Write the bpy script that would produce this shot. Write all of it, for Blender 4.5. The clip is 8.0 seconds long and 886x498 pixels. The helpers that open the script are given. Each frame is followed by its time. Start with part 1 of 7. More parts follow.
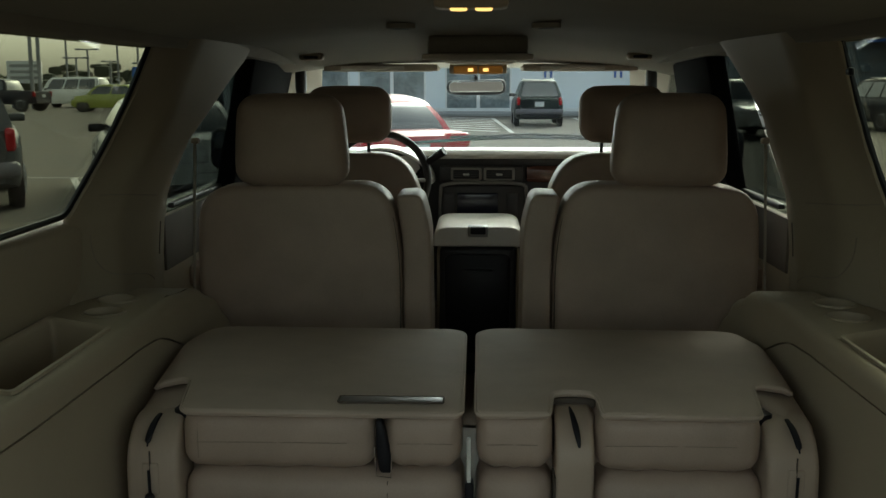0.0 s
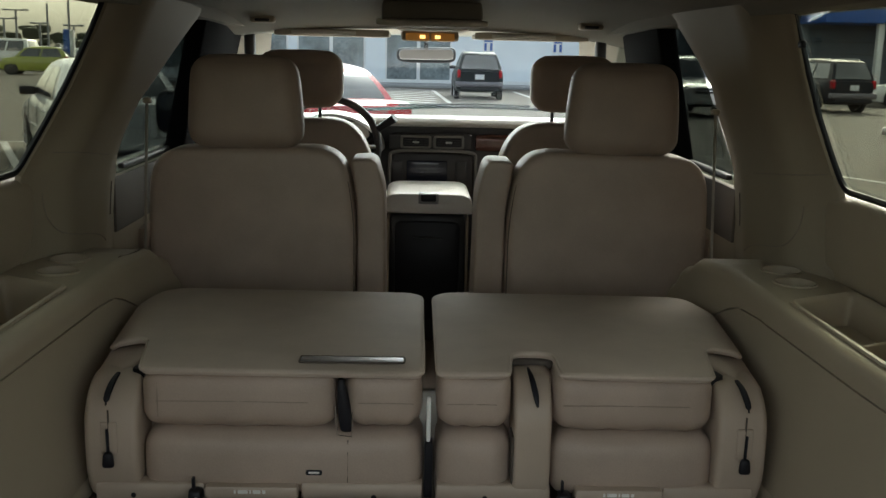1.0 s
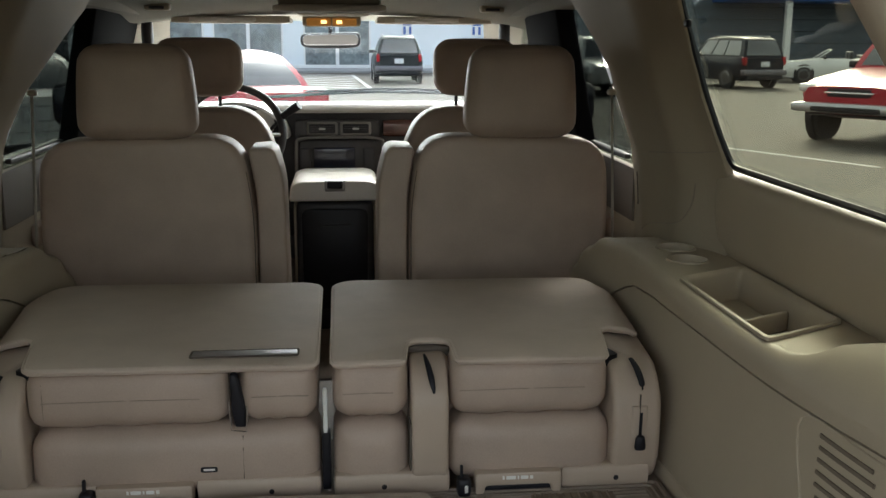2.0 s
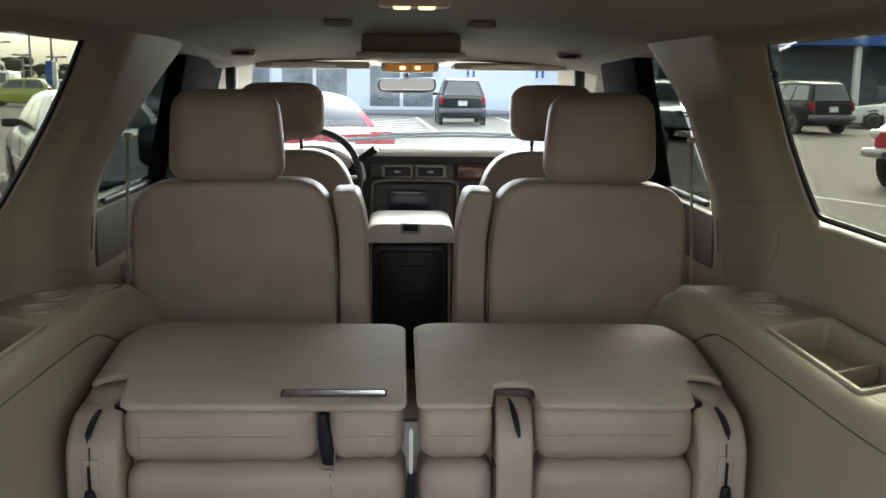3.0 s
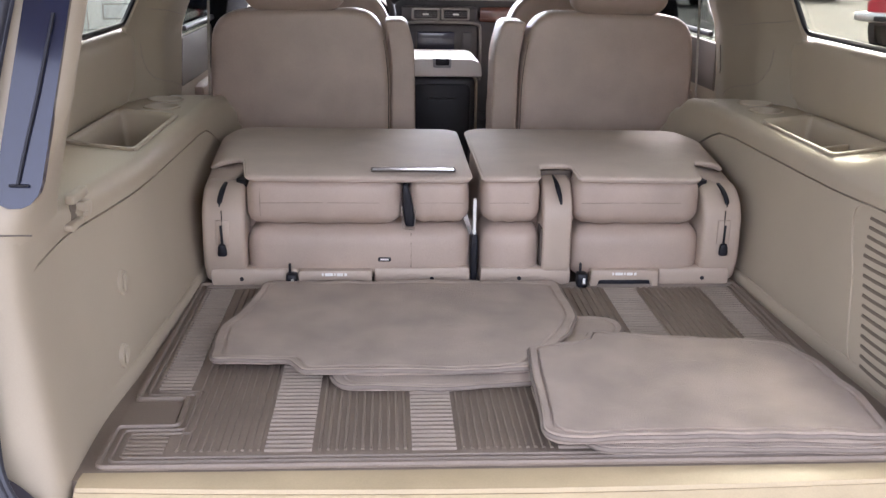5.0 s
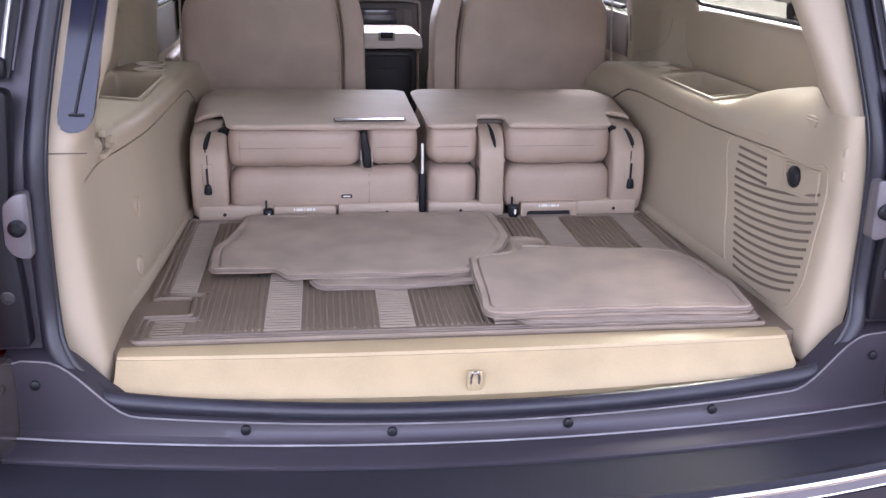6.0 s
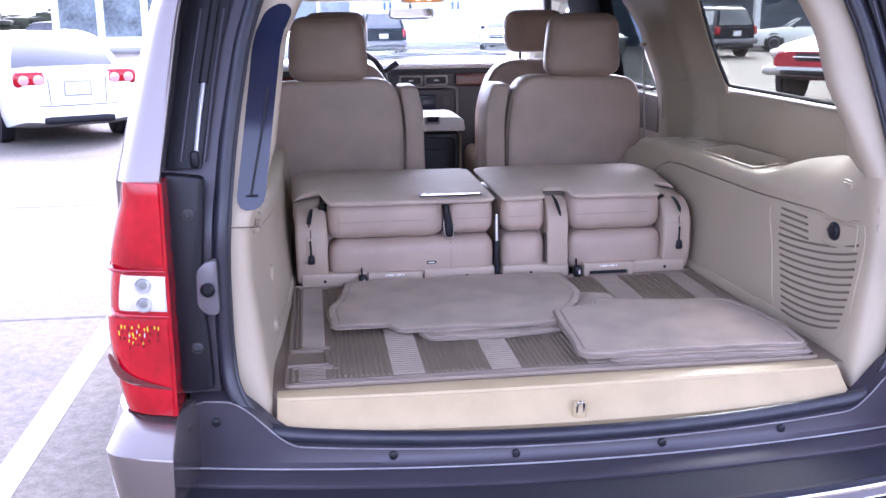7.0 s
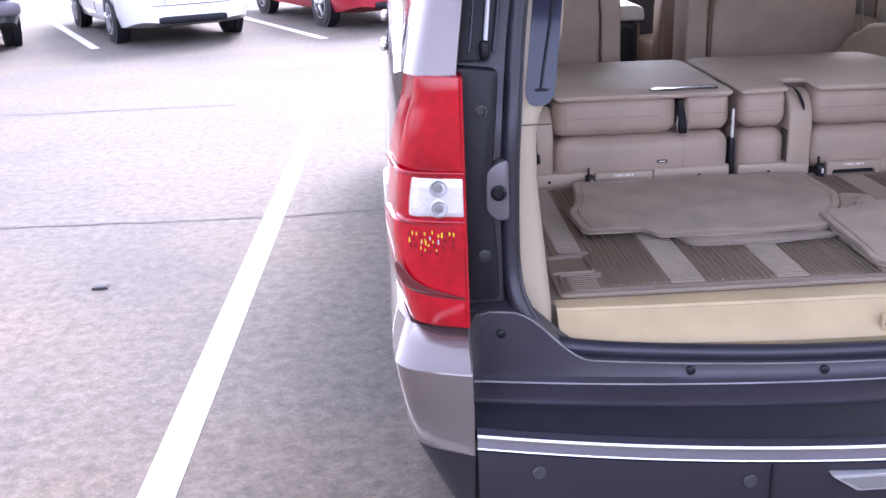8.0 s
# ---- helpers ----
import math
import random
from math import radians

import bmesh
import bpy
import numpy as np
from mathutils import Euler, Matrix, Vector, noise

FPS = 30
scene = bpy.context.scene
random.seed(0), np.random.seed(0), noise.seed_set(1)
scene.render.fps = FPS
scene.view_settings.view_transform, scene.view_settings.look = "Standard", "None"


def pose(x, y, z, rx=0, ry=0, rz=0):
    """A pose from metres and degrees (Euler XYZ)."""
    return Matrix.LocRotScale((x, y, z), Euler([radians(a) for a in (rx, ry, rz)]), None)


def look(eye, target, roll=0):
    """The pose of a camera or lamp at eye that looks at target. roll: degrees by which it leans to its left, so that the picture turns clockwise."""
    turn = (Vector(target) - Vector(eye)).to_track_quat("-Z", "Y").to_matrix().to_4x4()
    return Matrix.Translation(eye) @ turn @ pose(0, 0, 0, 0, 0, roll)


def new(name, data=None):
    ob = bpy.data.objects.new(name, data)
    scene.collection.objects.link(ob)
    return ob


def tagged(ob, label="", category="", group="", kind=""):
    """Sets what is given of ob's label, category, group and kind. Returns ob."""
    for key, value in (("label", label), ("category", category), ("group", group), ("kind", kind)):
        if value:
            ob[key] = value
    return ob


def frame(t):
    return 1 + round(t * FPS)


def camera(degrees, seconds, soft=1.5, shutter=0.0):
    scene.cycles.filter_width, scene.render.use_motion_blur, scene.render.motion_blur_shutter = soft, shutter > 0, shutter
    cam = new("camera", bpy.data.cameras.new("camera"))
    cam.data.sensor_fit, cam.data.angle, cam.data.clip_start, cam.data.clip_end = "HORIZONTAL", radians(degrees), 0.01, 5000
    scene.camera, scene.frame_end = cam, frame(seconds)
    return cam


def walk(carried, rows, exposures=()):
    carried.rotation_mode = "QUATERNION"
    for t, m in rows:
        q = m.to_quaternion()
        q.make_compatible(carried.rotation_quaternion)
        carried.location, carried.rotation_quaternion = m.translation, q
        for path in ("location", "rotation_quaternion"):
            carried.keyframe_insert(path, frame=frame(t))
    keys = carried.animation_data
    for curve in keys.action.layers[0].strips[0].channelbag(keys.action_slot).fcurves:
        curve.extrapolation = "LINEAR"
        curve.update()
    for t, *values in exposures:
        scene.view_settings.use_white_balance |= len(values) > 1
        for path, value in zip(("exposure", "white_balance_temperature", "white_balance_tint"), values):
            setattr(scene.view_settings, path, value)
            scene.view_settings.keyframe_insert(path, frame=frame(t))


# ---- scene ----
cam = camera(47.9, 8.0, 1.5)

PATH = [
    (0, (0.012, -0.739, 1.671), (-0.057, 1.233, 1.340), -0.1),
    (0.5, (-0.043, -0.736, 1.661), (-0.036, 1.231, 1.301), 1.1),
    (1, (-0.034, -0.756, 1.654), (0.024, 1.206, 1.270), 1.3),
    (1.5, (0.021, -0.749, 1.645), (0.188, 1.202, 1.239), 0.3),
    (1.7, (0.044, -0.744, 1.647), (0.260, 1.200, 1.231), -0.1),
    (2.8, (-0.024, -0.758, 1.682), (0.090, 1.207, 1.329), 1.3),
    (3, (-0.023, -0.769, 1.669), (0.063, 1.201, 1.336), 0.6),
    (3.4, (-0.050, -0.773, 1.630), (0.079, 1.188, 1.257), 1.0),
    (3.5, (-0.030, -0.764, 1.627), (0.095, 1.184, 1.192), 1.6),
    (4, (-0.050, -0.837, 1.618), (0.167, 1.085, 1.107), 3.1),
    (4.5, (-0.079, -1.049, 1.603), (0.016, 0.872, 1.057), -1.8),
    (5, (-0.202, -1.237, 1.592), (-0.091, 0.673, 1.011), 0.9),
    (5.2, (-0.268, -1.321, 1.575), (-0.102, 0.584, 0.989), 0.4),
    (6.3, (-0.268, -1.802, 1.608), (-0.030, 0.087, 0.998), 1.0),
    (6.5, (-0.307, -1.875, 1.628), (-0.068, 0.027, 1.054), 1.2),
    (6.7, (-0.388, -1.932, 1.646), (-0.149, -0.006, 1.159), 1.8),
    (7, (-0.555, -2.000, 1.644), (-0.305, -0.070, 1.185), -0.7),
    (7.4, (-0.759, -1.995, 1.611), (-0.533, -0.067, 1.129), -0.3),
    (7.5, (-0.803, -1.983, 1.616), (-0.626, -0.051, 1.129), 0.0),
    (7.6, (-0.837, -1.947, 1.611), (-0.689, -0.016, 1.110), -0.4),
    (7.8, (-0.891, -1.854, 1.607), (-0.809, 0.048, 0.991), -1.9),
    (8, (-0.954, -1.803, 1.618), (-0.881, 0.087, 0.968), -2.3),
]
EXPOSURE = [
    (0.0, -0.04, 6850, -7), (0.5, 0.28, 6850, -4), (1.0, 0.58, 6750, 2), (1.5, 0.82, 6750, 5), (3.0, 1.46, 6400, 7), (3.5, 1.67, 6450, 9), (4.5, 2.28, 6250, 17), (5.2, 2.46, 6100, 24), (6.5, 2.47, 5700, 30),
    (7.0, 2.49, 5350, 32), (8.0, 2.15, 5650, 29)]
walk(cam, [(t, look(eye, target, roll)) for t, eye, target, roll in PATH], EXPOSURE)

# ---------------------------------------------------------------- world and light
world = bpy.data.worlds.new("sky")
scene.world = world
world.use_nodes = True
wn, wl = world.node_tree.nodes, world.node_tree.links
sky = wn.new("ShaderNodeTexSky")
sky.sky_type = "NISHITA"
sky.sun_disc = False
sky.sun_elevation = radians(36)
sky.sun_rotation = radians(18)
sky.air_density, sky.dust_density, sky.ozone_density = 1.0, 4.0, 1.0
veil = wn.new("ShaderNodeHueSaturation")
veil.inputs["Saturation"].default_value = 0.35
veil.inputs["Value"].default_value = 1.7
wl.new(sky.outputs[0], veil.inputs["Color"])
wl.new(veil.outputs[0], wn["Background"].inputs["Color"])
wn["Background"].inputs["Strength"].default_value = 0.15

sun = new("sun", bpy.data.lights.new("sun", "SUN"))
sun.data.energy = 0.9
sun.data.angle = radians(12)
sun.data.color = (1.0, 0.96, 0.9)
# high and hazy, ahead of the vehicle and to its right
sun.matrix_world = look((2.5, 7.69, 5.88), (0, 0, 0))

# added fill lamp at the windscreen opening, boosting the sky's light on dash and console
pane_fill = new("windscreen_fill", bpy.data.lights.new("windscreen_fill", "AREA"))
pane_fill.data.shape, pane_fill.data.size, pane_fill.data.size_y = "RECTANGLE", 1.25, 0.80
pane_fill.data.energy = 8.8
pane_fill.data.color = (0.95, 0.98, 1.0)
pane_fill.matrix_world = look((0.0, 3.90, 1.64), (0.0, 3.42, 1.08))

# ---------------------------------------------------------------- materials


def material(name, base, rough=0.5, metal=0.0, vary=0.12, scale=6.0, fine=180.0, bump=0.08, coat=0.0, spec=0.5, patch=None,
             stretch=(1, 1, 1), dist=0.002, wrinkle=0.0):
    """Base colour with variation at two scales and fine relief, sized in metres."""
    m = bpy.data.materials.new(name)
    m.use_nodes = True
    n, l = m.node_tree.nodes, m.node_tree.links
    b = n["Principled BSDF"]
    tc = n.new("ShaderNodeTexCoord")
    mp = n.new("ShaderNodeMapping")
    mp.inputs["Scale"].default_value = stretch
    l.new(tc.outputs["Object"], mp.inputs["Vector"])
    big = n.new("ShaderNodeTexNoise")
    big.inputs["Scale"].default_value = scale
    big.inputs["Detail"].default_value = 5
    small = n.new("ShaderNodeTexNoise")
    small.inputs["Scale"].default_value = fine
    small.inputs["Detail"].default_value = 3
    for t in (big, small):
        l.new(mp.outputs[0], t.inputs["Vector"])
    mixv = n.new("ShaderNodeMath")
    mixv.operation = "MULTIPLY_ADD"
    l.new(small.outputs["Fac"], mixv.inputs[0])
    mixv.inputs[1].default_value = 0.5
    l.new(big.outputs["Fac"], mixv.inputs[2])
    ramp = n.new("ShaderNodeValToRGB")
    lo = [max(0.0, c * (1 - vary)) for c in base]
    hi = [min(1.0, c * (1 + vary)) for c in (patch or base)]
    ramp.color_ramp.elements[0].position, ramp.color_ramp.elements[1].position = 0.5, 1.0
    ramp.color_ramp.elements[0].color, ramp.color_ramp.elements[1].color = (*lo, 1), (*hi, 1)
    l.new(mixv.outputs[0], ramp.inputs[0])
    l.new(ramp.outputs[0], b.inputs["Base Color"])
    rr = n.new("ShaderNodeMapRange")
    rr.inputs["To Min"].default_value, rr.inputs["To Max"].default_value = max(0.02, rough - 0.07), min(1, rough + 0.07)
    l.new(big.outputs["Fac"], rr.inputs["Value"])
    l.new(rr.outputs[0], b.inputs["Roughness"])
    b.inputs["Metallic"].default_value = metal
    b.inputs["Specular IOR Level"].default_value = spec
    if coat:
        b.inputs["Coat Weight"].default_value, b.inputs["Coat Roughness"].default_value = coat, 0.06
    if bump:
        bp = n.new("ShaderNodeBump")
        bp.inputs["Strength"].default_value, bp.inputs["Distance"].default_value = bump, dist
        if wrinkle:
            crease = n.new("ShaderNodeTexNoise")
            crease.inputs["Scale"].default_value, crease.inputs["Detail"].default_value = 16, 5
            crease.inputs["Distortion"].default_value = 1.2
            l.new(mp.outputs[0], crease.inputs["Vector"])
            add = n.new("ShaderNodeMath")
            add.operation = "MULTIPLY_ADD"
            add.inputs[1].default_value = wrinkle
            l.new(crease.outputs["Fac"], add.inputs[0])
            l.new(small.outputs["Fac"], add.inputs[2])
            l.new(add.outputs[0], bp.inputs["Height"])
        else:
            l.new(small.outputs["Fac"], bp.inputs["Height"])
        l.new(bp.outputs[0], b.inputs["Normal"])
    return m


def glass(name, tint, rough=0.0, edge=0.7):
    m = bpy.data.materials.new(name)
    m.use_nodes = True
    n, l = m.node_tree.nodes, m.node_tree.links
    n.remove(n["Principled BSDF"])
    tr, gl, mx, fr = (n.new(k) for k in ("ShaderNodeBsdfTransparent", "ShaderNodeBsdfGlossy", "ShaderNodeMixShader", "ShaderNodeLayerWeight"))
    pw, sc = n.new("ShaderNodeMath"), n.new("ShaderNodeMath")
    pw.operation, sc.operation = "POWER", "MULTIPLY_ADD"
    pw.inputs[1].default_value = 4.0
    sc.inputs[1].default_value, sc.inputs[2].default_value = edge, 0.03
    l.new(fr.outputs["Facing"], pw.inputs[0])
    l.new(pw.outputs[0], sc.inputs[0])
    tr.inputs[0].default_value = (*tint, 1)
    gl.inputs["Roughness"].default_value = rough
    fr.inputs[0].default_value = 0.5
    l.new(sc.outputs[0], mx.inputs[0])
    l.new(tr.outputs[0], mx.inputs[1])
    l.new(gl.outputs[0], mx.inputs[2])
    l.new(mx.outputs[0], n["Material Output"].inputs[0])
    return m


def glow(name, colour, strength):
    m = bpy.data.materials.new(name)
    m.use_nodes = True
    b = m.node_tree.nodes["Principled BSDF"]
    b.inputs["Base Color"].default_value = (*colour, 1)
    b.inputs["Emission Color"].default_value = (*colour, 1)
    b.inputs["Emission Strength"].default_value = strength
    return m


M_LEATHER = material("tan leather", (0.405, 0.314, 0.252), 0.48, 0, 0.12, 7, 420, 0.35, dist=0.0012, wrinkle=1.6)
M_VINYL = material("tan vinyl board", (0.50, 0.410, 0.336), 0.66, 0, 0.14, 6, 600, 0.4, spec=0.28, dist=0.001, wrinkle=1.5)
M_TRIM = material("beige moulded plastic", (0.40, 0.334, 0.243), 0.55, 0, 0.08, 3, 700, 0.18, dist=0.001)
M_SILL = material("pale beige scuff plate", (0.46, 0.362, 0.212), 0.5, 0, 0.10, 9, 350, 0.2, dist=0.001)
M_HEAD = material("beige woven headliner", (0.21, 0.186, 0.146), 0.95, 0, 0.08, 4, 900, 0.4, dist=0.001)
# darker copy of the beige plastic, shade on the pillars put into its colour
M_TRIM_SHADED = material("shaded copy of beige trim", (0.32, 0.268, 0.196), 0.7, 0, 0.08, 3, 600, 0.25, spec=0.3, dist=0.001)
M_COVER = material("tan moulded seat cover", (0.43, 0.343, 0.268), 0.45, 0, 0.08, 6, 600, 0.2, dist=0.001)
M_SEAM = material("dark seam", (0.10, 0.08, 0.065), 0.8, 0, 0.1, 20, 400, 0.1)
M_STITCH = material("tan stitching", (0.27, 0.22, 0.18), 0.8, 0, 0.1, 20, 400, 0.1)
# brown that stands in for the shadow inside slots and recesses
M_SLOT_SHADE = material("painted slot shade", (0.15, 0.118, 0.088), 0.8, 0, 0.1, 20, 400, 0.1)
M_BELT = material("grey belt webbing", (0.30, 0.27, 0.225), 0.85, 0, 0.1, 20, 500, 0.3, dist=0.001)
M_CARPET = material("grey beige carpet", (0.42, 0.336, 0.266), 0.98, 0, 0.19, 9, 700, 1.0, dist=0.003, wrinkle=1.2)
M_CARPET.node_tree.nodes["Principled BSDF"].inputs["Sheen Weight"].default_value = 0.08
M_CARPET_EDGE = material("stitched carpet edge", (0.24, 0.195, 0.16), 0.95, 0, 0.12, 30, 800, 0.6)
M_RUBBER = material("brown rubber mat", (0.218, 0.170, 0.128), 0.62, 0, 0.14, 7, 300, 0.25)
M_RIB = material("worn brown rubber rib", (0.262, 0.207, 0.158), 0.6, 0, 0.16, 10, 300, 0.2)
M_RIM = material("worn brown rubber rim", (0.215, 0.168, 0.128), 0.55, 0, 0.16, 9, 300, 0.2)
M_BLACK = material("black plastic", (0.010, 0.010, 0.014), 0.45, 0, 0.2, 10, 300, 0.1, spec=0.3)
M_DARK = material("charcoal plastic", (0.035, 0.034, 0.038), 0.5, 0, 0.15, 10, 400, 0.15)
M_PILLAR = material("matt black pillar cloth", (0.010, 0.010, 0.011), 0.95, 0, 0.2, 10, 500, 0.2, spec=0.05)
M_SEAL = material("black rubber seal", (0.022, 0.022, 0.032), 0.38, 0, 0.2, 20, 200, 0.1)
M_STEP = material("charcoal bumper pad", (0.018, 0.018, 0.026), 0.65, 0, 0.15, 10, 500, 0.35, spec=0.2)
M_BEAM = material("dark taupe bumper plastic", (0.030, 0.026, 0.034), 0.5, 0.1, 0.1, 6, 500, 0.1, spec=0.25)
M_PAINT = material("taupe grey metallic paint", (0.175, 0.150, 0.145), 0.24, 0.75, 0.06, 2, 1500, 0.02, coat=1.0)
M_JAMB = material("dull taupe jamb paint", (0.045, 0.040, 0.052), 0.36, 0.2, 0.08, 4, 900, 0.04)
M_CHROME = material("bright chrome", (0.85, 0.85, 0.86), 0.12, 1.0, 0.03, 6, 200, 0.0)
M_STEEL = material("zinc steel", (0.5, 0.5, 0.52), 0.38, 0.9, 0.1, 12, 200, 0.05)
M_SILVER = material("silver plastic", (0.45, 0.45, 0.45), 0.35, 0.5, 0.05, 6, 200, 0.02)
# lid leather whitened to stand in for windscreen light falling on it
M_LID_LIT = material("console leather with painted window light", (0.78, 0.75, 0.70), 0.32, 0, 0.05, 6, 420, 0.15, dist=0.001)
# light grey puts the sky's glare on pad and hood into the colour
M_DASH_GLARE = material("dash pad with painted sky glare", (0.62, 0.61, 0.59), 0.3, 0, 0.05, 6, 500, 0.2, dist=0.001)
M_FASCIA = material("dark grey fascia plastic", (0.055, 0.056, 0.062), 0.55, 0, 0.08, 6, 400, 0.15)
M_DOOR = material("dark brown door trim", (0.12, 0.098, 0.078), 0.6, 0, 0.1, 6, 500, 0.2, dist=0.001)
M_SATIN = material("satin grey bumper plastic", (0.16, 0.15, 0.17), 0.4, 0.2, 0.1, 8, 300, 0.05)
# paler grey standing in for the highlight along the jamb edges
M_EDGE_GLINT = material("painted jamb edge highlight", (0.22, 0.21, 0.22), 0.35, 0.2, 0.3, 12, 300, 0.05)
M_BRACKET = material("painted grey steel", (0.13, 0.12, 0.13), 0.3, 0.2, 0.1, 20, 300, 0.05)
# paler than the headliner: light from the windscreen and dash put into the colour
M_VISOR_LIT = material("beige trim with painted windscreen light", (0.56, 0.51, 0.43), 0.8, 0, 0.06, 6, 700, 0.2, dist=0.001)
M_GREYTRIM = material("grey trim ring", (0.20, 0.195, 0.19), 0.4, 0.2, 0.05, 6, 200, 0.02)
M_WOOD = material("red brown wood trim", (0.085, 0.026, 0.018), 0.25, 0, 0.35, 7, 60, 0.02, coat=0.6, stretch=(1, 8, 8))
M_WHITE_INK = material("white print", (0.75, 0.74, 0.70), 0.6, 0, 0.03)
M_LENS_RED = material("red lamp lens", (0.36, 0.0015, 0.009), 0.10, 0, 0.28, 9, 60, 0.05, coat=0.55, spec=0.25)
M_LENS_DARK = material("deep red lamp lens", (0.10, 0.003, 0.006), 0.16, 0, 0.2, 14, 90, 0.05, coat=0.8)
M_LENS_CLEAR = material("clear lamp reflector", (0.72, 0.70, 0.70), 0.2, 0.45, 0.12, 40, 160, 0.2, coat=0.6)
M_LENS_PALE = material("pale red lamp rings", (0.62, 0.36, 0.36), 0.2, 0.2, 0.1, 30, 120, 0.1, coat=0.6)
M_LENS_GLINT = material("amber lamp glint", (0.95, 0.56, 0.03), 0.2, 0.2, 0.3, 40, 140, 0.3, coat=0.6)
M_GLASS = glass("clear glass", (0.93, 0.95, 0.95))
M_WINDSCREEN = glass("windscreen glass", (0.86, 0.94, 0.98), 0.0, 0.09)
M_TINT = glass("privacy glass", (0.72, 0.74, 0.66))
M_TINT_DOOR = glass("deep privacy glass", (0.27, 0.29, 0.27), 0.0, 0.12)
M_FRONTGLASS = glass("door glass", (0.70, 0.73, 0.72), 0.0, 0.2)
M_PANE = material("dark tinted pane", (0.014, 0.017, 0.038), 0.10, 0, 0.1, 5, 100, 0.0, coat=0.15)
M_MIRROR = material("mirror silver", (0.9, 0.9, 0.9), 0.02, 1.0, 0.0, 4, 50, 0.0)
M_BULB = glow("warm lamp", (1.0, 0.60, 0.20), 1.6)
M_BULB_DIM = glow("amber lamp lens", (0.50, 0.22, 0.05), 0.12)


def asphalt(name, dark, pale, warm):
    """Worn asphalt: broad stains, worn patches and a grain of pale and dark chippings."""
    m = material(name, dark, 0.9, 0, 0.2, 0.5, 120, 0.35, patch=pale, dist=0.006)
    n, l = m.node_tree.nodes, m.node_tree.links
    base = n["Principled BSDF"].inputs["Base Color"]
    plain = base.links[0].from_socket
    tc = n.new("ShaderNodeTexCoord")
    stain, chips = n.new("ShaderNodeTexNoise"), n.new("ShaderNodeTexVoronoi")
    stain.inputs["Scale"].default_value, stain.inputs["Detail"].default_value = 0.8, 8
    chips.inputs["Scale"].default_value = 90
    l.new(tc.outputs["Object"], stain.inputs["Vector"])
    l.new(tc.outputs["Object"], chips.inputs["Vector"])
    grain = n.new("ShaderNodeValToRGB")
    for e, p, c in zip(grain.color_ramp.elements, (0.0, 1.0), (0.85, 1.15)):
        e.position, e.color = p, (c, c, c, 1)
    sep = n.new("ShaderNodeSeparateColor")
    l.new(chips.outputs["Color"], sep.inputs[0])
    l.new(sep.outputs[0], grain.inputs[0])
    worn = n.new("ShaderNodeValToRGB")
    worn.color_ramp.elements[0].position, worn.color_ramp.elements[1].position = 0.44, 0.64
    worn.color_ramp.elements[0].color, worn.color_ramp.elements[1].color = (0, 0, 0, 1), (0.75, 0.75, 0.75, 1)
    l.new(stain.outputs["Fac"], worn.inputs[0])
    mix, mul = n.new("ShaderNodeMix"), n.new("ShaderNodeMix")
    mix.data_type = mul.data_type = "RGBA"
    mul.blend_type = "MULTIPLY"
    mul.inputs[0].default_value = 1.0
    l.new(worn.outputs[0], mix.inputs[0])
    l.new(plain, mix.inputs[6])
    mix.inputs[7].default_value = (*warm, 1)
    l.new(mix.outputs[2], mul.inputs[6])
    l.new(grain.outputs[0], mul.inputs[7])
    # coarse mottling where stones have broken out
    pits = n.new("ShaderNodeTexNoise")
    pits.inputs["Scale"].default_value, pits.inputs["Detail"].default_value, pits.inputs["Roughness"].default_value = 17, 7, 0.68
    l.new(tc.outputs["Object"], pits.inputs["Vector"])
    tone = n.new("ShaderNodeValToRGB")
    for e, p, c in zip(tone.color_ramp.elements, (0.36, 0.62), (0.66, 1.15)):
        e.position, e.color = p, (c, c, c, 1)
    l.new(pits.outputs["Fac"], tone.inputs[0])
    mot = n.new("ShaderNodeMix")
    mot.data_type, mot.blend_type = "RGBA", "MULTIPLY"
    mot.inputs[0].default_value = 1.0
    l.new(mul.outputs[2], mot.inputs[6])
    l.new(tone.outputs[0], mot.inputs[7])
    l.new(mot.outputs[2], base)
    return m


M_ASPHALT = asphalt("worn asphalt", (0.069, 0.061, 0.052), (0.091, 0.081, 0.068), (0.106, 0.085, 0.062))
M_CRACK = material("dark crack filler", (0.05, 0.048, 0.05), 0.9, 0, 0.3, 3, 60, 0.4)
M_LINE = material("white road paint", (0.45, 0.44, 0.43), 0.75, 0, 0.14, 5, 70, 0.4)
M_WALL = material("pale blue plaster", (0.72, 0.77, 0.82), 0.85, 0, 0.06, 0.6, 20, 0.2)
M_WALL_DARK = material("slate blue cladding", (0.10, 0.125, 0.16), 0.8, 0, 0.10, 0.4, 12, 0.2)
M_BLUE = material("blue sign paint", (0.02, 0.09, 0.36), 0.45, 0, 0.08, 2, 30, 0.05)
M_FRAME = material("white window frame", (0.7, 0.71, 0.72), 0.5, 0, 0.05, 4, 60, 0.05)
# blue-grey mottling paints part of the reflections into the glass colour
M_SHOP = material("shop glass with painted reflections", (0.17, 0.205, 0.22), 0.06, 0, 0.55, 0.9, 6, 0.0)
M_TYRE = material("tyre rubber", (0.02, 0.02, 0.021), 0.8, 0, 0.2, 12, 200, 0.3)
M_ALLOY = material("alloy wheel", (0.48, 0.48, 0.5), 0.3, 0.8, 0.05, 8, 100, 0.02)
M_CARGLASS = material("dark car glass", (0.03, 0.036, 0.042), 0.05, 0, 0.2, 2, 30, 0.0, coat=1.0, spec=0.8)
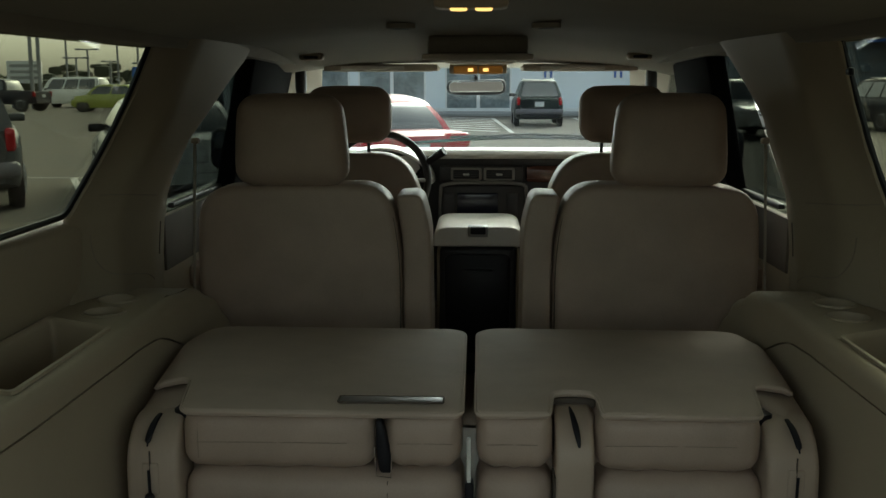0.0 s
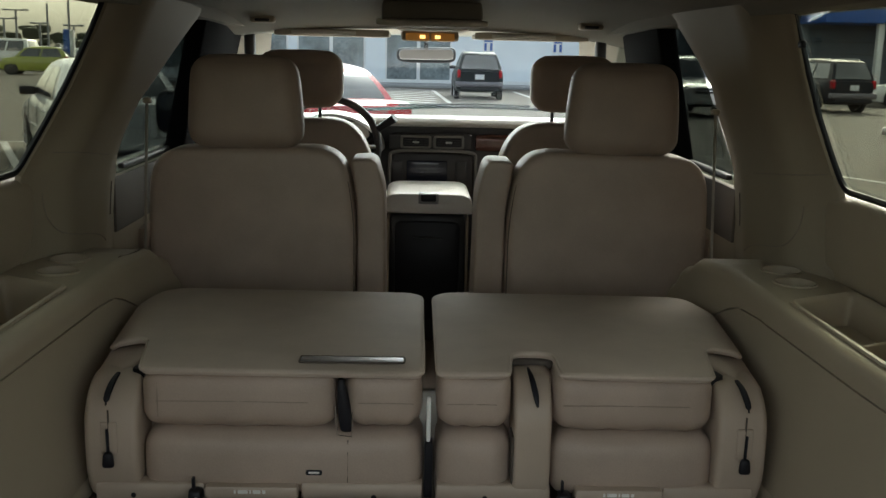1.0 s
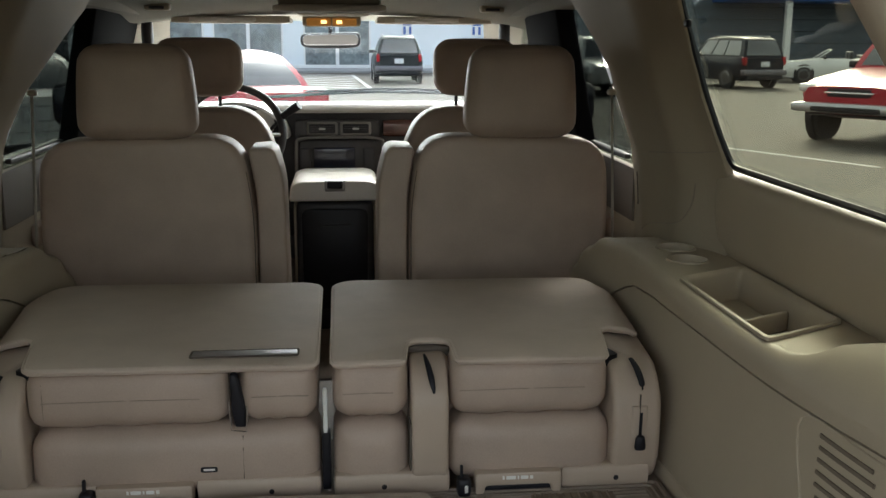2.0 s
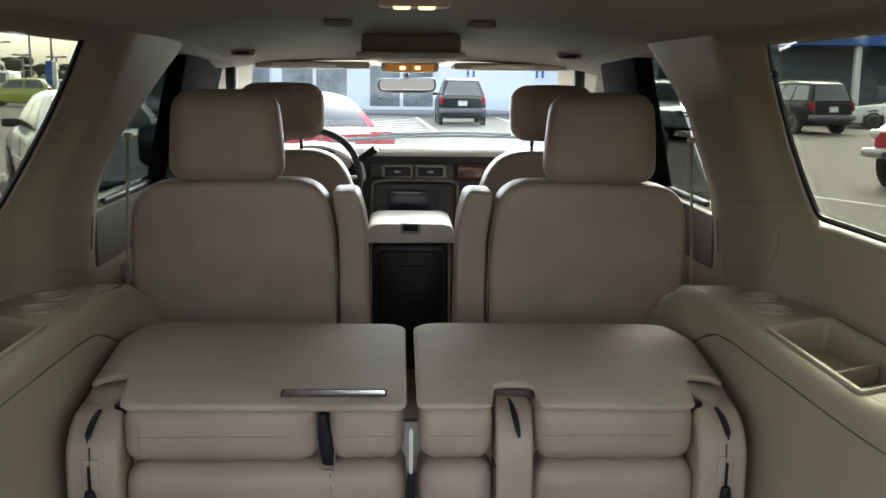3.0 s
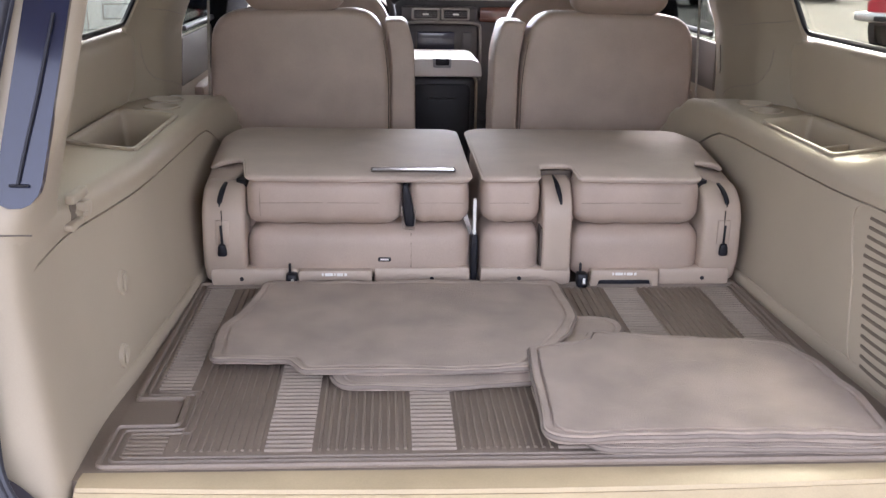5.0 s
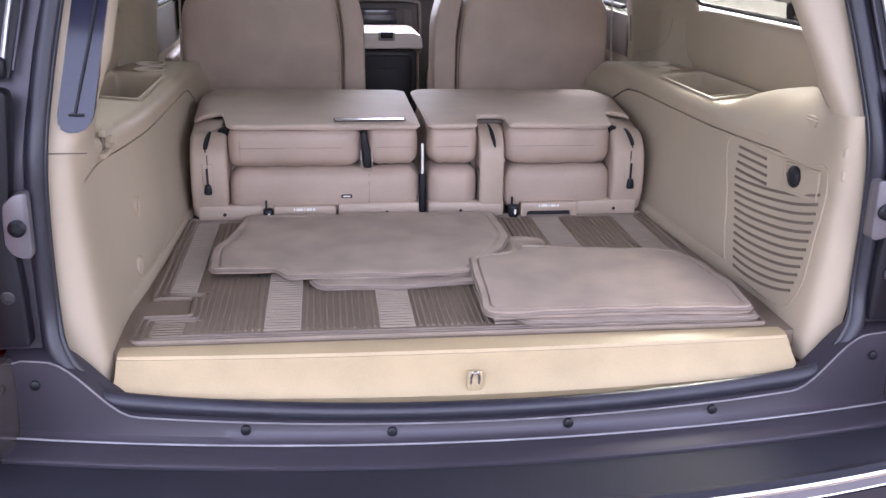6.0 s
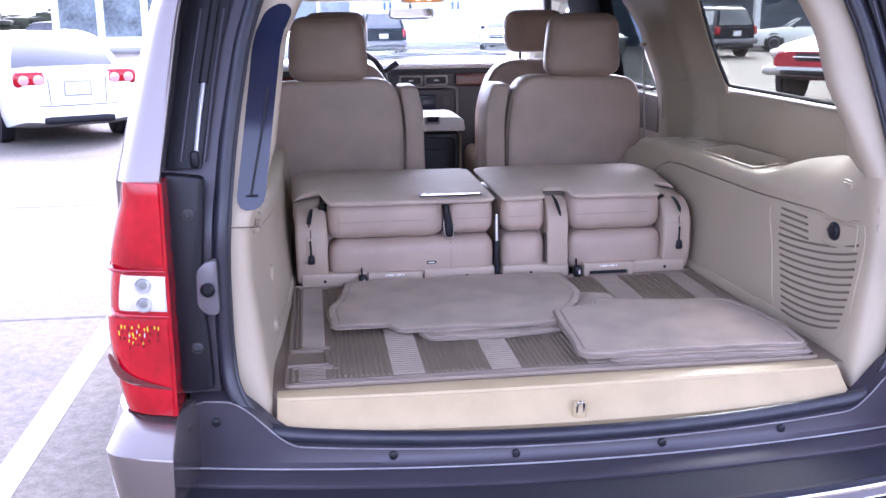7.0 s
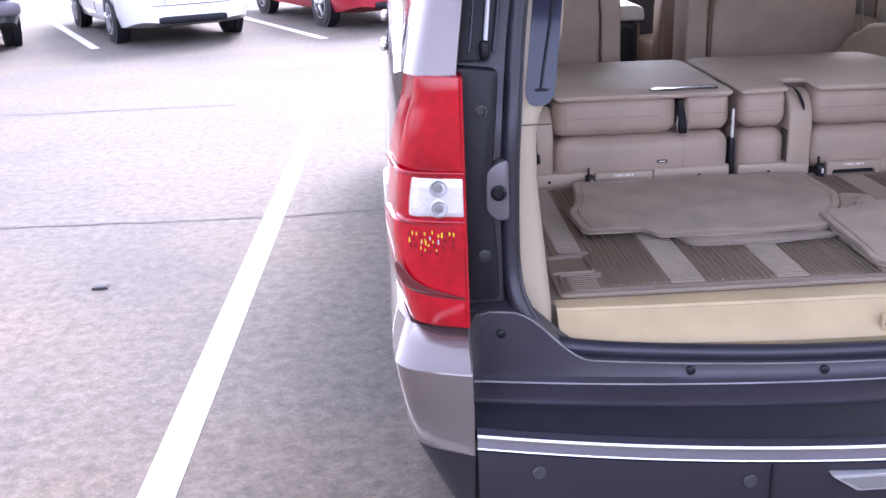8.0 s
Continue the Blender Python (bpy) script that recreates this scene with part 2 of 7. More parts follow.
M_GREY_ROOF = material("grey roof sheet", (0.28, 0.28, 0.29), 0.7, 0, 0.1, 0.5, 10, 0.1)
M_LEAF = material("dull dark foliage", (0.045, 0.05, 0.03), 0.9, 0, 0.5, 1.2, 12, 0.6)


def car_paint(name, base, metal=0.25, coat=0.8):
    return material(name, base, 0.3, metal, 0.05, 1.5, 400, 0.0, coat=coat, spec=0.16 if coat < 0.1 else 0.3 if coat < 0.5 else 0.5)


# ---------------------------------------------------------------- mesh helpers


def clear(bm):
    return bmesh.new() if bm is None else bm


def rbox(c, size, r=0.01, n=5, crown=(0, 0, 0), bm=None):
    """A rounded box, with bulging faces where crown is given."""
    bm = clear(bm)
    h = [s / 2 for s in size]
    r = min(r, *h)
    ring = {}
    us = [math.sin((2 * i / n - 1) * math.pi / 2) for i in range(n + 1)]

    def vert(i, j, k):
        if (i, j, k) not in ring:
            u = (us[i], us[j], us[k])
            q = [a * b for a, b in zip(u, h)]
            inner = [max(-(b - r), min(b - r, a)) for a, b in zip(q, h)]
            d = Vector([a - b for a, b in zip(q, inner)])
            p = Vector(inner) + (d.normalized() * r if d.length > 1e-9 else d)
            for a in range(3):
                o = [b for b in range(3) if b != a]
                p[a] *= 1 + crown[a] * (1 - u[o[0]] ** 2) * (1 - u[o[1]] ** 2)
            ring[i, j, k] = bm.verts.new(p + Vector(c))
        return ring[i, j, k]

    for side in (0, n):
        for a in range(n):
            for b in range(n):
                for f in (((side, a, b), (side, a + 1, b), (side, a + 1, b + 1), (side, a, b + 1)),
                          ((a, side, b), (a + 1, side, b), (a + 1, side, b + 1), (a, side, b + 1)),
                          ((a, b, side), (a + 1, b, side), (a + 1, b + 1, side), (a, b + 1, side))):
                    bm.faces.new([vert(*v) for v in f])
    return bm


def rpoly(points, r, seg=4):
    """A polygon with its corners rounded; r is one radius or one for each corner."""
    out, n = [], len(points)
    for i, p in enumerate(points):
        a, p, b = Vector(points[i - 1]), Vector(p), Vector(points[(i + 1) % n])
        rr = r[i] if isinstance(r, (list, tuple)) else r
        da, db = a - p, b - p
        rr = min(rr, da.length * 0.49, db.length * 0.49)
        if rr < 1e-5:
            out.append(tuple(p))
            continue
        s, e = p + da.normalized() * rr, p + db.normalized() * rr
        for k in range(seg + 1):
            t = k / seg
            q = s * (1 - t) ** 2 + p * 2 * t * (1 - t) + e * t ** 2
            out.append(tuple(q))
    return out


def prism(poly, axis, a, b, bevel=0.0, seg=2, bm=None, skew=None):
    """A flat polygon pushed out along an axis from a to b. skew(x, y, z) may bend the result."""
    keep = bm
    bm = bmesh.new()

    def place(p, d):
        v = {"x": (d, p[0], p[1]), "y": (p[0], d, p[1]), "z": (p[0], p[1], d)}[axis]
        return Vector(v)

    lo, hi = [bm.verts.new(place(p, a)) for p in poly], [bm.verts.new(place(p, b)) for p in poly]
    caps = [bm.faces.new(lo), bm.faces.new(hi)]
    n = len(poly)
    for i in range(n):
        bm.faces.new((lo[i], lo[(i + 1) % n], hi[(i + 1) % n], hi[i]))
    bmesh.ops.recalc_face_normals(bm, faces=bm.faces)
    if bevel:
        edges = list({e for f in caps for e in f.edges})
        bmesh.ops.bevel(bm, geom=edges, offset=bevel, segments=seg, affect="EDGES", profile=0.5, clamp_overlap=True)
    if skew:
        for v in bm.verts:
            v.co = Vector(skew(*v.co))
    return merge(keep, bm)


def merge(into, bm):
    if into is None:
        return bm
    me = bpy.data.meshes.new("tmp")
    bm.to_mesh(me)
    bm.free()
    into.from_mesh(me)
    bpy.data.meshes.remove(me)
    return into


def loft(rows, loop=True, caps=True, bm=None):
    bm = clear(bm)
    vs = [[bm.verts.new(p) for p in row] for row in rows]
    n = len(rows[0])
    for a, b in zip(vs, vs[1:]):
        for i in range(n if loop else n - 1):
            j = (i + 1) % n
            bm.faces.new((a[i], a[j], b[j], b[i]))
    if caps and loop:
        if caps != "end":
            bm.faces.new(vs[0])
        bm.faces.new(vs[-1])
    return bm


def tube(points, r, n=8, closed=False, bm=None, flat=(1, 1)):
    pts = [Vector(p) for p in points]
    rows, up = [], None
    m = len(pts)
    for i, p in enumerate(pts):
        d = (pts[(i + 1) % m] - pts[i - 1]) if closed else (pts[min(i + 1, m - 1)] - pts[max(i - 1, 0)])
        d.normalize()
        if up is None:
            up = Vector((0, 0, 1)) if abs(d.z) < 0.9 else Vector((0, 1, 0))
        side = d.cross(up).normalized()
        up = side.cross(d).normalized()
        rr = r[i] if isinstance(r, (list, tuple)) else r
        rows.append([p + (side * math.cos(a) * flat[0] + up * math.sin(a) * flat[1]) * rr for a in [2 * math.pi * k / n for k in range(n)]])
    if closed:
        rows.append(rows[0])
    return loft(rows, True, not closed, bm)


def smooth_path(points, n=8, closed=False):
    """Catmull-Rom through the points."""
    P = [Vector(p) for p in points]
    m, out = len(P), []
    for i in range(m if closed else m - 1):
        if closed:
            a, b, c, d = P[i - 1], P[i], P[(i + 1) % m], P[(i + 2) % m]
        else:
            a, b, c, d = P[max(i - 1, 0)], P[i], P[i + 1], P[min(i + 2, m - 1)]
        for k in range(n):
            t = k / n
            out.append(0.5 * (2 * b + (c - a) * t + (2 * a - 5 * b + 4 * c - d) * t * t + (3 * b - a - 3 * c + d) * t ** 3))
    if not closed:
        out.append(P[-1])
    return out


def cyl(p0, p1, r0, r1=None, n=16, bm=None):
    return tube([p0, p1], [r0, r0 if r1 is None else r1], n, bm=bm)


def disc_ring(c, axis, profile, n=24, bm=None, caps=True):
    """A turned shape: profile of (radius, offset along the axis)."""
    bm = clear(bm)
    rows = []
    for r, d in profile:
        row = []
        for k in range(n):
            a = 2 * math.pi * k / n
            u, w = r * math.cos(a), r * math.sin(a)
            v = {"x": (d, u, w), "y": (u, d, w), "z": (u, w, d)}[axis]
            row.append(Vector(c) + Vector(v))
        rows.append(row)
    return loft(rows, True, caps, bm)


def obj(name, bm, mat, parent=None, label="", sharp=38):
    root = parent
    while root is not None and root.parent is not None:
        root = root.parent
    bmesh.ops.remove_doubles(bm, verts=bm.verts, dist=1e-5)
    bmesh.ops.recalc_face_normals(bm, faces=bm.faces)
    if root is not None:
        bmesh.ops.translate(bm, verts=bm.verts, vec=-root.location)
    me = bpy.data.meshes.new(name)
    bm.to_mesh(me)
    bm.free()
    me.materials.append(mat)
    me.polygons.foreach_set("use_smooth", [True] * len(me.polygons))
    me.set_sharp_from_angle(angle=radians(sharp))
    ob = new(name, me)
    ob.parent = parent
    if label:
        ob["label"] = label
    return ob


part = obj


def thing(name, loc, label, category, group=""):
    ob = new(name)
    ob.location = loc
    ob.empty_display_size = 0.1
    return tagged(ob, label, category, group)


def setting(name, bm, mat, label, category):
    return tagged(obj(name, bm, mat), label, category, "", "structure")


def lerp(a, b, t):
    return a + (b - a) * t


def straight(table, v):
    """Piecewise linear through (v, value) pairs."""
    for (a, p), (b, q) in zip(table, table[1:]):
        if v <= b:
            return lerp(p, q, (v - a) / (b - a))
    return table[-1][1]


def bend(table, v):
    """Smooth curve through (v, value) pairs."""
    n = len(table)
    slope = [(table[min(i + 1, n - 1)][1] - table[max(i - 1, 0)][1]) / (table[min(i + 1, n - 1)][0] - table[max(i - 1, 0)][0]) for i in range(n)]
    v = min(max(v, table[0][0]), table[-1][0])
    for i in range(n - 1):
        (a, p), (b, q) = table[i], table[i + 1]
        if v <= b:
            h, t = b - a, (v - a) / (b - a)
            return (2 * t ** 3 - 3 * t * t + 1) * p + (t ** 3 - 2 * t * t + t) * h * slope[i] + (3 * t * t - 2 * t ** 3) * q + (t ** 3 - t * t) * h * slope[i + 1]
    return table[-1][1]


def rake(z):
    """How far the hatch opening leans forward above the belt line."""
    return 0.36 * max(0.0, z - 1.22)


def fall(z):
    """How far the hatch pillars lean inwards."""
    return 0.14 * max(0.0, z - 1.22) + 0.35 * max(0.0, z - 1.60)


def curve_at(table, y):
    """Piecewise linear with eased steps through (y, value) pairs."""
    if y <= table[0][0]:
        return table[0][1]
    for (a, u), (b, v) in zip(table, table[1:]):
        if y <= b:
            t = (y - a) / (b - a)
            return lerp(u, v, t * t * (3 - 2 * t))
    return table[-1][1]


# ---------------------------------------------------------------- vehicle interior: the setting
FLOOR = 0.835


def lean(z):
    """How far the sides fall inwards above the window line."""
    return 0.26 * max(0.0, z - 1.36)


# inner side wall: half width at the floor and at the shelf, along the length
WALL_LOW = [(0.08, 0.664), (0.28, 0.666), (0.55, 0.652), (0.95, 0.632), (1.15, 0.630), (1.9, 0.634)]
WALL_TOP = [(0.08, 0.692), (0.28, 0.702), (0.45, 0.681), (0.62, 0.664), (0.95, 0.657), (1.15, 0.655), (1.9, 0.662)]
SHELF = 1.205
CREASE = [(0.08, 1.152), (1.15, 1.149), (1.27, 1.141), (1.34, 1.122), (1.42, 1.090), (1.52, 1.040), (1.9, 0.93)]


def wall_x(y, z):
    t = min(1.0, max(0.0, (z - FLOOR) / (1.11 - FLOOR)))
    return lerp(bend(WALL_LOW, y), bend(WALL_TOP, y), t)


SHELF_Z = [(0.08, SHELF), (1.35, SHELF), (1.55, 1.19), (1.68, 1.145), (1.78, 1.08), (1.9, 0.95)]


# on the right the panel's top edge swings out and up to meet the hatch pillar
CREST_X = [(0.08, 0.690), (0.14, 0.700), (0.38, 0.798), (0.46, 0.752), (0.515, 0.724), (0.54, 0.700), (0.60, 0.686), (0.66, 0.684)]
CREST_Z = [(0.08, 1.275), (0.38, 1.281), (0.46, 1.263), (0.515, 1.244), (0.54, 1.228), (0.60, 1.211), (0.66, SHELF)]


def side_wall(s, name, label):
    """Lower cargo side panel with a crease line, a rounded shoulder and the shelf edge."""
    bm = bmesh.new()
    ys = [0.085 + i * (1.86 - 0.085) / 70 for i in range(71)]
    rows = []
    for y in ys:
        top, cr = curve_at(SHELF_Z, y), straight(CREASE, y)
        cr = min(cr, top - 0.045)
        row = []
        kick = 0.0045 * min(1.0, max(0.0, (y - 0.30) / 0.15))
        row += [(s * (wall_x(y, z) - kick * f), y, z) for z, f in ((FLOOR - 0.052, 1), (FLOOR - 0.03, 1), (FLOOR - 0.008, 1), (FLOOR + 0.022, 1), (FLOOR + 0.027, 0.6), (FLOOR + 0.029, -0.2))]
        for k in range(9):
            z = lerp(FLOOR + 0.031, cr - 0.0022, k / 8)
            row.append((s * wall_x(y, z), y, z))
        x0 = wall_x(y, cr)
        e = min(1.0, max(0.0, (y - (0.13 if s < 0 else 0.30)) / 0.05))
        row += [(s * (x0 + 0.014 * e), y, cr - 0.0016), (s * (x0 + 0.014 * e), y, cr + 0.0014), (s * (x0 - 0.001 * e), y, cr + 0.002)]
        for k in range(1, 5):
            z = lerp(cr + 0.002, top - 0.025, k / 4)
            row.append((s * (x0 - (0.001 + 0.004 * k / 4) * e), y, z))
        xe = x0 - 0.005 * e
        turn = min(1.0, max(0.0, (y - 0.235) / 0.05))
        for k in range(1, 7):
            a = k / 6 * math.pi / 2
            row.append((s * (xe + 0.025 * turn * (1 - math.cos(a))), y, top - 0.025 + 0.025 * math.sin(a)))
        if s > 0:
            xc, zc = (straight(CREST_X, y), straight(CREST_Z, y)) if y < 0.66 else (abs(row[-1][0]) - 0.004, top - 0.001)
            keep = min(1.0, max(0.0, (y - 0.52) / 0.14))
            for k in range(1, 7):
                v = k / 6
                bx = (1 - v) ** 2 * xe + 2 * v * (1 - v) * (xe + 0.30 * (xc - xe)) + v * v * xc
                bz = (1 - v) ** 2 * (top - 0.025) + 2 * v * (1 - v) * lerp(top - 0.025, zc, 0.62) + v * v * zc
                px, _, pz = row[k - 7]
                row[k - 7] = (lerp(bx, px, keep), y, lerp(bz, pz, keep))
            low = keep if y < 0.66 else 1.0
            row += [(row[-1][0] + 0.006, y, row[-1][2] - lerp(0.001, 0.0008, low)), (row[-1][0] + 0.012, y, lerp(row[-1][2] - 0.008, top - 0.0015, low)), (row[-1][0] + 0.014, y, top - 0.012)]
        rows.append(row)
    # rear return towards the hatch seal
    back = []
    for dx, y in ((None, 0.038), (0.030, 0.0415), (0.016, 0.045), (0.008, 0.051), (0.003, 0.060), (0.0008, 0.072)):
        line = []
        for x, _, z in rows[0]:
            drop = min(1.0, max(0.0, (0.905 - z) / 0.123))
            edge = max(0.632 + 0.108 * math.sqrt(1 - drop * drop), abs(x) + 0.002)
            line.append((s * (edge if dx is None else min(edge, abs(x) + dx)), y, z))
        back.append(line)
    loft(back + rows, False, False, bm)
    return setting(name, bm, M_TRIM, label, "car trim")


def patch_hole(bm, x0, x1, y0, y1, z, cx, cy, r, n=32):
    """A flat rectangle with a round hole."""
    inner, outer = [], []
    for k in range(n):
        a = 2 * math.pi * k / n
        u, v = math.cos(a), math.sin(a)
        inner.append(bm.verts.new((cx + r * u, cy + r * v, z)))
        f = min((x1 - cx) / u if u > 1e-6 else 9, (x0 - cx) / u if u < -1e-6 else 9, (y1 - cy) / v if v > 1e-6 else 9, (y0 - cy) / v if v < -1e-6 else 9)
        outer.append(bm.verts.new((cx + f * u, cy + f * v, z)))
    for k in range(n):
        j = (k + 1) % n
        bm.faces.new((inner[k], inner[j], outer[j], outer[k]))
    for cxx, cyy in ((x0, y0), (x1, y0), (x1, y1), (x0, y1)):
        near = sorted(range(n), key=lambda k: (outer[k].co.x - cxx) ** 2 + (outer[k].co.y - cyy) ** 2)[:2]
        c = bm.verts.new((cxx, cyy, z))
        bm.faces.new((outer[near[0]], outer[near[1]], c))


def quad(bm, *pts):
    bm.faces.new([bm.verts.new(p) for p in pts])


TRAY = {1: (0.684, 0.834, 0.668, 1.060), -1: (0.694, 0.838, 0.690, 1.090)}
SKEW = 0.52     # the trays lean forward towards the outside
CUPS = ((0.752, 1.228, 0.041), (0.768, 1.350, 0.041))


def shelf(s, name, label):
    bm = bmesh.new()
    x1 = 0.86
    t0, t1, t2, t3 = TRAY[s]
    xs = lambda y: max(bend(WALL_TOP, y) + 0.019, straight(CREST_X, y) + 0.006 if s > 0 and y < 0.66 else 0)

    def shift(x, y):
        """The deck is drawn out of square round the tray."""
        w = min(1.0, max(0.0, (y - 0.42) / (t2 - 0.42)), max(0.0, (1.170 - y) / (1.170 - t3)))
        return SKEW * w * (min(t1, max(t0, x)) - t0)

    def strip(ya, yb, xa=None, xb=None):
        if xa is None and xb is None:
            strip(ya, yb, None, t0)
            strip(ya, yb, t0, t1)
            strip(ya, yb, t1, x1)
            return
        n = max(1, int((yb - ya) / 0.03))
        for i in range(n):
            a, b = lerp(ya, yb, i / n), lerp(ya, yb, (i + 1) / n)
            xa0, xa1 = (xs(a), xs(b)) if xa is None else (max(xa, xs(a)), max(xa, xs(b)))
            xb0 = x1 if xb is None else xb
            if xb0 <= min(xa0, xa1):
                continue
            za, zb = curve_at(SHELF_Z, a), curve_at(SHELF_Z, b)
            xb1 = max(xb0, xa1)
            xb0 = max(xb0, xa0)
            quad(bm, (s * xa0, a + shift(xa0, a), za), (s * xb0, a + shift(xb0, a), za), (s * xb1, b + shift(xb1, b), zb), (s * xa1, b + shift(xa1, b), zb))

    strip(0.26, t2)
    strip(t2, t3, None, t0)
    strip(t2, t3, t1, x1)
    strip(t3, 1.172)
    strip(1.42, 1.86)
    mid = 1.288
    for (cx, cy, r), (ya, yb) in zip(CUPS, ((1.172, mid), (mid, 1.42))):
        patch_hole(bm, xs(cy), x1, ya, yb, SHELF, cx, cy, r) if s > 0 else None
        if s < 0:
            tmp = bmesh.new()
            patch_hole(tmp, xs(cy), x1, ya, yb, SHELF, cx, cy, r)
            for v in tmp.verts:
                v.co.x *= -1
            merge(bm, tmp)
    return setting(name, bm, M_TRIM, label, "car trim")


def cup_holder(s, cx, cy, r):
    bm = disc_ring((s * cx, cy, SHELF), "z", [(r + 0.004, 0.0005), (r + 0.003, 0.004), (r - 0.001, 0.004), (r - 0.004, -0.006), (r - 0.006, -0.055), (0.001, -0.057)], 32, caps="end")
    return tagged(obj("cup_holder", bm, M_TRIM), "round moulded beige cup holder sunk in the side shelf", "cup holder", "cup holders in the side shelves")


def tray(s, depth, name, label):
    x0, x1, y0, y1 = TRAY[s]
    bm = bmesh.new()
    d = depth

    def ring(inset, z):
        return [(s * (x0 + inset), y0 + inset, z), (s * (x1 - inset), y0 + inset, z), (s * (x1 - inset), y1 - inset, z), (s * (x0 + inset), y1 - inset, z)]

    rows = [ring(-0.010, SHELF + 0.001), ring(-0.009, SHELF + 0.006), ring(-0.003, SHELF + 0.007), ring(0.003, SHELF + 0.002), ring(0.006, SHELF - 0.004),
            ring(0.016, SHELF - d)]
    rows = [rpoly([(p[0], p[1]) for p in r], 0.018, 4) for r in rows]
    zs = (SHELF + 0.001, SHELF + 0.006, SHELF + 0.007, SHELF + 0.002, SHELF - 0.004, SHELF - d)
    loft([[(p[0], p[1] + SKEW * (abs(p[0]) - x0), z) for p in r] for r, z in zip(rows, zs)], True, "end", bm)
    t = thing(name, (s * (x0 + x1) / 2, (y0 + y1) / 2, SHELF - d), label, "storage tray")
    tr = part("bin", bm, M_TRIM, t)
    bm2 = rbox((s * (x0 + x1) / 2, lerp(y0, y1, 0.40), SHELF - d + 0.018), (x1 - x0 - 0.03, 0.012, 0.036), 0.004)
    for v in bm2.verts:
        v.co.y += SKEW * (abs(v.co.x) - x0)
    part("divider", bm2, M_TRIM, t)
    return t


def upper_wall(s, name, label):
    """Panel between shelf and quarter window with its rounded window ledge."""
    bm = bmesh.new()
    rows = []
    for i in range(31):
        y = lerp(0.27, 1.36, i / 30)
        row = [(0.862, y, SHELF - 0.01), (0.850, y, SHELF + 0.004), (0.842, y, SHELF + 0.03), (0.838, y, 1.28), (0.836, y, 1.345), (0.838, y, 1.365),
               (0.846, y, 1.378), (0.858, y, 1.385), (0.868, y, 1.387)]
        rows.append([(s * a, b, c) for a, b, c in row])
    loft(rows, False, False, bm)
    return setting(name, bm, M_TRIM, label, "car trim")


def glass_pane(name, poly, s, x, mat, label, thick=0.006):
    bm = prism(poly, "x", 0, thick, skew=lambda a, y, z: (s * (x + a - lean(z)), y, z))
    ob = setting(name, bm, mat, label, "car window")
    ob.visible_shadow = mat is M_TINT
    return ob


QWIN = {1: rpoly([(1.258, 1.396), (1.302, 1.47), (1.332, 1.545), (1.350, 1.627), (1.374, 1.760), (0.30, 1.765), (0.16, 1.392)], [0.03, 0.05, 0.05, 0.06, 0.015, 0.03, 0.03], 5),
        -1: rpoly([(1.296, 1.396), (1.396, 1.485), (1.482, 1.571), (1.553, 1.663), (1.612, 1.765), (0.30, 1.765), (0.16, 1.392)], [0.03, 0.05, 0.05, 0.06, 0.015, 0.03, 0.03], 5)}


def window_gasket(s, poly, x):
    pts = [(s * (x - lean(z)), y, z) for y, z in poly]
    bm = tube(pts, 0.0068, 6, True)
    return tagged(obj("window_gasket", bm, M_BLACK), "black rubber gasket round the quarter window", "window seal", "quarter window gaskets", "structure")


C_FRONT = {1: [(1.05, 1.90), (1.10, 1.91), (1.20, 1.93), (1.32, 1.97), (1.41, 2.00), (1.51, 2.04), (1.575, 2.05), (1.65, 2.14), (1.73, 2.26), (1.77, 2.34), (1.84, 2.46)],
           -1: [(1.05, 1.90), (1.10, 1.91), (1.20, 1.93), (1.32, 1.97), (1.41, 2.00), (1.51, 2.09), (1.575, 2.22), (1.65, 2.36), (1.70, 2.46), (1.74, 2.55), (1.84, 2.70)]}
C_REAR = {1: [(1.0, 1.267), (1.39, 1.267), (1.42, 1.280), (1.47, 1.304), (1.545, 1.334), (1.627, 1.352), (1.711, 1.366), (1.84, 1.384)],
          -1: [(1.0, 1.300), (1.39, 1.300), (1.42, 1.330), (1.485, 1.404), (1.571, 1.490), (1.663, 1.561), (1.727, 1.598), (1.84, 1.66)]}


def c_face(s, y, z):
    """Distance of the pillar trim from the middle of the car."""
    t = min(1.0, max(0.0, (y - straight(C_REAR[s], z)) / 0.17))
    turn = max(0.0, y - straight(C_FRONT[s], z) + 0.27)
    return lerp(0.846, 0.792, t * t * (3 - 2 * t)) - lean(z) - 0.02 * max(0, min(y, 1.9) - 1.6) + 0.25 * turn * turn / (turn + 0.02)


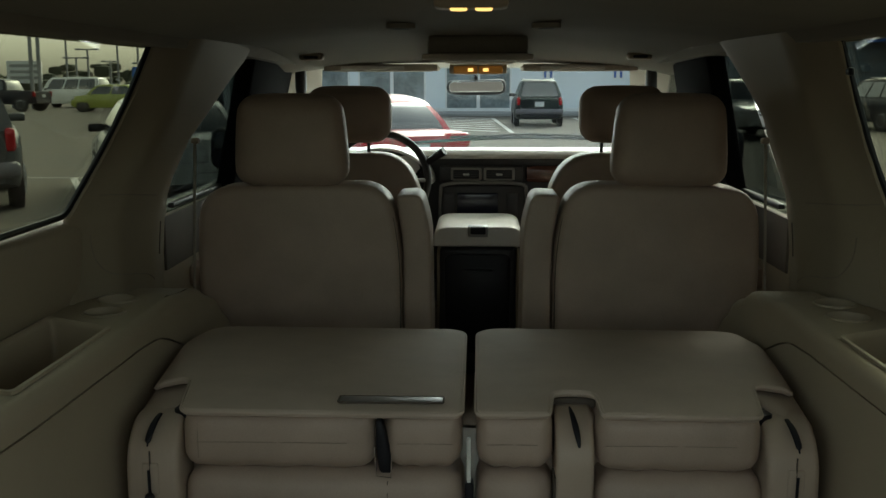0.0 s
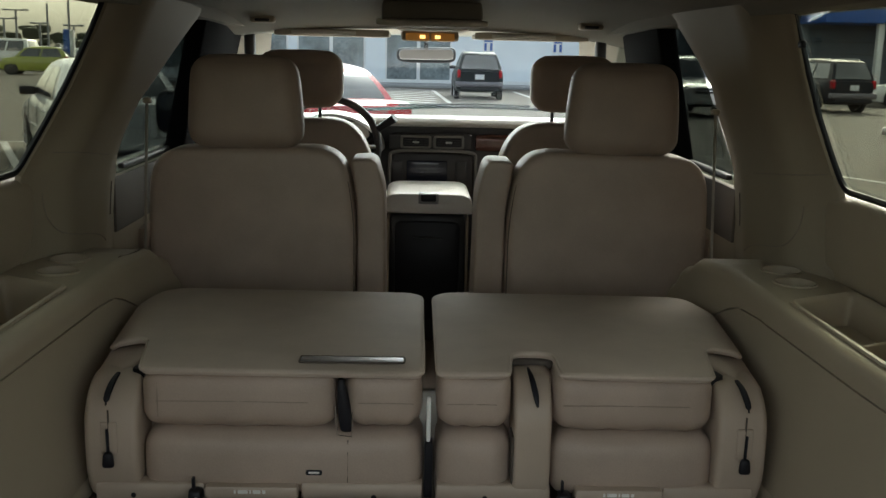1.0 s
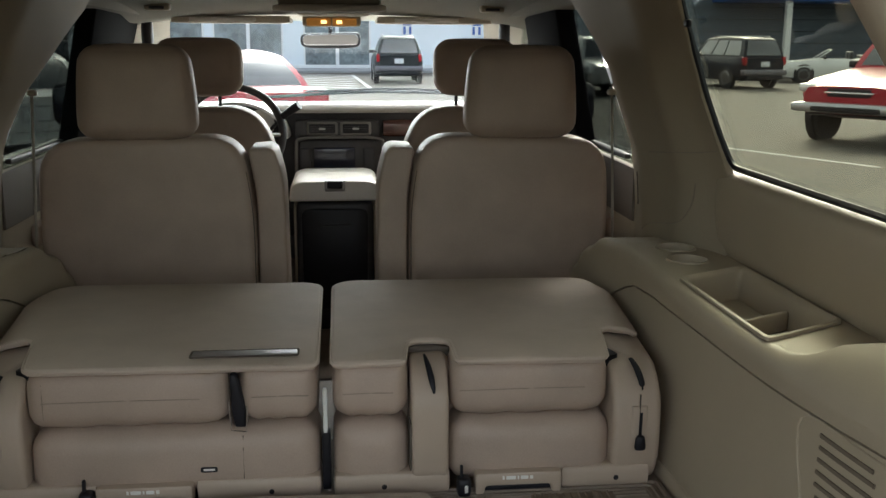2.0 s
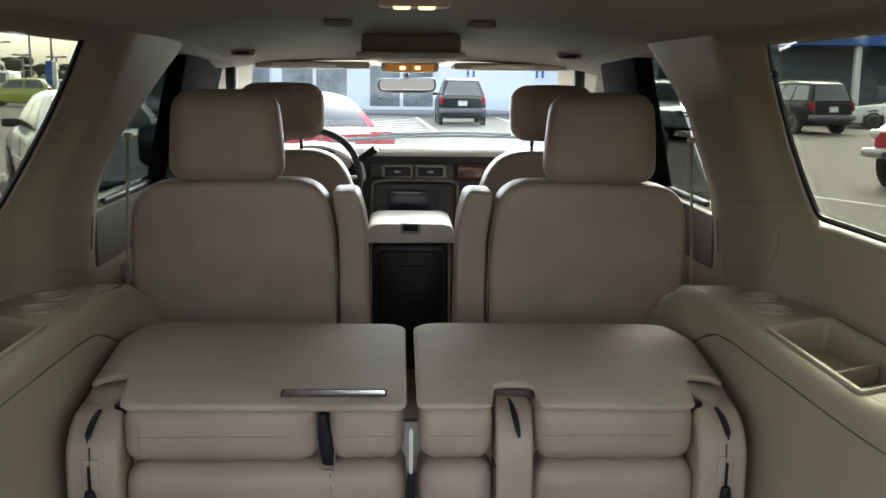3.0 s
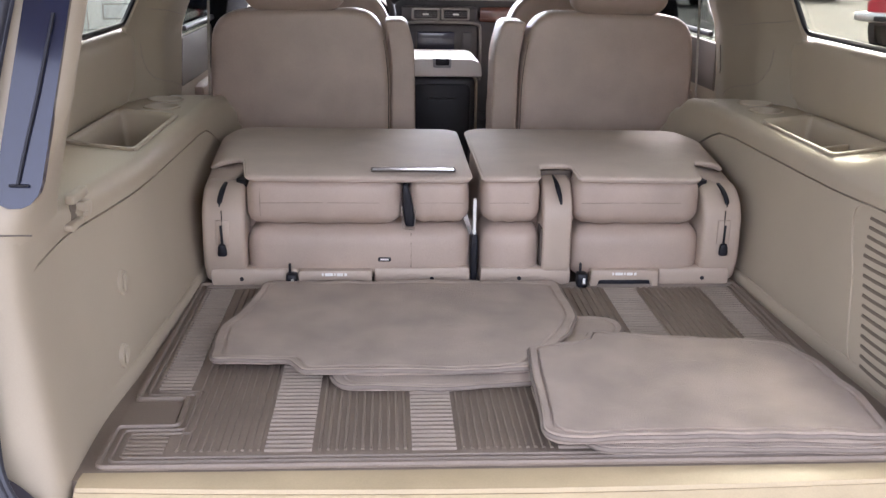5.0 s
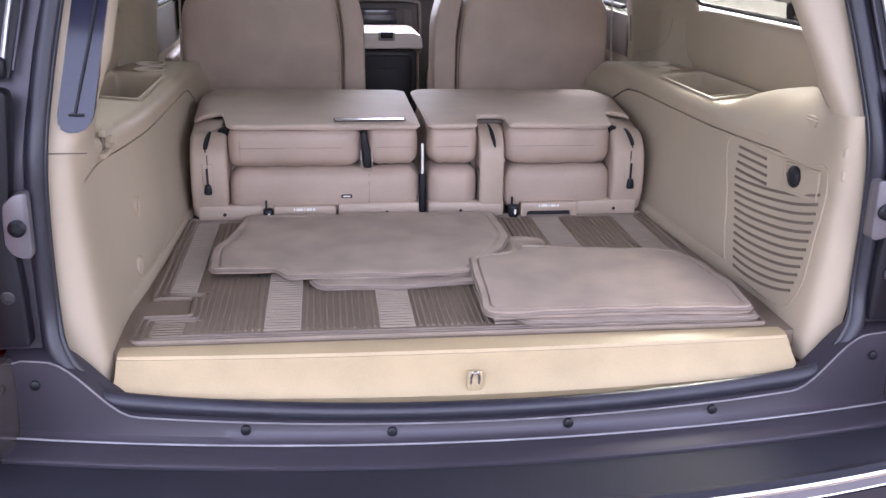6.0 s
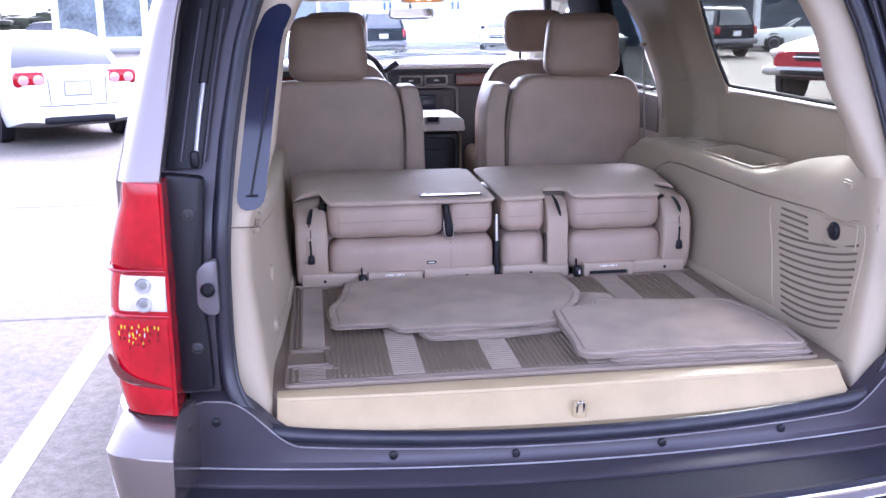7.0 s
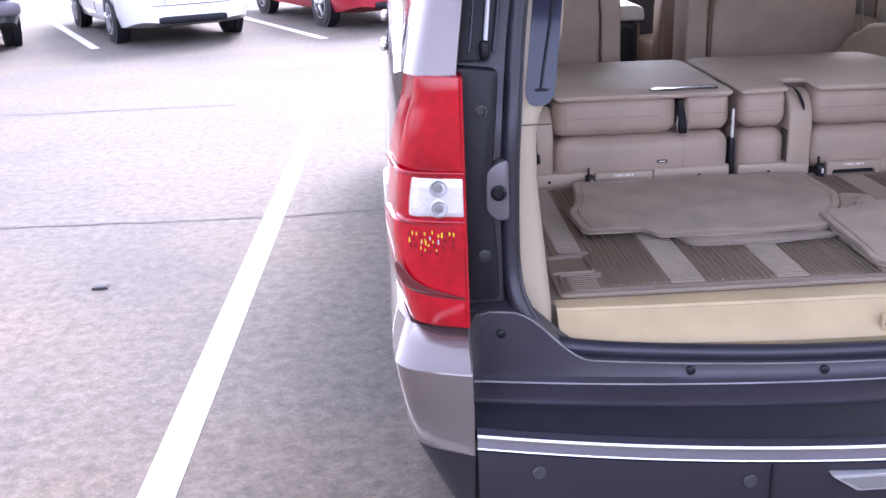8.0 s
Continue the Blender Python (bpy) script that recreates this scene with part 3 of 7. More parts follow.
def c_pillar(s, name, label):
    rows = []
    for k in range(49):
        v = k / 48
        row = []
        for i in range(25):
            u = i / 24
            z = lerp(lerp(1.19, 1.06, u * u), 1.83, v)
            y = lerp(straight(C_REAR[s], z), straight(C_FRONT[s], z), u)
            row.append((s * c_face(s, y, z), y, z))
        # rolled edges at the window and at the door opening
        x0, y0, z0 = row[0]
        x1, y1, z1 = row[-1]
        head = [(x0 + s * 0.013, y0 - 0.006, z0), (x0 + s * 0.008, y0 - 0.005, z0), (x0 + s * 0.003, y0 - 0.003, z0)]
        tail = [(x1 + s * 0.012 * (1 - math.cos(a)) + s * d, y1 + 0.012 * math.sin(a), z1) for a, d in ((0.5, 0), (1.0, 0), (1.57, 0), (1.57, 0.06))]
        rows.append(head + row + tail)
    ob = setting(name, loft(rows, False, False), M_TRIM_SHADED, label, "car pillar")
    level = ((1.295, 1.425), (1.355, 1.416), (1.439, 1.407), (1.623, 1.388)) if s > 0 else ((1.400, 1.428), (1.450, 1.424), (1.503, 1.418), (1.69, 1.396))
    curl = ((1.368, 1.345), (1.372, 1.31), (1.385, 1.28), (1.416, 1.252), (1.483, 1.236), (1.56, 1.224), (1.63, 1.208), (1.68, 1.185))
    lines = ((level, "thin dark joint across the beige pillar trim"), (curl, "thin dark joint at the foot of the pillar trim"))
    for pts, words in lines:
        fine = smooth_path([(0, y, z) for y, z in pts], 8)
        seam = tube([(s * (c_face(s, p.y, p.z) - 0.0004), p.y, p.z) for p in fine], 0.0012, 5)
        tagged(obj("pillar_seam", seam, M_STITCH), words, "trim joint", "", "structure")
    slot = [(s * (c_face(s, y, z) - 0.0006), y, z) for y, z in ((1.772, 1.32), (1.765, 1.285), (1.764, 1.255), (1.772, 1.235))]
    part("belt_slot", tube(slot, 0.0022, 5), M_SEAM, ob, "dark slot in the pillar trim")
    return ob


def d_pillar(s, name, label):
    rows = []
    for k in range(25):
        z = lerp(1.20 if s < 0 else 1.262, 1.82, k / 24)
        d, k_ = fall(z), rake(z)
        foot = 0.046 * min(1.0, max(0.0, (1.47 - z) / 0.2)) if s > 0 else 0.036 * max(0.0, 1 - (z - 1.2) / 0.18)
        front = [(0.698 - d, 0.255 + 0.30 * (z - 1.2)), (0.735 - d, 0.29 + 0.30 * (z - 1.2))]
        if s > 0:
            xf, yf = 0.800 - 0.16 * max(0.0, z - 1.38), straight([(1.20, 0.375), (1.28, 0.382), (1.395, 0.42), (1.54, 0.495), (1.82, 0.62)], z)
            front = [(xf, yf), (xf + 0.02, yf + 0.022)]
        plan = rpoly([(0.740 - d, 0.040 + k_), (0.664 + foot - d, 0.050 + k_), (0.652 + foot - d, 0.085 + k_), *front, (0.90 - d, front[1][1] - 0.01), (0.90 - d, 0.03 + k_)],
                     [0.005, 0.03, 0.03, 0.02, 0.02, 0.01, 0.01], 6)
        rows.append([(s * x, y, z) for x, y in plan])
    bm = loft(rows, True, True)
    return setting(name, bm, M_TRIM, label, "car pillar")


side_wall(1, "wall_right", "beige moulded cargo side panel with a crease line")
side_wall(-1, "wall_left", "beige moulded cargo side panel with a crease line")
shelf(1, "shelf_right", "beige moulded shelf on top of the cargo side panel")
shelf(-1, "shelf_left", "beige moulded shelf on top of the cargo side panel")
for side in (1, -1):
    for cx, cy, r in CUPS:
        cup_holder(side, cx, cy, r)
tray(1, 0.055, "storage_tray", "shallow beige storage tray with a divider in the side shelf")
tray(-1, 0.20, "storage_bin", "deep beige storage bin in the side shelf")
upper_wall(1, "upper_wall_right", "smooth beige panel below the quarter window")
upper_wall(-1, "upper_wall_left", "smooth beige panel below the quarter window")
glass_pane("window_1", QWIN[1], 1, 0.864, M_TINT, "tinted rear quarter window glass")
glass_pane("window_2", QWIN[-1], -1, 0.864, M_TINT, "tinted rear quarter window glass")
for side in (1, -1):
    window_gasket(side, QWIN[side], 0.858)
c_pillar(1, "pillar_c_right", "wide beige plastic pillar trim beside the quarter window")
c_pillar(-1, "pillar_c_left", "wide beige plastic pillar trim beside the quarter window")
d_pillar(1, "pillar_d_right", "beige plastic trim of the rear hatch pillar")
d_pillar(-1, "pillar_d_left", "beige plastic trim of the rear hatch pillar")

# dark inset on the left hatch pillar
rows, feet = [], ((1.254, 0.008), (1.259, 0.019), (1.270, 0.0265))
for k in range(18):
    z, w = feet[k] if k < 3 else (lerp(1.285, 1.645, (k - 3) / 11), 0.029)
    if k > 14:
        z, w = 1.645 + 0.008 * (k - 14), (0.027, 0.021, 0.008)[k - 15]
    c = 0.694 - fall(z)
    face = lambda x: 0.040 + rake(z) + (0.740 - fall(z) - x) * 0.13 - 0.003
    rows.append([(-(c + w), face(c + w), z), (-(c + w), face(c + w) + 0.014, z), (-(c - w), face(c - w) + 0.014, z), (-(c - w), face(c - w), z)])
inset = thing("pillar_insert", (-0.694, 0.045, 1.256), "dark glossy strip set into the hatch pillar trim", "car trim")
part("pane", loft(rows), M_PANE, inset)
part("rod", tube([(-(0.694 - fall(z) - dx), 0.040 + rake(z), z) for z, dx in ((1.285, 0.0), (1.32, 0.002), (1.40, 0.008), (1.50, 0.012))], 0.0024, 6), M_BLACK, inset, "thin black rod")
part("rod_foot", rbox((-0.683, 0.062, 1.284), (0.026, 0.006, 0.004), 0.0015, 2), M_BLACK, inset)
part("seam", tube([(-0.738, 0.0395, 1.222), (-0.70, 0.0445, 1.221), (-0.668, 0.0485, 1.220)], 0.0012, 5), M_SEAM, inset)

# floors
bm = prism([(-0.70, 0.09), (0.70, 0.09), (0.70, 1.62), (-0.70, 1.62)], "z", 0.76, FLOOR - 0.001)
setting("floor", bm, M_RUBBER, "brown carpeted cargo floor under the rubber mat", "car floor")
bm = prism([(-0.86, 1.62), (0.86, 1.62), (0.86, 4.0), (-0.86, 4.0)], "z", 0.55, 0.62)
setting("floor_front", bm, M_CARPET_EDGE, "carpeted cabin floor in front of the cargo area", "car floor")
bm = prism([(-0.70, 1.60), (0.70, 1.60), (0.70, 1.64), (-0.70, 1.64)], "z", 0.55, 0.834)
setting("floor_step", bm, M_CARPET_EDGE, "step between cabin floor and cargo floor", "car floor")

# scuff plate on the sill
rows = []
for i in range(41):
    x = lerp(-0.655, 0.640, i / 40)
    bow = 0.030 * (1 - (x / 0.65) ** 2)
    e = 1.0
    prof = [(0.140, FLOOR - 0.012), (0.132, FLOOR - 0.003), (0.118, FLOOR - 0.0015), (0.085 - bow * 0.4, FLOOR + 0.001), (0.070 - bow * 0.6, FLOOR - 0.002), (0.0675 - bow * 0.64, FLOOR - 0.0075), (0.0635 - bow * 0.67, FLOOR - 0.0065),
            (0.040 - bow, 0.808 - bow * 0.2), (0.015 - bow, 0.792 - bow * 0.3), (0.008 - bow, 0.783 - bow * 0.3), (0.012 - bow, 0.765 - bow * 0.3)]
    rows.append([(x, y, z) for y, z in prof])
setting("sill_plate", loft(rows, False, False), M_SILL, "pale beige plastic scuff plate over the hatch sill", "sill plate")

# hatch striker in the middle of the sill
st = thing("hatch_latch", (0, -0.02, 0.79), "small bright steel hatch latch loop on the sill", "latch")
part("loop", tube(smooth_path([(-0.007, -0.012, 0.783), (-0.007, -0.020, 0.812), (0.0, -0.021, 0.818), (0.007, -0.020, 0.812), (0.007, -0.012, 0.783)], 5), 0.0032, 8), M_CHROME, st)
part("pocket", rbox((0.0, -0.010, 0.797), (0.030, 0.016, 0.042), 0.006), M_SILL, st)

# headliner
rows = []
for i in range(25):
    y = lerp(0.20, 3.46, i / 24)
    row = []
    for k in range(-14, 15):
        u = k / 14
        z = 1.812 - 0.055 * abs(u) ** 3 - 0.065 * min(1.0, max(0, (y - 2.45) / 0.60)) ** 1.5 - 0.03 * max(0, (0.42 - y) / 0.25) ** 2
        row.append((0.86 * u * (1 - 0.07), y, z))
    rows.append(row)
bm = loft(rows, False, False)
top = bmesh.ops.extrude_face_region(bm, geom=list(bm.faces))
bmesh.ops.translate(bm, verts=[g for g in top["geom"] if isinstance(g, bmesh.types.BMVert)], vec=(0, 0, 0.03))
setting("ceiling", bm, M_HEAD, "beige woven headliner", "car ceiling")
# roof rails, front to back, over the windows
for s in (1, -1):
    bm = prism(rpoly([(0.25, 1.752), (2.15, 1.752), (3.30, 1.725), (3.42, 1.80), (3.0, 1.84), (0.28, 1.84)], 0.02, 3), "x", 0.0, 0.10, 0.012, 2,
               skew=lambda a, y, z, s=s: (s * (0.70 + a - 0.10 * max(0, y - 2.6) - 0.12 * max(0, z - 1.75)), y, z))
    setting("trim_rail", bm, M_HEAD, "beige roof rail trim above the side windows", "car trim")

# ---------------------------------------------------------------- cabin in front
# doors with sills, door glass, front pillars
for s, nm in ((1, "right"), (-1, "left")):
    poly = [(1.90, 0.60), (3.95, 0.60), (3.95, 1.305), (1.90, 1.305)]
    bm = prism(poly, "x", 0.845, 0.93, 0.02, 3, skew=lambda a, y, z, s=s: (s * a, y, z))
    door = setting("door_" + nm, bm, M_TRIM, "beige side door panel below the window", "car door")
    bm = rbox((s * 0.835, 2.45, 1.10), (0.05, 0.60, 0.07), 0.02)
    part("armrest", bm, M_LEATHER, door)
    part("upper_panel", rbox((s * 0.842, 2.92, 1.235), (0.012, 2.0, 0.15), 0.005), M_DOOR, door, "dark brown upper door trim")
    bm = rbox((s * 0.836, 2.40, 1.335), (0.020, 0.85, 0.018), 0.006)
    part("sill", bm, M_DARK, door, "dark window seal strip")
    win = rpoly([(2.02, 1.305), (2.86, 1.305), (2.86, 1.75), (2.28, 1.755)], 0.03, 4)
    glass_pane("window_" + nm + "_middle", win, s, 0.87, M_TINT_DOOR, "tinted rear door window")
    win = rpoly([(3.03, 1.305), (4.05, 1.305), (3.42, 1.745), (3.03, 1.75)], 0.03, 4)
    glass_pane("window_" + nm + "_front", win, s, 0.87, M_FRONTGLASS, "front door window")
    poly = rpoly([(2.48, 1.20), (3.07, 1.20), (3.24, 1.80), (2.52, 1.80)] if s < 0 else [(2.36, 1.20), (2.98, 1.20), (2.94, 1.80), (2.39, 1.80)], 0.02, 3)
    bm = prism(poly, "x", 0.0, 0.06, 0.015, 3, skew=lambda a, y, z, s=s: (s * (0.81 + a - lean(z)), y, z))
    setting("pillar_b_" + nm, bm, M_PILLAR, "dark centre pillar between the doors", "car pillar")
    rows = []
    for k in range(9):
        t = k / 8
        y, z, x = lerp(3.30, 4.10, t), lerp(1.775, 1.33, t), lerp(0.725, 0.795, t)
        w = lerp(0.12, 0.045, t)
        rows.append([(s * (x - w), y - 0.03, z - 0.02), (s * (x - w * 0.6), y + 0.05, z + 0.02), (s * (x + w), y + 0.05, z + 0.03), (s * (x + w), y - 0.03, z - 0.02), (s * (x - w * 0.2), y - 0.045, z - 0.035)])
    setting("pillar_a_" + nm, loft(rows), M_VISOR_LIT, "beige windscreen pillar trim", "car pillar")
    # folded grab handle on the front pillar
    gh = thing("grab_handle", (s * 0.69, 3.26, 1.69), "dark oval grab handle on the windscreen pillar", "grab handle", "grab handles")
    part("grip", rbox((s * 0.690, 3.25, 1.672), (0.045, 0.05, 0.115), 0.022, 6), M_DARK, gh)

ws = bmesh.new()
loft([[(x, 3.36, 1.765 - 0.02 * (x / 0.66) ** 2) for x in [lerp(-0.64, 0.64, i / 12) for i in range(13)]],
      [(x, 4.14, 1.30) for x in [lerp(-0.78, 0.78, i / 12) for i in range(13)]]], False, False, ws)
ob = setting("window_front", ws, M_WINDSCREEN, "clear sloping windscreen glass", "car window")
ob.visible_shadow = False
bm = prism([(3.30, 1.755), (3.44, 1.725), (3.46, 1.80), (3.30, 1.82)], "x", -0.68, 0.68, 0.01)
setting("trim_header", bm, M_VISOR_LIT, "beige windscreen header trim", "car trim")


def dome_lamp(name, c, w, d, label):
    t = thing(name, c, label, "lamp")
    x, y, z = c
    part("bezel", rbox((x, y, z), (w, d, 0.022), 0.008), M_TRIM, t)
    for k in (-1, 1):
        part("lens", rbox((x + k * w * 0.17, y - d * 0.08, z - 0.007), (w * 0.24, d * 0.6, 0.014), 0.005), M_BULB, t, "lit amber lens")
    return t


dome_lamp("dome_lamp", (0.0, 0.975, 1.802), 0.125, 0.07, "lit amber dome lamp in the headliner")
ml = thing("map_lamp", (0.012, 3.05, 1.705), "lit amber map lamp above the mirror", "lamp")
part("bezel", rbox((0.012, 3.06, 1.718), (0.215, 0.09, 0.040), 0.012), M_TRIM, ml)
for k in (-1, 1):
    lens = part("lens", rbox((0.012 + k * 0.047, 3.016, 1.714), (0.088, 0.012, 0.028), 0.005), M_BULB_DIM, ml, "lit amber lens")
    part("bulb", rbox((0.012 + k * 0.028, 3.0095, 1.714), (0.020, 0.004, 0.012), 0.0018), M_BULB, lens, "bright bulb")

oc = thing("overhead_console", (0.01, 2.62, 1.77), "beige overhead console on the headliner, its lip coloured as lit", "overhead console")
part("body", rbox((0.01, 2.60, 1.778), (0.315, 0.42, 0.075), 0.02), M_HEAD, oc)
part("lip", rbox((0.01, 2.395, 1.746), (0.345, 0.05, 0.022), 0.010), M_VISOR_LIT, oc, "lip with painted windscreen light")
fc = thing("front_console", (0.02, 3.12, 1.76), "beige roof console around the map lamp", "overhead console")
part("body", rbox((0.02, 3.08, 1.758), (0.27, 0.38, 0.05), 0.02), M_VISOR_LIT, fc)

for s in (1, -1):
    v = thing("sun_visor", (s * 0.36, 3.28, 1.735), "beige sun visor folded up, with a pale label strip", "sun visor", "sun visors")
    x0 = 0.02 + s * 0.375
    part("panel", rbox((x0, 3.20, 1.722), (0.43, 0.26, 0.022), 0.010), M_VISOR_LIT, v)
    part("label_strip", rbox((x0 - 0.03, 3.060, 1.7225), (0.24, 0.012, 0.016), 0.003), M_WHITE_INK, v, "pale label strip")
    part("rim", rbox((x0, 3.068, 1.723), (0.43, 0.012, 0.028), 0.006), M_VISOR_LIT, v)
    sp = thing("ceiling_vent", (s * 0.175, 1.72, 1.80), "small round air vent in the headliner", "air vent", "ceiling vents")
    part("frame", disc_ring((s * 0.175, 1.72, 1.806), "z", [(0.035, 0.003), (0.035, -0.008), (0.026, -0.010), (0.024, -0.002), (0.001, -0.003)], 20), M_HEAD, sp)
    part("grille", rbox((s * 0.175, 1.72, 1.799), (0.044, 0.026, 0.008), 0.004), M_DARK, sp)
    hk = thing("coat_hook", (s * 0.57, 2.80, 1.77), "small beige coat hook below the headliner", "coat hook", "coat hooks")
    part("hook", rbox((s * 0.57, 2.80, 1.758), (0.085, 0.05, 0.026), 0.010), M_TRIM, hk)
    part("slot", rbox((s * 0.57, 2.774, 1.755), (0.05, 0.008, 0.010), 0.003), M_DARK, hk)

# interior mirror
mi = thing("rear_mirror", (0.025, 3.55, 1.64), "black framed rear-view mirror on the windscreen", "mirror")
shape = rpoly([(-0.122, 1.622), (-0.122, 1.675), (0.128, 1.682), (0.130, 1.622), (0.078, 1.614), (-0.072, 1.614)], 0.025, 4)
part("housing", prism(shape, "y", 3.525, 3.57, 0.012, 3), M_BLACK, mi)
shape = rpoly([(-0.111, 1.628), (-0.111, 1.669), (0.117, 1.675), (0.119, 1.629)], 0.02, 4)
part("glass", prism(shape, "y", 3.5155, 3.5245, 0.001, 1, skew=lambda x, y, z: (x, y - 0.004 * (z - 1.648) + 0.02 * x, z)), M_MIRROR, mi)
part("stem", tube([(0.003, 3.565, 1.665), (0.003, 3.57, 1.70), (0.003, 3.45, 1.735)], 0.009, 8), M_BLACK, mi)

# dashboard
dash = thing("dashboard", (0, 3.3, 0.9), "dashboard with glare-pale top, dark centre stack and wood strip", "dashboard")
prof = rpoly([(3.40, 1.350), (3.275, 1.366), (3.262, 1.380), (3.29, 1.402), (3.55, 1.395), (4.06, 1.33), (4.06, 1.05), (3.5, 1.05)], [0.005, 0.006, 0.008, 0.03, 0.05, 0.02, 0.02, 0.02], 4)
part("top_pad", prism(prof, "x", -0.79, 0.79, 0.01), M_DASH_GLARE, dash)
part("fascia", prism(rpoly([(3.295, 1.366), (3.310, 1.30), (3.33, 0.86), (3.9, 0.80), (3.9, 1.366)], 0.01, 3), "x", -0.79, 0.79, 0.01), M_FASCIA, dash)
band = part("vent_band", rbox((0.026, 3.292, 1.305), (0.335, 0.09, 0.066), 0.012), M_DARK, dash)
for cx in (-0.034, 0.098):
    part("vent_frame", rbox((cx, 3.248, 1.306), (0.124, 0.018, 0.052), 0.008), M_GREYTRIM, band, "grey vent frame")
    part("vent_grille", rbox((cx, 3.243, 1.306), (0.104, 0.016, 0.036), 0.004), M_BLACK, band)
    for k in range(3):
        part("vent_slat", rbox((cx, 3.2345, 1.297 + 0.009 * k), (0.100, 0.004, 0.002), 0.0009, 2), M_DARK, band)
    part("vent_tab", rbox((cx, 3.233, 1.306), (0.026, 0.006, 0.008), 0.002), M_SILVER, band)
part("wood_strip", rbox((0.475, 3.292, 1.304), (0.54, 0.05, 0.070), 0.014), M_WOOD, dash, "red-brown wood trim strip")
part("wood_strip", rbox((-0.60, 3.292, 1.304), (0.30, 0.05, 0.070), 0.014), M_WOOD, dash, "red-brown wood trim strip")
st = part("centre_panel", prism(rpoly([(-0.135, 1.265), (0.205, 1.265), (0.205, 1.05), (0.17, 0.86), (-0.10, 0.86), (-0.135, 1.05)], 0.025, 4), "y", 3.245, 3.36, 0.015, 3), M_DARK, dash, "charcoal centre stack")
part("stack_rim", tube(smooth_path([(-0.137, 3.244, 1.02), (-0.137, 3.243, 1.22), (-0.115, 3.242, 1.266), (0.03, 3.241, 1.272), (0.185, 3.242, 1.266), (0.207, 3.243, 1.22), (0.207, 3.244, 1.02)], 5), 0.007, 8), M_GREYTRIM, st, "grey rim")
part("screen", rbox((0.012, 3.241, 1.188), (0.165, 0.012, 0.088), 0.005), M_PANE, st, "dark display screen")
for sx in (-0.105, 0.150):
    part("side_panel", rbox((sx, 3.243, 1.180), (0.045, 0.010, 0.10), 0.008), M_FASCIA, st)
for k in range(4):
    part("button", rbox((-0.09 + k * 0.075, 3.240, 1.105), (0.05, 0.010, 0.018), 0.004), M_BLACK, st)
for sx in (-0.075, 0.035, 0.145):
    part("knob", disc_ring((sx, 3.235, 1.07), "y", [(0.022, 0.01), (0.022, -0.012), (0.017, -0.018), (0.001, -0.018)], 20), M_SILVER, st, "silver control knob")
part("cluster_hood", loft([[(-0.365 + w * math.cos(a), y, 1.275 + h * math.sin(a)) for a in [math.pi * k / 16 for k in range(17)]] for y, w, h in
                                 ((3.14, 0.188, 0.132), (3.15, 0.198, 0.142), (3.25, 0.205, 0.15), (3.45, 0.21, 0.13))], False, False), M_DASH_GLARE, dash, "cluster hood paled for sky glare")
part("cluster", prism([( -0.365 + 0.19 * math.cos(a), 1.275 + 0.13 * math.sin(a)) for a in [math.pi * k / 16 for k in range(17)]], "y", 3.26, 3.29), M_BLACK, dash)
for s in (-0.09, 0.09):
    part("dial", disc_ring((-0.365 + s, 3.258, 1.325), "y", [(0.055, 0.0), (0.055, -0.006), (0.050, -0.006), (0.049, -0.001), (0.001, -0.001)], 28), M_SILVER, dash)

sw = thing("steering_wheel", (-0.365, 3.08, 1.31), "dark leather steering wheel with airbag hub", "steering wheel")
tilt = Matrix.Rotation(radians(-22), 3, "X")
C = Vector((-0.365, 3.06, 1.300))
part("rim", tube([C + tilt @ Vector((0.187 * math.cos(a), 0, 0.187 * math.sin(a))) for a in [2 * math.pi * k / 48 for k in range(48)]], 0.0145, 10, True), M_DARK, sw)
bm = rbox((0, 0.02, -0.01), (0.17, 0.06, 0.13), 0.035, 6)
for v in bm.verts:
    v.co = C + tilt @ v.co
part("hub", bm, M_DARK, sw)
for a in (0, 180, 250, 290):
    d = Vector((math.cos(radians(a)), 0, math.sin(radians(a))))
    part("spoke", tube([C + tilt @ (d * 0.05 + Vector((0, 0.012, 0))), C + tilt @ (d * 0.18)], 0.013, 8, flat=(1.3, 0.6)), M_SILVER, sw, "grey spoke")
gl = thing("gear_lever", (-0.19, 3.1, 1.34), "dark column gear lever beside the steering wheel", "gear lever")
part("stalk", tube([(-0.24, 3.14, 1.30), (-0.17, 3.07, 1.375)], 0.007, 8), M_BLACK, gl)
part("grip", tube([(-0.178, 3.078, 1.367), (-0.115, 3.05, 1.412)], [0.013, 0.017], 10), M_BLACK, gl)

# wipers behind the windscreen
wp = thing("wiper", (0.1, 4.05, 1.38), "black windscreen wiper arm on the glass", "wiper")
part("arm", tube([(-0.30, 4.02, 1.385), (0.0, 3.99, 1.405), (0.22, 3.985, 1.412), (0.62, 4.0, 1.405)], 0.008, 6), M_BLACK, wp)
part("blade", tube([(-0.12, 3.985, 1.413), (0.25, 3.965, 1.427), (0.50, 3.975, 1.420)], 0.006, 6), M_BLACK, wp)

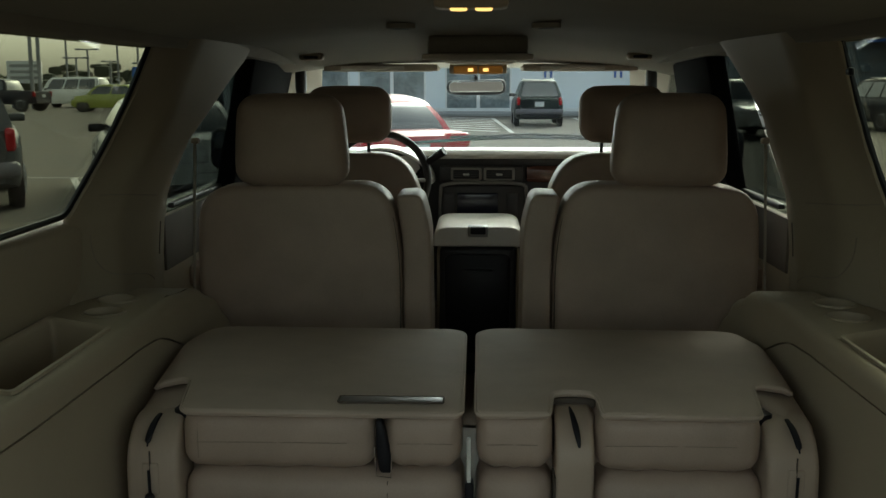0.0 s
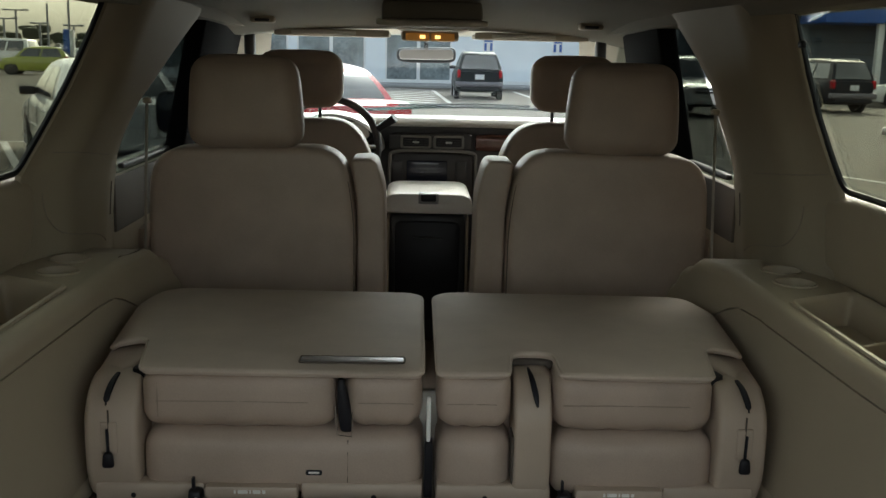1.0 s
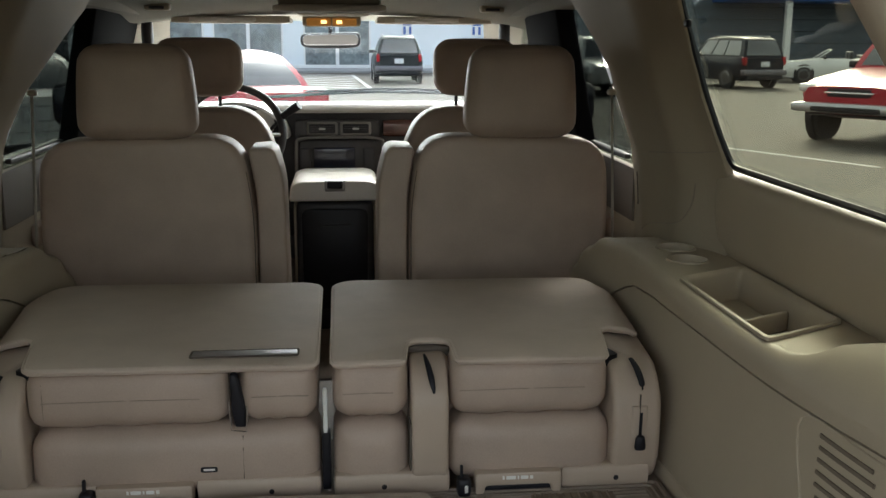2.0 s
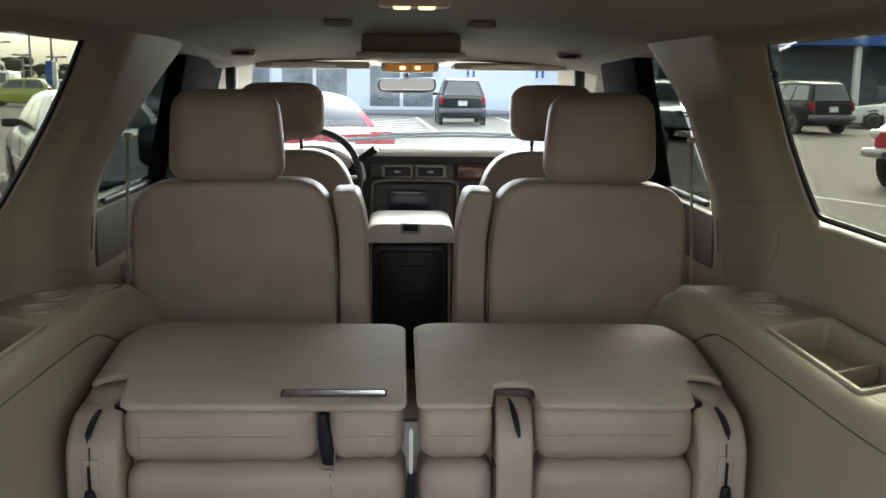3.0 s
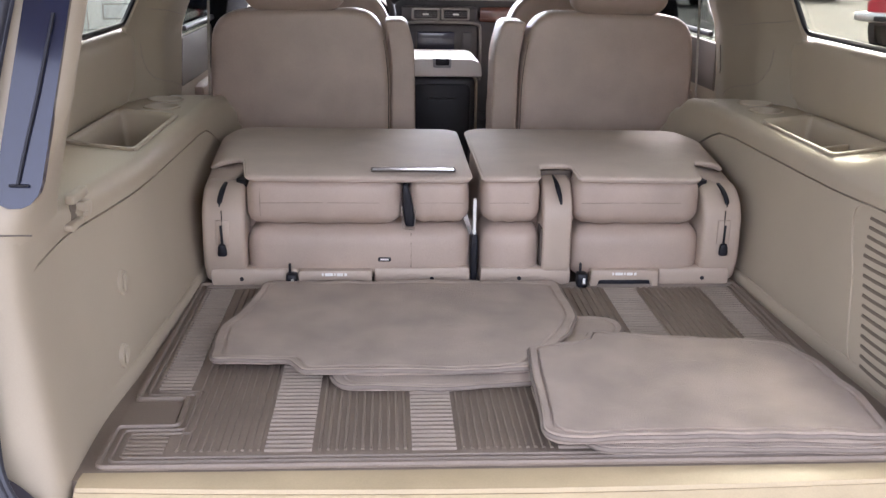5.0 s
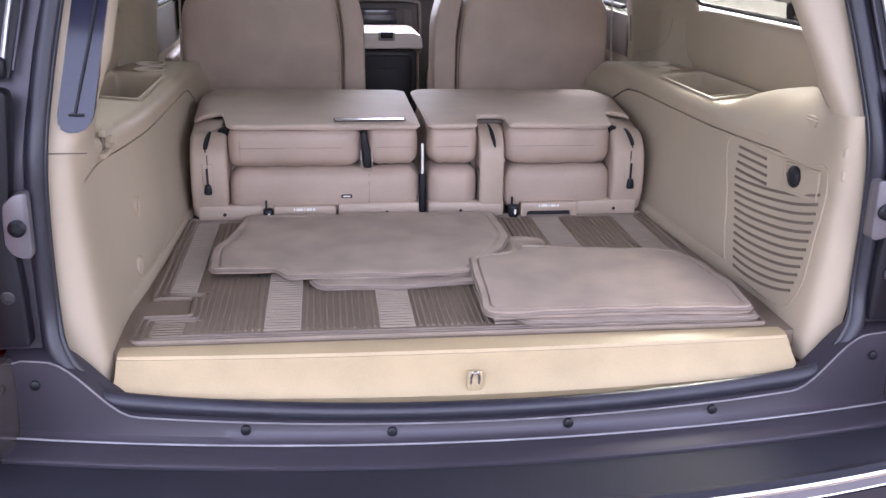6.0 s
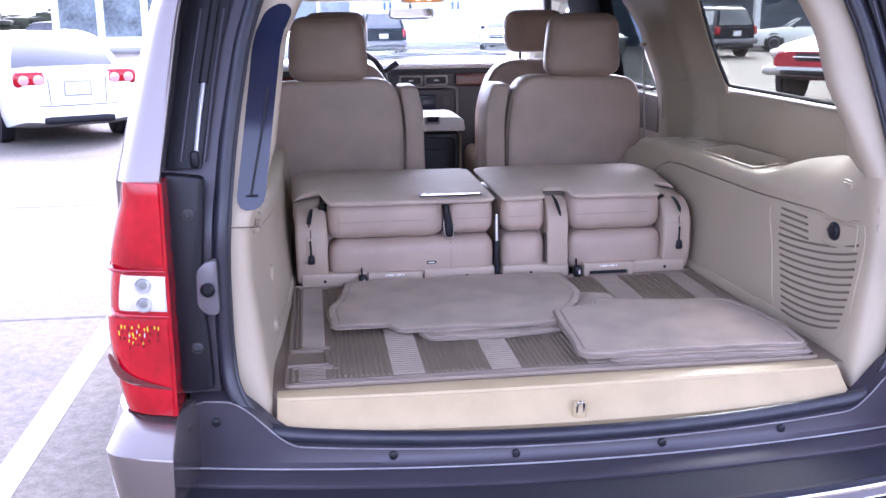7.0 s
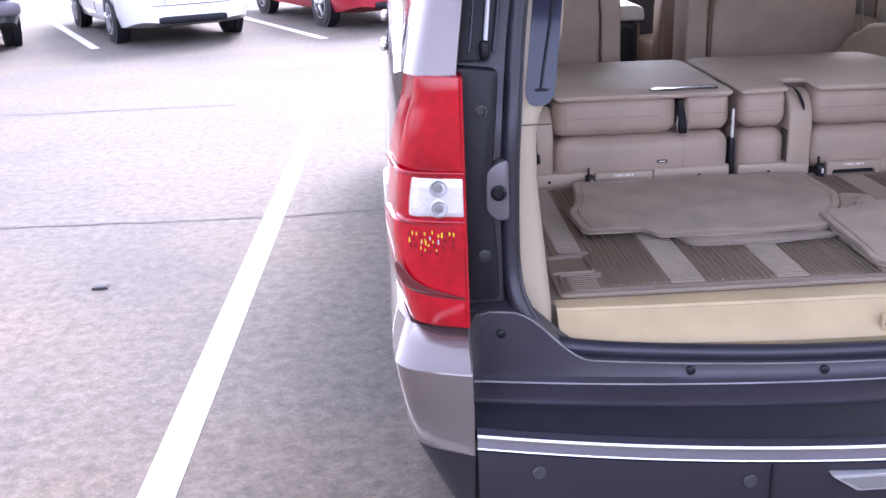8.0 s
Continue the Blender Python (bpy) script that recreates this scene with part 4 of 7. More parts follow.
# console between the front seats
co = thing("centre_console", (0.022, 2.95, 0.62), "floor console with padded lid paled by painted light and black rear panel", "centre console")
part("body", prism(rpoly([(-0.128, 0.62), (-0.122, 1.09), (0.148, 1.09), (0.154, 0.62)], 0.02, 3), "y", 2.765, 3.25, 0.02, 3), M_DARK, co)
lid = part("lid", prism(rpoly([(-0.146, 1.096), (-0.140, 1.152), (-0.106, 1.166), (0.136, 1.166), (0.168, 1.152), (0.174, 1.096)], [0.012, 0.03, 0.04, 0.04, 0.03, 0.012], 4), "y", 2.735, 3.12, 0.022, 4), M_LID_LIT, co, "padded lid paled by painted light")
part("lid_latch", rbox((0.014, 2.742, 1.152), (0.072, 0.05, 0.040), 0.008), M_SILVER, lid, "silver latch bezel")
part("latch_recess", rbox((0.014, 2.732, 1.157), (0.054, 0.05, 0.026), 0.005), M_BLACK, lid, "dark latch recess")
rear = part("rear_panel", prism(rpoly([(-0.102, 0.74), (-0.107, 1.065), (0.131, 1.065), (0.127, 0.74), (0.09, 0.70), (-0.07, 0.70)], 0.03, 4), "y", 2.755, 2.775, 0.006), M_BLACK, co, "black rear panel")
part("pull", rbox((0.014, 2.752, 1.008), (0.105, 0.010, 0.007), 0.003), M_DARK, rear)
for s in (-1, 1):
    part("side_trim", rbox((0.014 + s * 0.142, 2.95, 0.93), (0.012, 0.35, 0.30), 0.006), M_TRIM, co)

# small latch at the front upper corner of the right quarter window
wl_ = thing("window_latch", (0.80, 1.60, 1.68), "small black latch beside the quarter window", "window latch")
zl = 1.690
yl = straight(C_REAR[1], zl) - 0.030
part("latch_body", rbox((0.848 - lean(zl), yl, zl), (0.012, 0.026, 0.016), 0.005), M_BLACK, wl_)

# ---------------------------------------------------------------- seats


def second_row_seat(s, xo, xi, ai, hx0, hx1, label):
    """A bucket seat seen from behind: xo outer edge, xi inner edge of the back, ai inner edge of the arm bolster."""
    t = thing("bucket_seat", (s * (xo + xi) / 2, 2.2, 0.62), label, "car seat", "second row seats")
    top, bot = 1.405, 0.92
    poly = rpoly([(s * xi, bot), (s * xo, bot), (s * (xo + 0.006), 1.20), (s * (xo - 0.012), top - 0.01), (s * (xi + 0.03), top), (s * (xi - 0.002), 1.22)],
                 [0.03, 0.03, 0.12, 0.13, 0.12, 0.10], 8)
    bend = lambda x, y, z: (x, y - 0.06 * (z - 1.0) + 0.10 * ((x - s * (xo + xi) / 2) / 0.27) ** 2 * 0.12, z)
    back = part("backrest", prism(poly, "y", 1.905, 2.05, 0.028, 4, skew=bend), M_LEATHER, t)
    inner = rpoly([(s * (xi + 0.004), bot + 0.0), (s * (xo - 0.004), bot + 0.0), (s * (xo - 0.004), 1.20), (s * (xo - 0.022), top - 0.022), (s * (xi + 0.036), top - 0.012), (s * (xi + 0.004), 1.22)],
                  [0.03, 0.03, 0.12, 0.13, 0.12, 0.10], 8)
    pip = [(x, 1.915 - 0.06 * (z - 1.0) + 0.012 * ((x - s * (xo + xi) / 2) / 0.27) ** 2, z) for x, z in inner]
    part("piping", tube(pip, 0.0028, 6, True), M_SEAM, back, "dark seam round the back panel")
    arm = rpoly([(s * ai, bot), (s * (xi - 0.006), bot), (s * (xi - 0.004), 1.24), (s * (xi + 0.016), 1.368), (s * (ai + 0.03), 1.372), (s * (ai + 0.005), 1.28)], [0.02, 0.02, 0.04, 0.015, 0.025, 0.04], 5)
    part("side_bolster", prism(arm, "y", 1.935, 2.12, 0.016, 3), M_LEATHER, t)
    hc = s * (hx0 + hx1) / 2
    bm = rbox((hc, 1.925, 1.518), (hx1 - hx0, 0.115, 0.236), 0.045, 12, (0.03, 0.14, 0.05))
    for v in bm.verts:
        v.co.x += (v.co.x - hc) * 0.10 * max(-1, (v.co.z - 1.52) / 0.12) * -0.6
        v.co.y -= 0.06 * (v.co.z - 1.4)
    head = part("headrest", bm, M_LEATHER, t)
    for k in (-1, 1):
        part("post", cyl((hc + k * 0.06, 1.93, 1.36), (hc + k * 0.06, 1.925, 1.43), 0.007), M_CHROME, head, "chrome headrest post")
    part("cushion", rbox((s * (xo + xi) / 2, 2.33, 0.86), (xo - xi, 0.50, 0.18), 0.05, 6), M_LEATHER, t)
    part("base", rbox((s * (xo + xi) / 2, 2.30, 0.70), (xo - xi - 0.10, 0.42, 0.16), 0.02), M_DARK, t)
    return t


second_row_seat(-1, 0.746, 0.195, 0.111, 0.340, 0.628, "tan leather bucket seat with headrest, upright, seen from behind")
second_row_seat(1, 0.763, 0.219, 0.130, 0.372, 0.660, "tan leather bucket seat with headrest, upright, seen from behind")


def front_seat(s, x0, x1, hx0, hx1, label):
    t = thing("cabin_seat", (s * (x0 + x1) / 2, 2.9, 0.62), label, "car seat", "front seats")
    poly = rpoly([(s * x0, 0.90), (s * x1, 0.90), (s * x1, 1.24), (s * (x1 - 0.06), 1.43), (s * (x0 + 0.07), 1.43), (s * (x0 - 0.005), 1.22)], [0.03, 0.03, 0.10, 0.13, 0.13, 0.10], 7)
    part("backrest", prism(poly, "y", 2.70, 2.84, 0.04, 5, skew=lambda x, y, z: (x, y - 0.10 * (z - 1.0), z)), M_LEATHER, t)
    hc = s * (hx0 + hx1) / 2
    head = part("headrest", rbox((hc, 2.72, 1.560), (hx1 - hx0, 0.11, 0.185), 0.05, 12, (0.04, 0.14, 0.06)), M_LEATHER, t)
    for k in (-1, 1):
        part("post", cyl((hc + k * 0.065, 2.735, 1.40), (hc + k * 0.065, 2.73, 1.49), 0.006), M_DARK, head, "dark headrest post")
    part("cushion", rbox((s * (x0 + x1) / 2, 3.0, 0.90), (x1 - x0, 0.46, 0.16), 0.05, 6), M_LEATHER, t)
    part("base", rbox((s * (x0 + x1) / 2, 2.96, 0.72), (x1 - x0 - 0.1, 0.40, 0.20), 0.02), M_DARK, t)
    return t


front_seat(-1, 0.165, 0.66, 0.290, 0.575, "tan leather driver's seat with raised headrest")
front_seat(1, 0.235, 0.72, 0.362, 0.645, "tan leather passenger seat with raised headrest")

# belts beside the second row
for s, x in ((-1, 0.740), (1, 0.762)):
    b = thing("seat_belt", (s * x, 1.82, 1.05), "grey-beige seat belt hanging beside the pillar", "seat belt", "second row seat belts")
    part("webbing", tube([(s * (x - 0.004), 1.885, 1.515), (s * (x + 0.003), 1.88, 1.33), (s * (x + 0.008), 1.86, 1.08)], 0.0060, 8, flat=(0.62, 0.16)), M_BELT, b)
    part("buckle", rbox((s * (x + 0.010), 1.855, 1.07), (0.03, 0.02, 0.055), 0.008), M_DARK, b, "dark belt buckle")
    part("guide", rbox((s * (x - 0.003), 1.892, 1.518), (0.022, 0.022, 0.016), 0.006), M_TRIM, b)


Y0 = 0.953      # rear face of the folded seats


def droop(x, y):
    """The outer corner of the board sags onto the strap cover."""
    return 0.024 * min(1.0, max(0.0, (abs(x) - 0.572) / 0.05)) ** 1.5 * min(1.0, max(0.0, (1.34 - y) / 0.2))


def board(t, outline, radii, name="seatback_board"):
    """Folded seatback: a thin padded board with a soft rolled edge."""
    poly = rpoly(outline, radii, 6)
    bm = prism(poly, "z", 1.090, 1.104, 0.005, 3)
    bmesh.ops.triangulate(bm, faces=[f for f in bm.faces if len(f.verts) > 4])
    for v in bm.verts:
        if v.co.z > 1.05:
            v.co.z += -0.006 * max(0, (1.10 - v.co.y) / 0.14) ** 2 + 0.002 * math.sin(v.co.x * 9) - droop(v.co.x, v.co.y)
    b = part(name, bm, M_VINYL, t, "smooth tan folded seat back")
    rim = [(x, y, 1.0985 - 0.006 * max(0, (1.10 - y) / 0.14) ** 2 + 0.002 * math.sin(x * 9) + 0.0015 * noise.noise((x * 25, y * 25, 1)) - droop(x, y)) for x, y in poly]
    part("edge_piping", tube(rim, 0.0042, 6, True), M_VINYL, b)
    return b


def roll(t, x0, x1, z0, z1, depth, name, bulge=0.10):
    w, h = x1 - x0, z1 - z0
    bm = rbox(((x0 + x1) / 2, Y0 + depth / 2, (z0 + z1) / 2), (w, depth, h), h * 0.30, 12, (0.01, 0.03, bulge * 0.2))
    for v in bm.verts:
        u = (v.co.x - x0) / w
        v.co.z += 0.0018 * math.sin(u * 23 + z0 * 50)
        v.co.y += 0.0015 * math.sin(u * 17 + z1 * 31)
    return part(name, bm, M_LEATHER, t)


def stitch(parent, x0, x1, y, z):
    part("stitch_line", tube([(x0, y, z), ((x0 + x1) / 2, y - 0.0006, z + 0.001), (x1, y, z)], 0.0008, 5), M_STITCH, parent, "dark stitch line")


def side_arch(t, s, x0, x1):
    poly = rpoly([(Y0 + 0.015, 0.842), (Y0 - 0.012, 0.90), (Y0 - 0.012, 1.02), (Y0 + 0.05, 1.072), (Y0 + 0.26, 1.052), (Y0 + 0.40, 0.98), (Y0 + 0.42, 0.842)], [0.02, 0.05, 0.07, 0.07, 0.08, 0.06, 0.02], 6)
    a = part("hinge_cover", prism(poly, "x", min(x0, x1), max(x0, x1), 0.022, 4), M_COVER, t, "rounded tan hinge cover")
    xc = s * 0.573
    part("strap", tube(smooth_path([(xc - s * 0.005, Y0 + 0.045, 1.071), (xc - s * 0.001, Y0 + 0.020, 1.062), (xc + s * 0.003, Y0 - 0.001, 1.044), (xc + s * 0.004, Y0 - 0.010, 1.028)], 5), [0.004 + 0.0035 * math.sin(math.pi * (i + 1) / 17) if i < 13 else 0.002 for i in range(16)], 8, flat=(0.9, 0.5)), M_BLACK, a, "black webbing strap end")
    part("groove", tube([(xc, Y0 - 0.0125, 1.02), (xc, Y0 - 0.0135, 0.985)], 0.0016, 5), M_SEAM, a)
    part("plate", rbox((xc, Y0 - 0.0115, 0.968), (0.030, 0.006, 0.060), 0.003), M_COVER, a)
    part("cord", tube([(xc + s * 0.002, Y0 - 0.016, 0.986), (xc, Y0 - 0.020, 0.943)], 0.003, 6), M_BLACK, a)
    bm = rbox((xc, Y0 - 0.022, 0.930), (0.020, 0.014, 0.030), 0.007, 6)
    for v in bm.verts:
        v.co.x = xc + (v.co.x - xc) * (1 - 12 * max(-0.02, v.co.z - 0.930))
    part("release_knob", bm, M_BLACK, a, "black release knob")
    return a


def hinge_lump(t, s):
    """Soft cover that slopes from under the board's corner down to the hinge cover, with a black plate as the gap's
    shade at its inner side.
    """
    plan = rpoly([(s * 0.532, 1.20), (s * 0.625, 1.20), (s * 0.622, 1.005), (s * 0.578, 0.998), (s * 0.536, 1.075)], [0.01, 0.02, 0.03, 0.02, 0.02], 5)
    slope = lambda x, y, z: (x + s * 0.10 * (z - 1.06), y, z - (0.20 * max(0.0, 1.14 - y) + 1.2 * max(0.0, abs(x) - 0.585) ** 1.3 if z > 1.04 else 0))
    part("strap_cover", prism(plan, "z", 0.99, 1.091, 0.022, 4, skew=slope), M_VINYL, t, "sloping tan strap cover")
    part("strap_gap_shade", prism(rpoly([(s * 0.520, 1.090), (s * 0.540, 1.058), (s * 0.549, 1.016), (s * 0.524, 1.004)], 0.004, 3), "z", 1.03, 1.0745, 0.003), M_BLACK, t, "black plate painted as the shaded gap beside the strap cover")


def latch_set(t, xh0, xh1, xl):
    """Latch handle with its label, and the black lock beside it."""
    h = part("latch_handle", prism(rpoly([(xh0, 0.838), (xh0, 0.880), (xh1, 0.880), (xh1, 0.838), (xh1 - 0.016, 0.838), (xh1 - 0.020, 0.855), (xh0 + 0.020, 0.855), (xh0 + 0.016, 0.838)], 0.006, 3), "y", Y0 - 0.020, Y0 + 0.03, 0.005, 2), M_COVER, t, "beige latch handle with white print")
    ws = (0.004, 0.018, 0.003, 0.014, 0.006)
    x = (xh0 + xh1) / 2 - 0.030
    for w in ws:
        part("print_bar", rbox((x + w / 2, Y0 - 0.0206, 0.871), (w, 0.0016, 0.0068), 0.0007, 2), M_WHITE_INK, h, "worn white print")
        x += w + 0.003
    # black block painted as the shadow under the handle
    part("shadow_gap", rbox(((xh0 + xh1) / 2, Y0 + 0.006, 0.846), (xh1 - xh0 - 0.03, 0.03, 0.014), 0.003), M_BLACK, t)
    lk = part("lock", rbox((xl, Y0 - 0.018, 0.858), (0.026, 0.03, 0.036), 0.008), M_BLACK, t, "black seat lock")
    part("lever", rbox((xl - 0.004, Y0 - 0.016, 0.884), (0.006, 0.010, 0.026), 0.0025), M_BLACK, lk)
    part("mark", rbox((xl + 0.003, Y0 - 0.034, 0.858), (0.006, 0.003, 0.014), 0.001), M_WHITE_INK, lk)


def bolt_hole(t, x, z=0.856):
    part("bolt_hole", disc_ring((x, Y0 - 0.0052, z), "y", [(0.0052, 0.004), (0.0050, -0.0008), (0.0005, -0.0008)], 9), M_BLACK, t, "dark bolt hole")


# left folded seat
tl = thing("folded_seat", (-0.31, 1.2, FLOOR), "tan leather third-row seat folded flat on the cargo floor, wider half", "car seat", "folded third row seats")
board(tl, [(-0.014, 0.945), (-0.014, 1.525), (-0.600, 1.525), (-0.628, 1.40), (-0.622, 1.122), (-0.540, 1.106), (-0.515, 0.945)], [0.02, 0.06, 0.05, 0.05, 0.025, 0.02, 0.02])
hinge_lump(tl, -1)
bar = part("metal_plate", rbox((-0.143, 0.994, 1.1025), (0.186, 0.030, 0.004), 0.0018), M_STEEL, tl, "narrow metal plate")
part("plate_rim", tube([(x, y, 1.103) for x, y in rpoly([(-0.238, 0.977), (-0.048, 0.977), (-0.048, 1.011), (-0.238, 1.011)], 0.004, 3)], 0.002, 5, True), M_SEAM, bar)
a = roll(tl, -0.520, -0.168, 0.980, 1.093, 0.15, "upper_cushion")
stitch(a, -0.49, -0.22, Y0 - 0.0024, 1.035)
for x in (-0.488, -0.220):
    part("stitch_line", tube([(x, Y0 + 0.001, 1.068), (x, Y0 - 0.0012, 1.035), (x, Y0 + 0.001, 1.004)], 0.0008, 5), M_STITCH, a)
a = roll(tl, -0.154, -0.015, 0.984, 1.093, 0.15, "upper_cushion")
stitch(a, -0.13, -0.03, Y0 - 0.0024, 1.035)
a = roll(tl, -0.520, -0.013, 0.850, 0.979, 0.16, "lower_cushion")
part("stitch_line", tube([(-0.148, Y0 + 0.004, 0.962), (-0.148, Y0 - 0.0016, 0.94), (-0.148, Y0 - 0.0020, 0.910), (-0.148, Y0 - 0.0014, 0.882)], 0.0012, 5), M_SEAM, a, "dark stitch line")
part("inner_mass", rbox((-0.31, 1.27, 0.955), (0.575, 0.46, 0.225), 0.03), M_LEATHER, tl)
bm = rbox((-0.156, Y0 + 0.010, 1.028), (0.024, 0.024, 0.100), 0.007, 6)
for v in bm.verts:
    v.co.x += -(v.co.x + 0.156) * 0.55 * max(0.0, (v.co.z - 1.03) / 0.05) - 0.12 * (v.co.z - 1.028)
bk = part("buckle", bm, M_BLACK, tl, "black belt buckle")
part("buckle_tag", tube([(-0.170, Y0 - 0.003, 1.030), (-0.167, Y0 - 0.004, 0.975), (-0.141, Y0 - 0.004, 0.972), (-0.139, Y0 - 0.003, 1.020)], 0.0016, 6), M_CHROME, bk, "bright steel buckle frame")
lb = part("rating_label", prism(rpoly([(-0.224, 0.897), (-0.194, 0.897), (-0.194, 0.907), (-0.224, 0.907)], 0.004, 3), "y", Y0 - 0.0040, Y0 + 0.004), M_BLACK, tl, "small dark label tag")
part("label_face", rbox((-0.209, Y0 - 0.0042, 0.902), (0.020, 0.0012, 0.004), 0.0005, 2), M_WHITE_INK, lb)
side_arch(tl, -1, -0.619, -0.523)
part("skirt", rbox((-0.505, Y0 + 0.045, 0.859), (0.200, 0.10, 0.044), 0.009), M_COVER, tl)
part("skirt", rbox((-0.122, Y0 + 0.045, 0.862), (0.222, 0.10, 0.042), 0.009), M_COVER, tl)
latch_set(tl, -0.405, -0.238, -0.420)
for x in (-0.535, -0.100):
    bolt_hole(tl, x)

# right folded seat
tr_ = thing("folded_seat", (0.31, 1.2, FLOOR), "tan leather third-row seat folded flat on the cargo floor, narrower half", "car seat", "folded third row seats")
board(tr_, [(0.012, 0.945), (0.140, 0.945), (0.152, 1.052), (0.230, 1.052), (0.234, 0.945), (0.510, 0.945), (0.536, 1.106), (0.620, 1.122), (0.626, 1.40), (0.598, 1.525), (0.012, 1.525)],
      [0.02, 0.01, 0.03, 0.03, 0.01, 0.02, 0.02, 0.025, 0.05, 0.05, 0.06])
hinge_lump(tr_, 1)
part("strap_arch", rbox((0.191, 1.040, 1.052), (0.078, 0.085, 0.056), 0.022, 8), M_VINYL, tr_, "rounded strap arch")
# dark block painted as the shade in the notch behind the arch
part("arch_shadow", rbox((0.191, 1.062, 1.078), (0.084, 0.03, 0.026), 0.008), M_SEAM, tr_)
a = roll(tr_, 0.012, 0.148, 0.984, 1.093, 0.15, "upper_cushion")
stitch(a, 0.03, 0.12, Y0 - 0.0024, 1.035)
a = roll(tr_, 0.226, 0.518, 0.980, 1.093, 0.15, "upper_cushion")
stitch(a, 0.24, 0.47, Y0 - 0.0024, 1.035)
part("stitch_line", tube([(0.478, Y0 + 0.001, 1.068), (0.476, Y0 - 0.0008, 1.035), (0.474, Y0 + 0.001, 1.004)], 0.0008, 5), M_STITCH, a)
roll(tr_, 0.012, 0.151, 0.850, 0.979, 0.16, "lower_cushion")
roll(tr_, 0.223, 0.526, 0.850, 0.979, 0.16, "lower_cushion")
part("inner_mass", rbox((0.31, 1.27, 0.955), (0.575, 0.46, 0.225), 0.03), M_LEATHER, tr_)
poly = rpoly([(Y0 + 0.03, 0.845), (Y0 - 0.008, 0.87), (Y0 - 0.008, 1.03), (Y0 + 0.05, 1.088), (Y0 + 0.2, 1.06), (Y0 + 0.2, 0.845)], [0.01, 0.03, 0.06, 0.06, 0.05, 0.01], 6)
col = part("strap_column", prism(poly, "x", 0.153, 0.221, 0.012, 3), M_COVER, tr_, "rounded tan strap cover")
part("strap", tube(smooth_path([(0.180, Y0 + 0.055, 1.088), (0.185, Y0 + 0.026, 1.076), (0.191, Y0 + 0.004, 1.050), (0.194, Y0 - 0.005, 1.032)], 5), [0.002 + 0.0045 * math.sin(math.pi * i / 15) for i in range(16)], 8, flat=(0.9, 0.5)), M_BLACK, col, "black webbing strap end")
part("side_gap", rbox((0.1515, Y0 + 0.02, 0.93), (0.004, 0.05, 0.09), 0.001), M_SEAM, tr_)
side_arch(tr_, 1, 0.525, 0.616)
part("skirt", rbox((0.118, Y0 + 0.045, 0.860), (0.212, 0.10, 0.044), 0.009), M_COVER, tr_)
part("skirt", rbox((0.515, Y0 + 0.045, 0.859), (0.17, 0.10, 0.044), 0.009), M_COVER, tr_)
latch_set(tr_, 0.268, 0.428, 0.247)
for x in (0.103, 0.535):
    bolt_hole(tr_, x)
part("belt_stalk", rbox((-0.002, Y0 + 0.02, 0.998), (0.008, 0.010, 0.085), 0.003), M_WHITE_INK, tr_, "bright steel strip in the gap")
part("stalk_base", rbox((-0.001, Y0 + 0.03, 0.90), (0.016, 0.03, 0.11), 0.004), M_BLACK, tr_)

# ---------------------------------------------------------------- cargo floor: rubber mat, carpets, side fittings
MZ = FLOOR + 0.004
rm = thing("rubber_mat", (0, 0.55, FLOOR), "brown ribbed all-weather rubber mat on the cargo floor", "floor mat")
MAT = [(-0.640, 0.113), (0.618, 0.113), (0.620, 0.96), (-0.632, 0.96), (-0.634, 0.347), (-0.548, 0.350), (-0.545, 0.254), (-0.642, 0.252)]
part("sheet", prism(rpoly(MAT, [0.02, 0.02, 0.02, 0.02, 0.008, 0.015, 0.015, 0.008], 4), "z", FLOOR, MZ, 0.001, 1), M_RUBBER, rm)
part("corner_floor", rbox((-0.594, 0.301, FLOOR + 0.0015), (0.088, 0.090, 0.003), 0.001), M_RUBBER, rm)
for inset, r in ((0.004, 0.005), (0.018, 0.0035), (0.031, 0.0028)):
    sides = ((1, 1), (-1, 1), (-1, -1), (1, -1), (1, 1), (1, 1), (1, -1), (1, -1))
    pts = rpoly([(x + dx * inset, y + dy * inset) for (x, y), (dx, dy) in zip(MAT, sides)], 0.012, 3)
    part("rim", tube([(x, y, MZ + 0.001) for x, y in pts], r, 6, True), M_RIM, rm)
ribs_long, ribs_cross = bmesh.new(), bmesh.new()


def ridge(bm, x0, y0, x1, y1, w=0.0026, h=0.0036):
    d = Vector((x1 - x0, y1 - y0)).normalized()
    n = Vector((-d.y, d.x)) * w
    lo = [bm.verts.new((x + k * n.x, y + k * n.y, MZ)) for x, y in ((x0, y0), (x1, y1)) for k in (-1, 1)]
    hi = [bm.verts.new((x + k * n.x * 0.55, y + k * n.y * 0.55, MZ + h)) for x, y in ((x0, y0), (x1, y1)) for k in (-1, 1)]
    for f in ((hi[0], hi[1], hi[3], hi[2]), (lo[0], lo[2], hi[2], hi[0]), (lo[1], hi[1], hi[3], lo[3]), (lo[0], hi[0], hi[1], lo[1]), (lo[2], lo[3], hi[3], hi[2])):
        bm.faces.new(f)


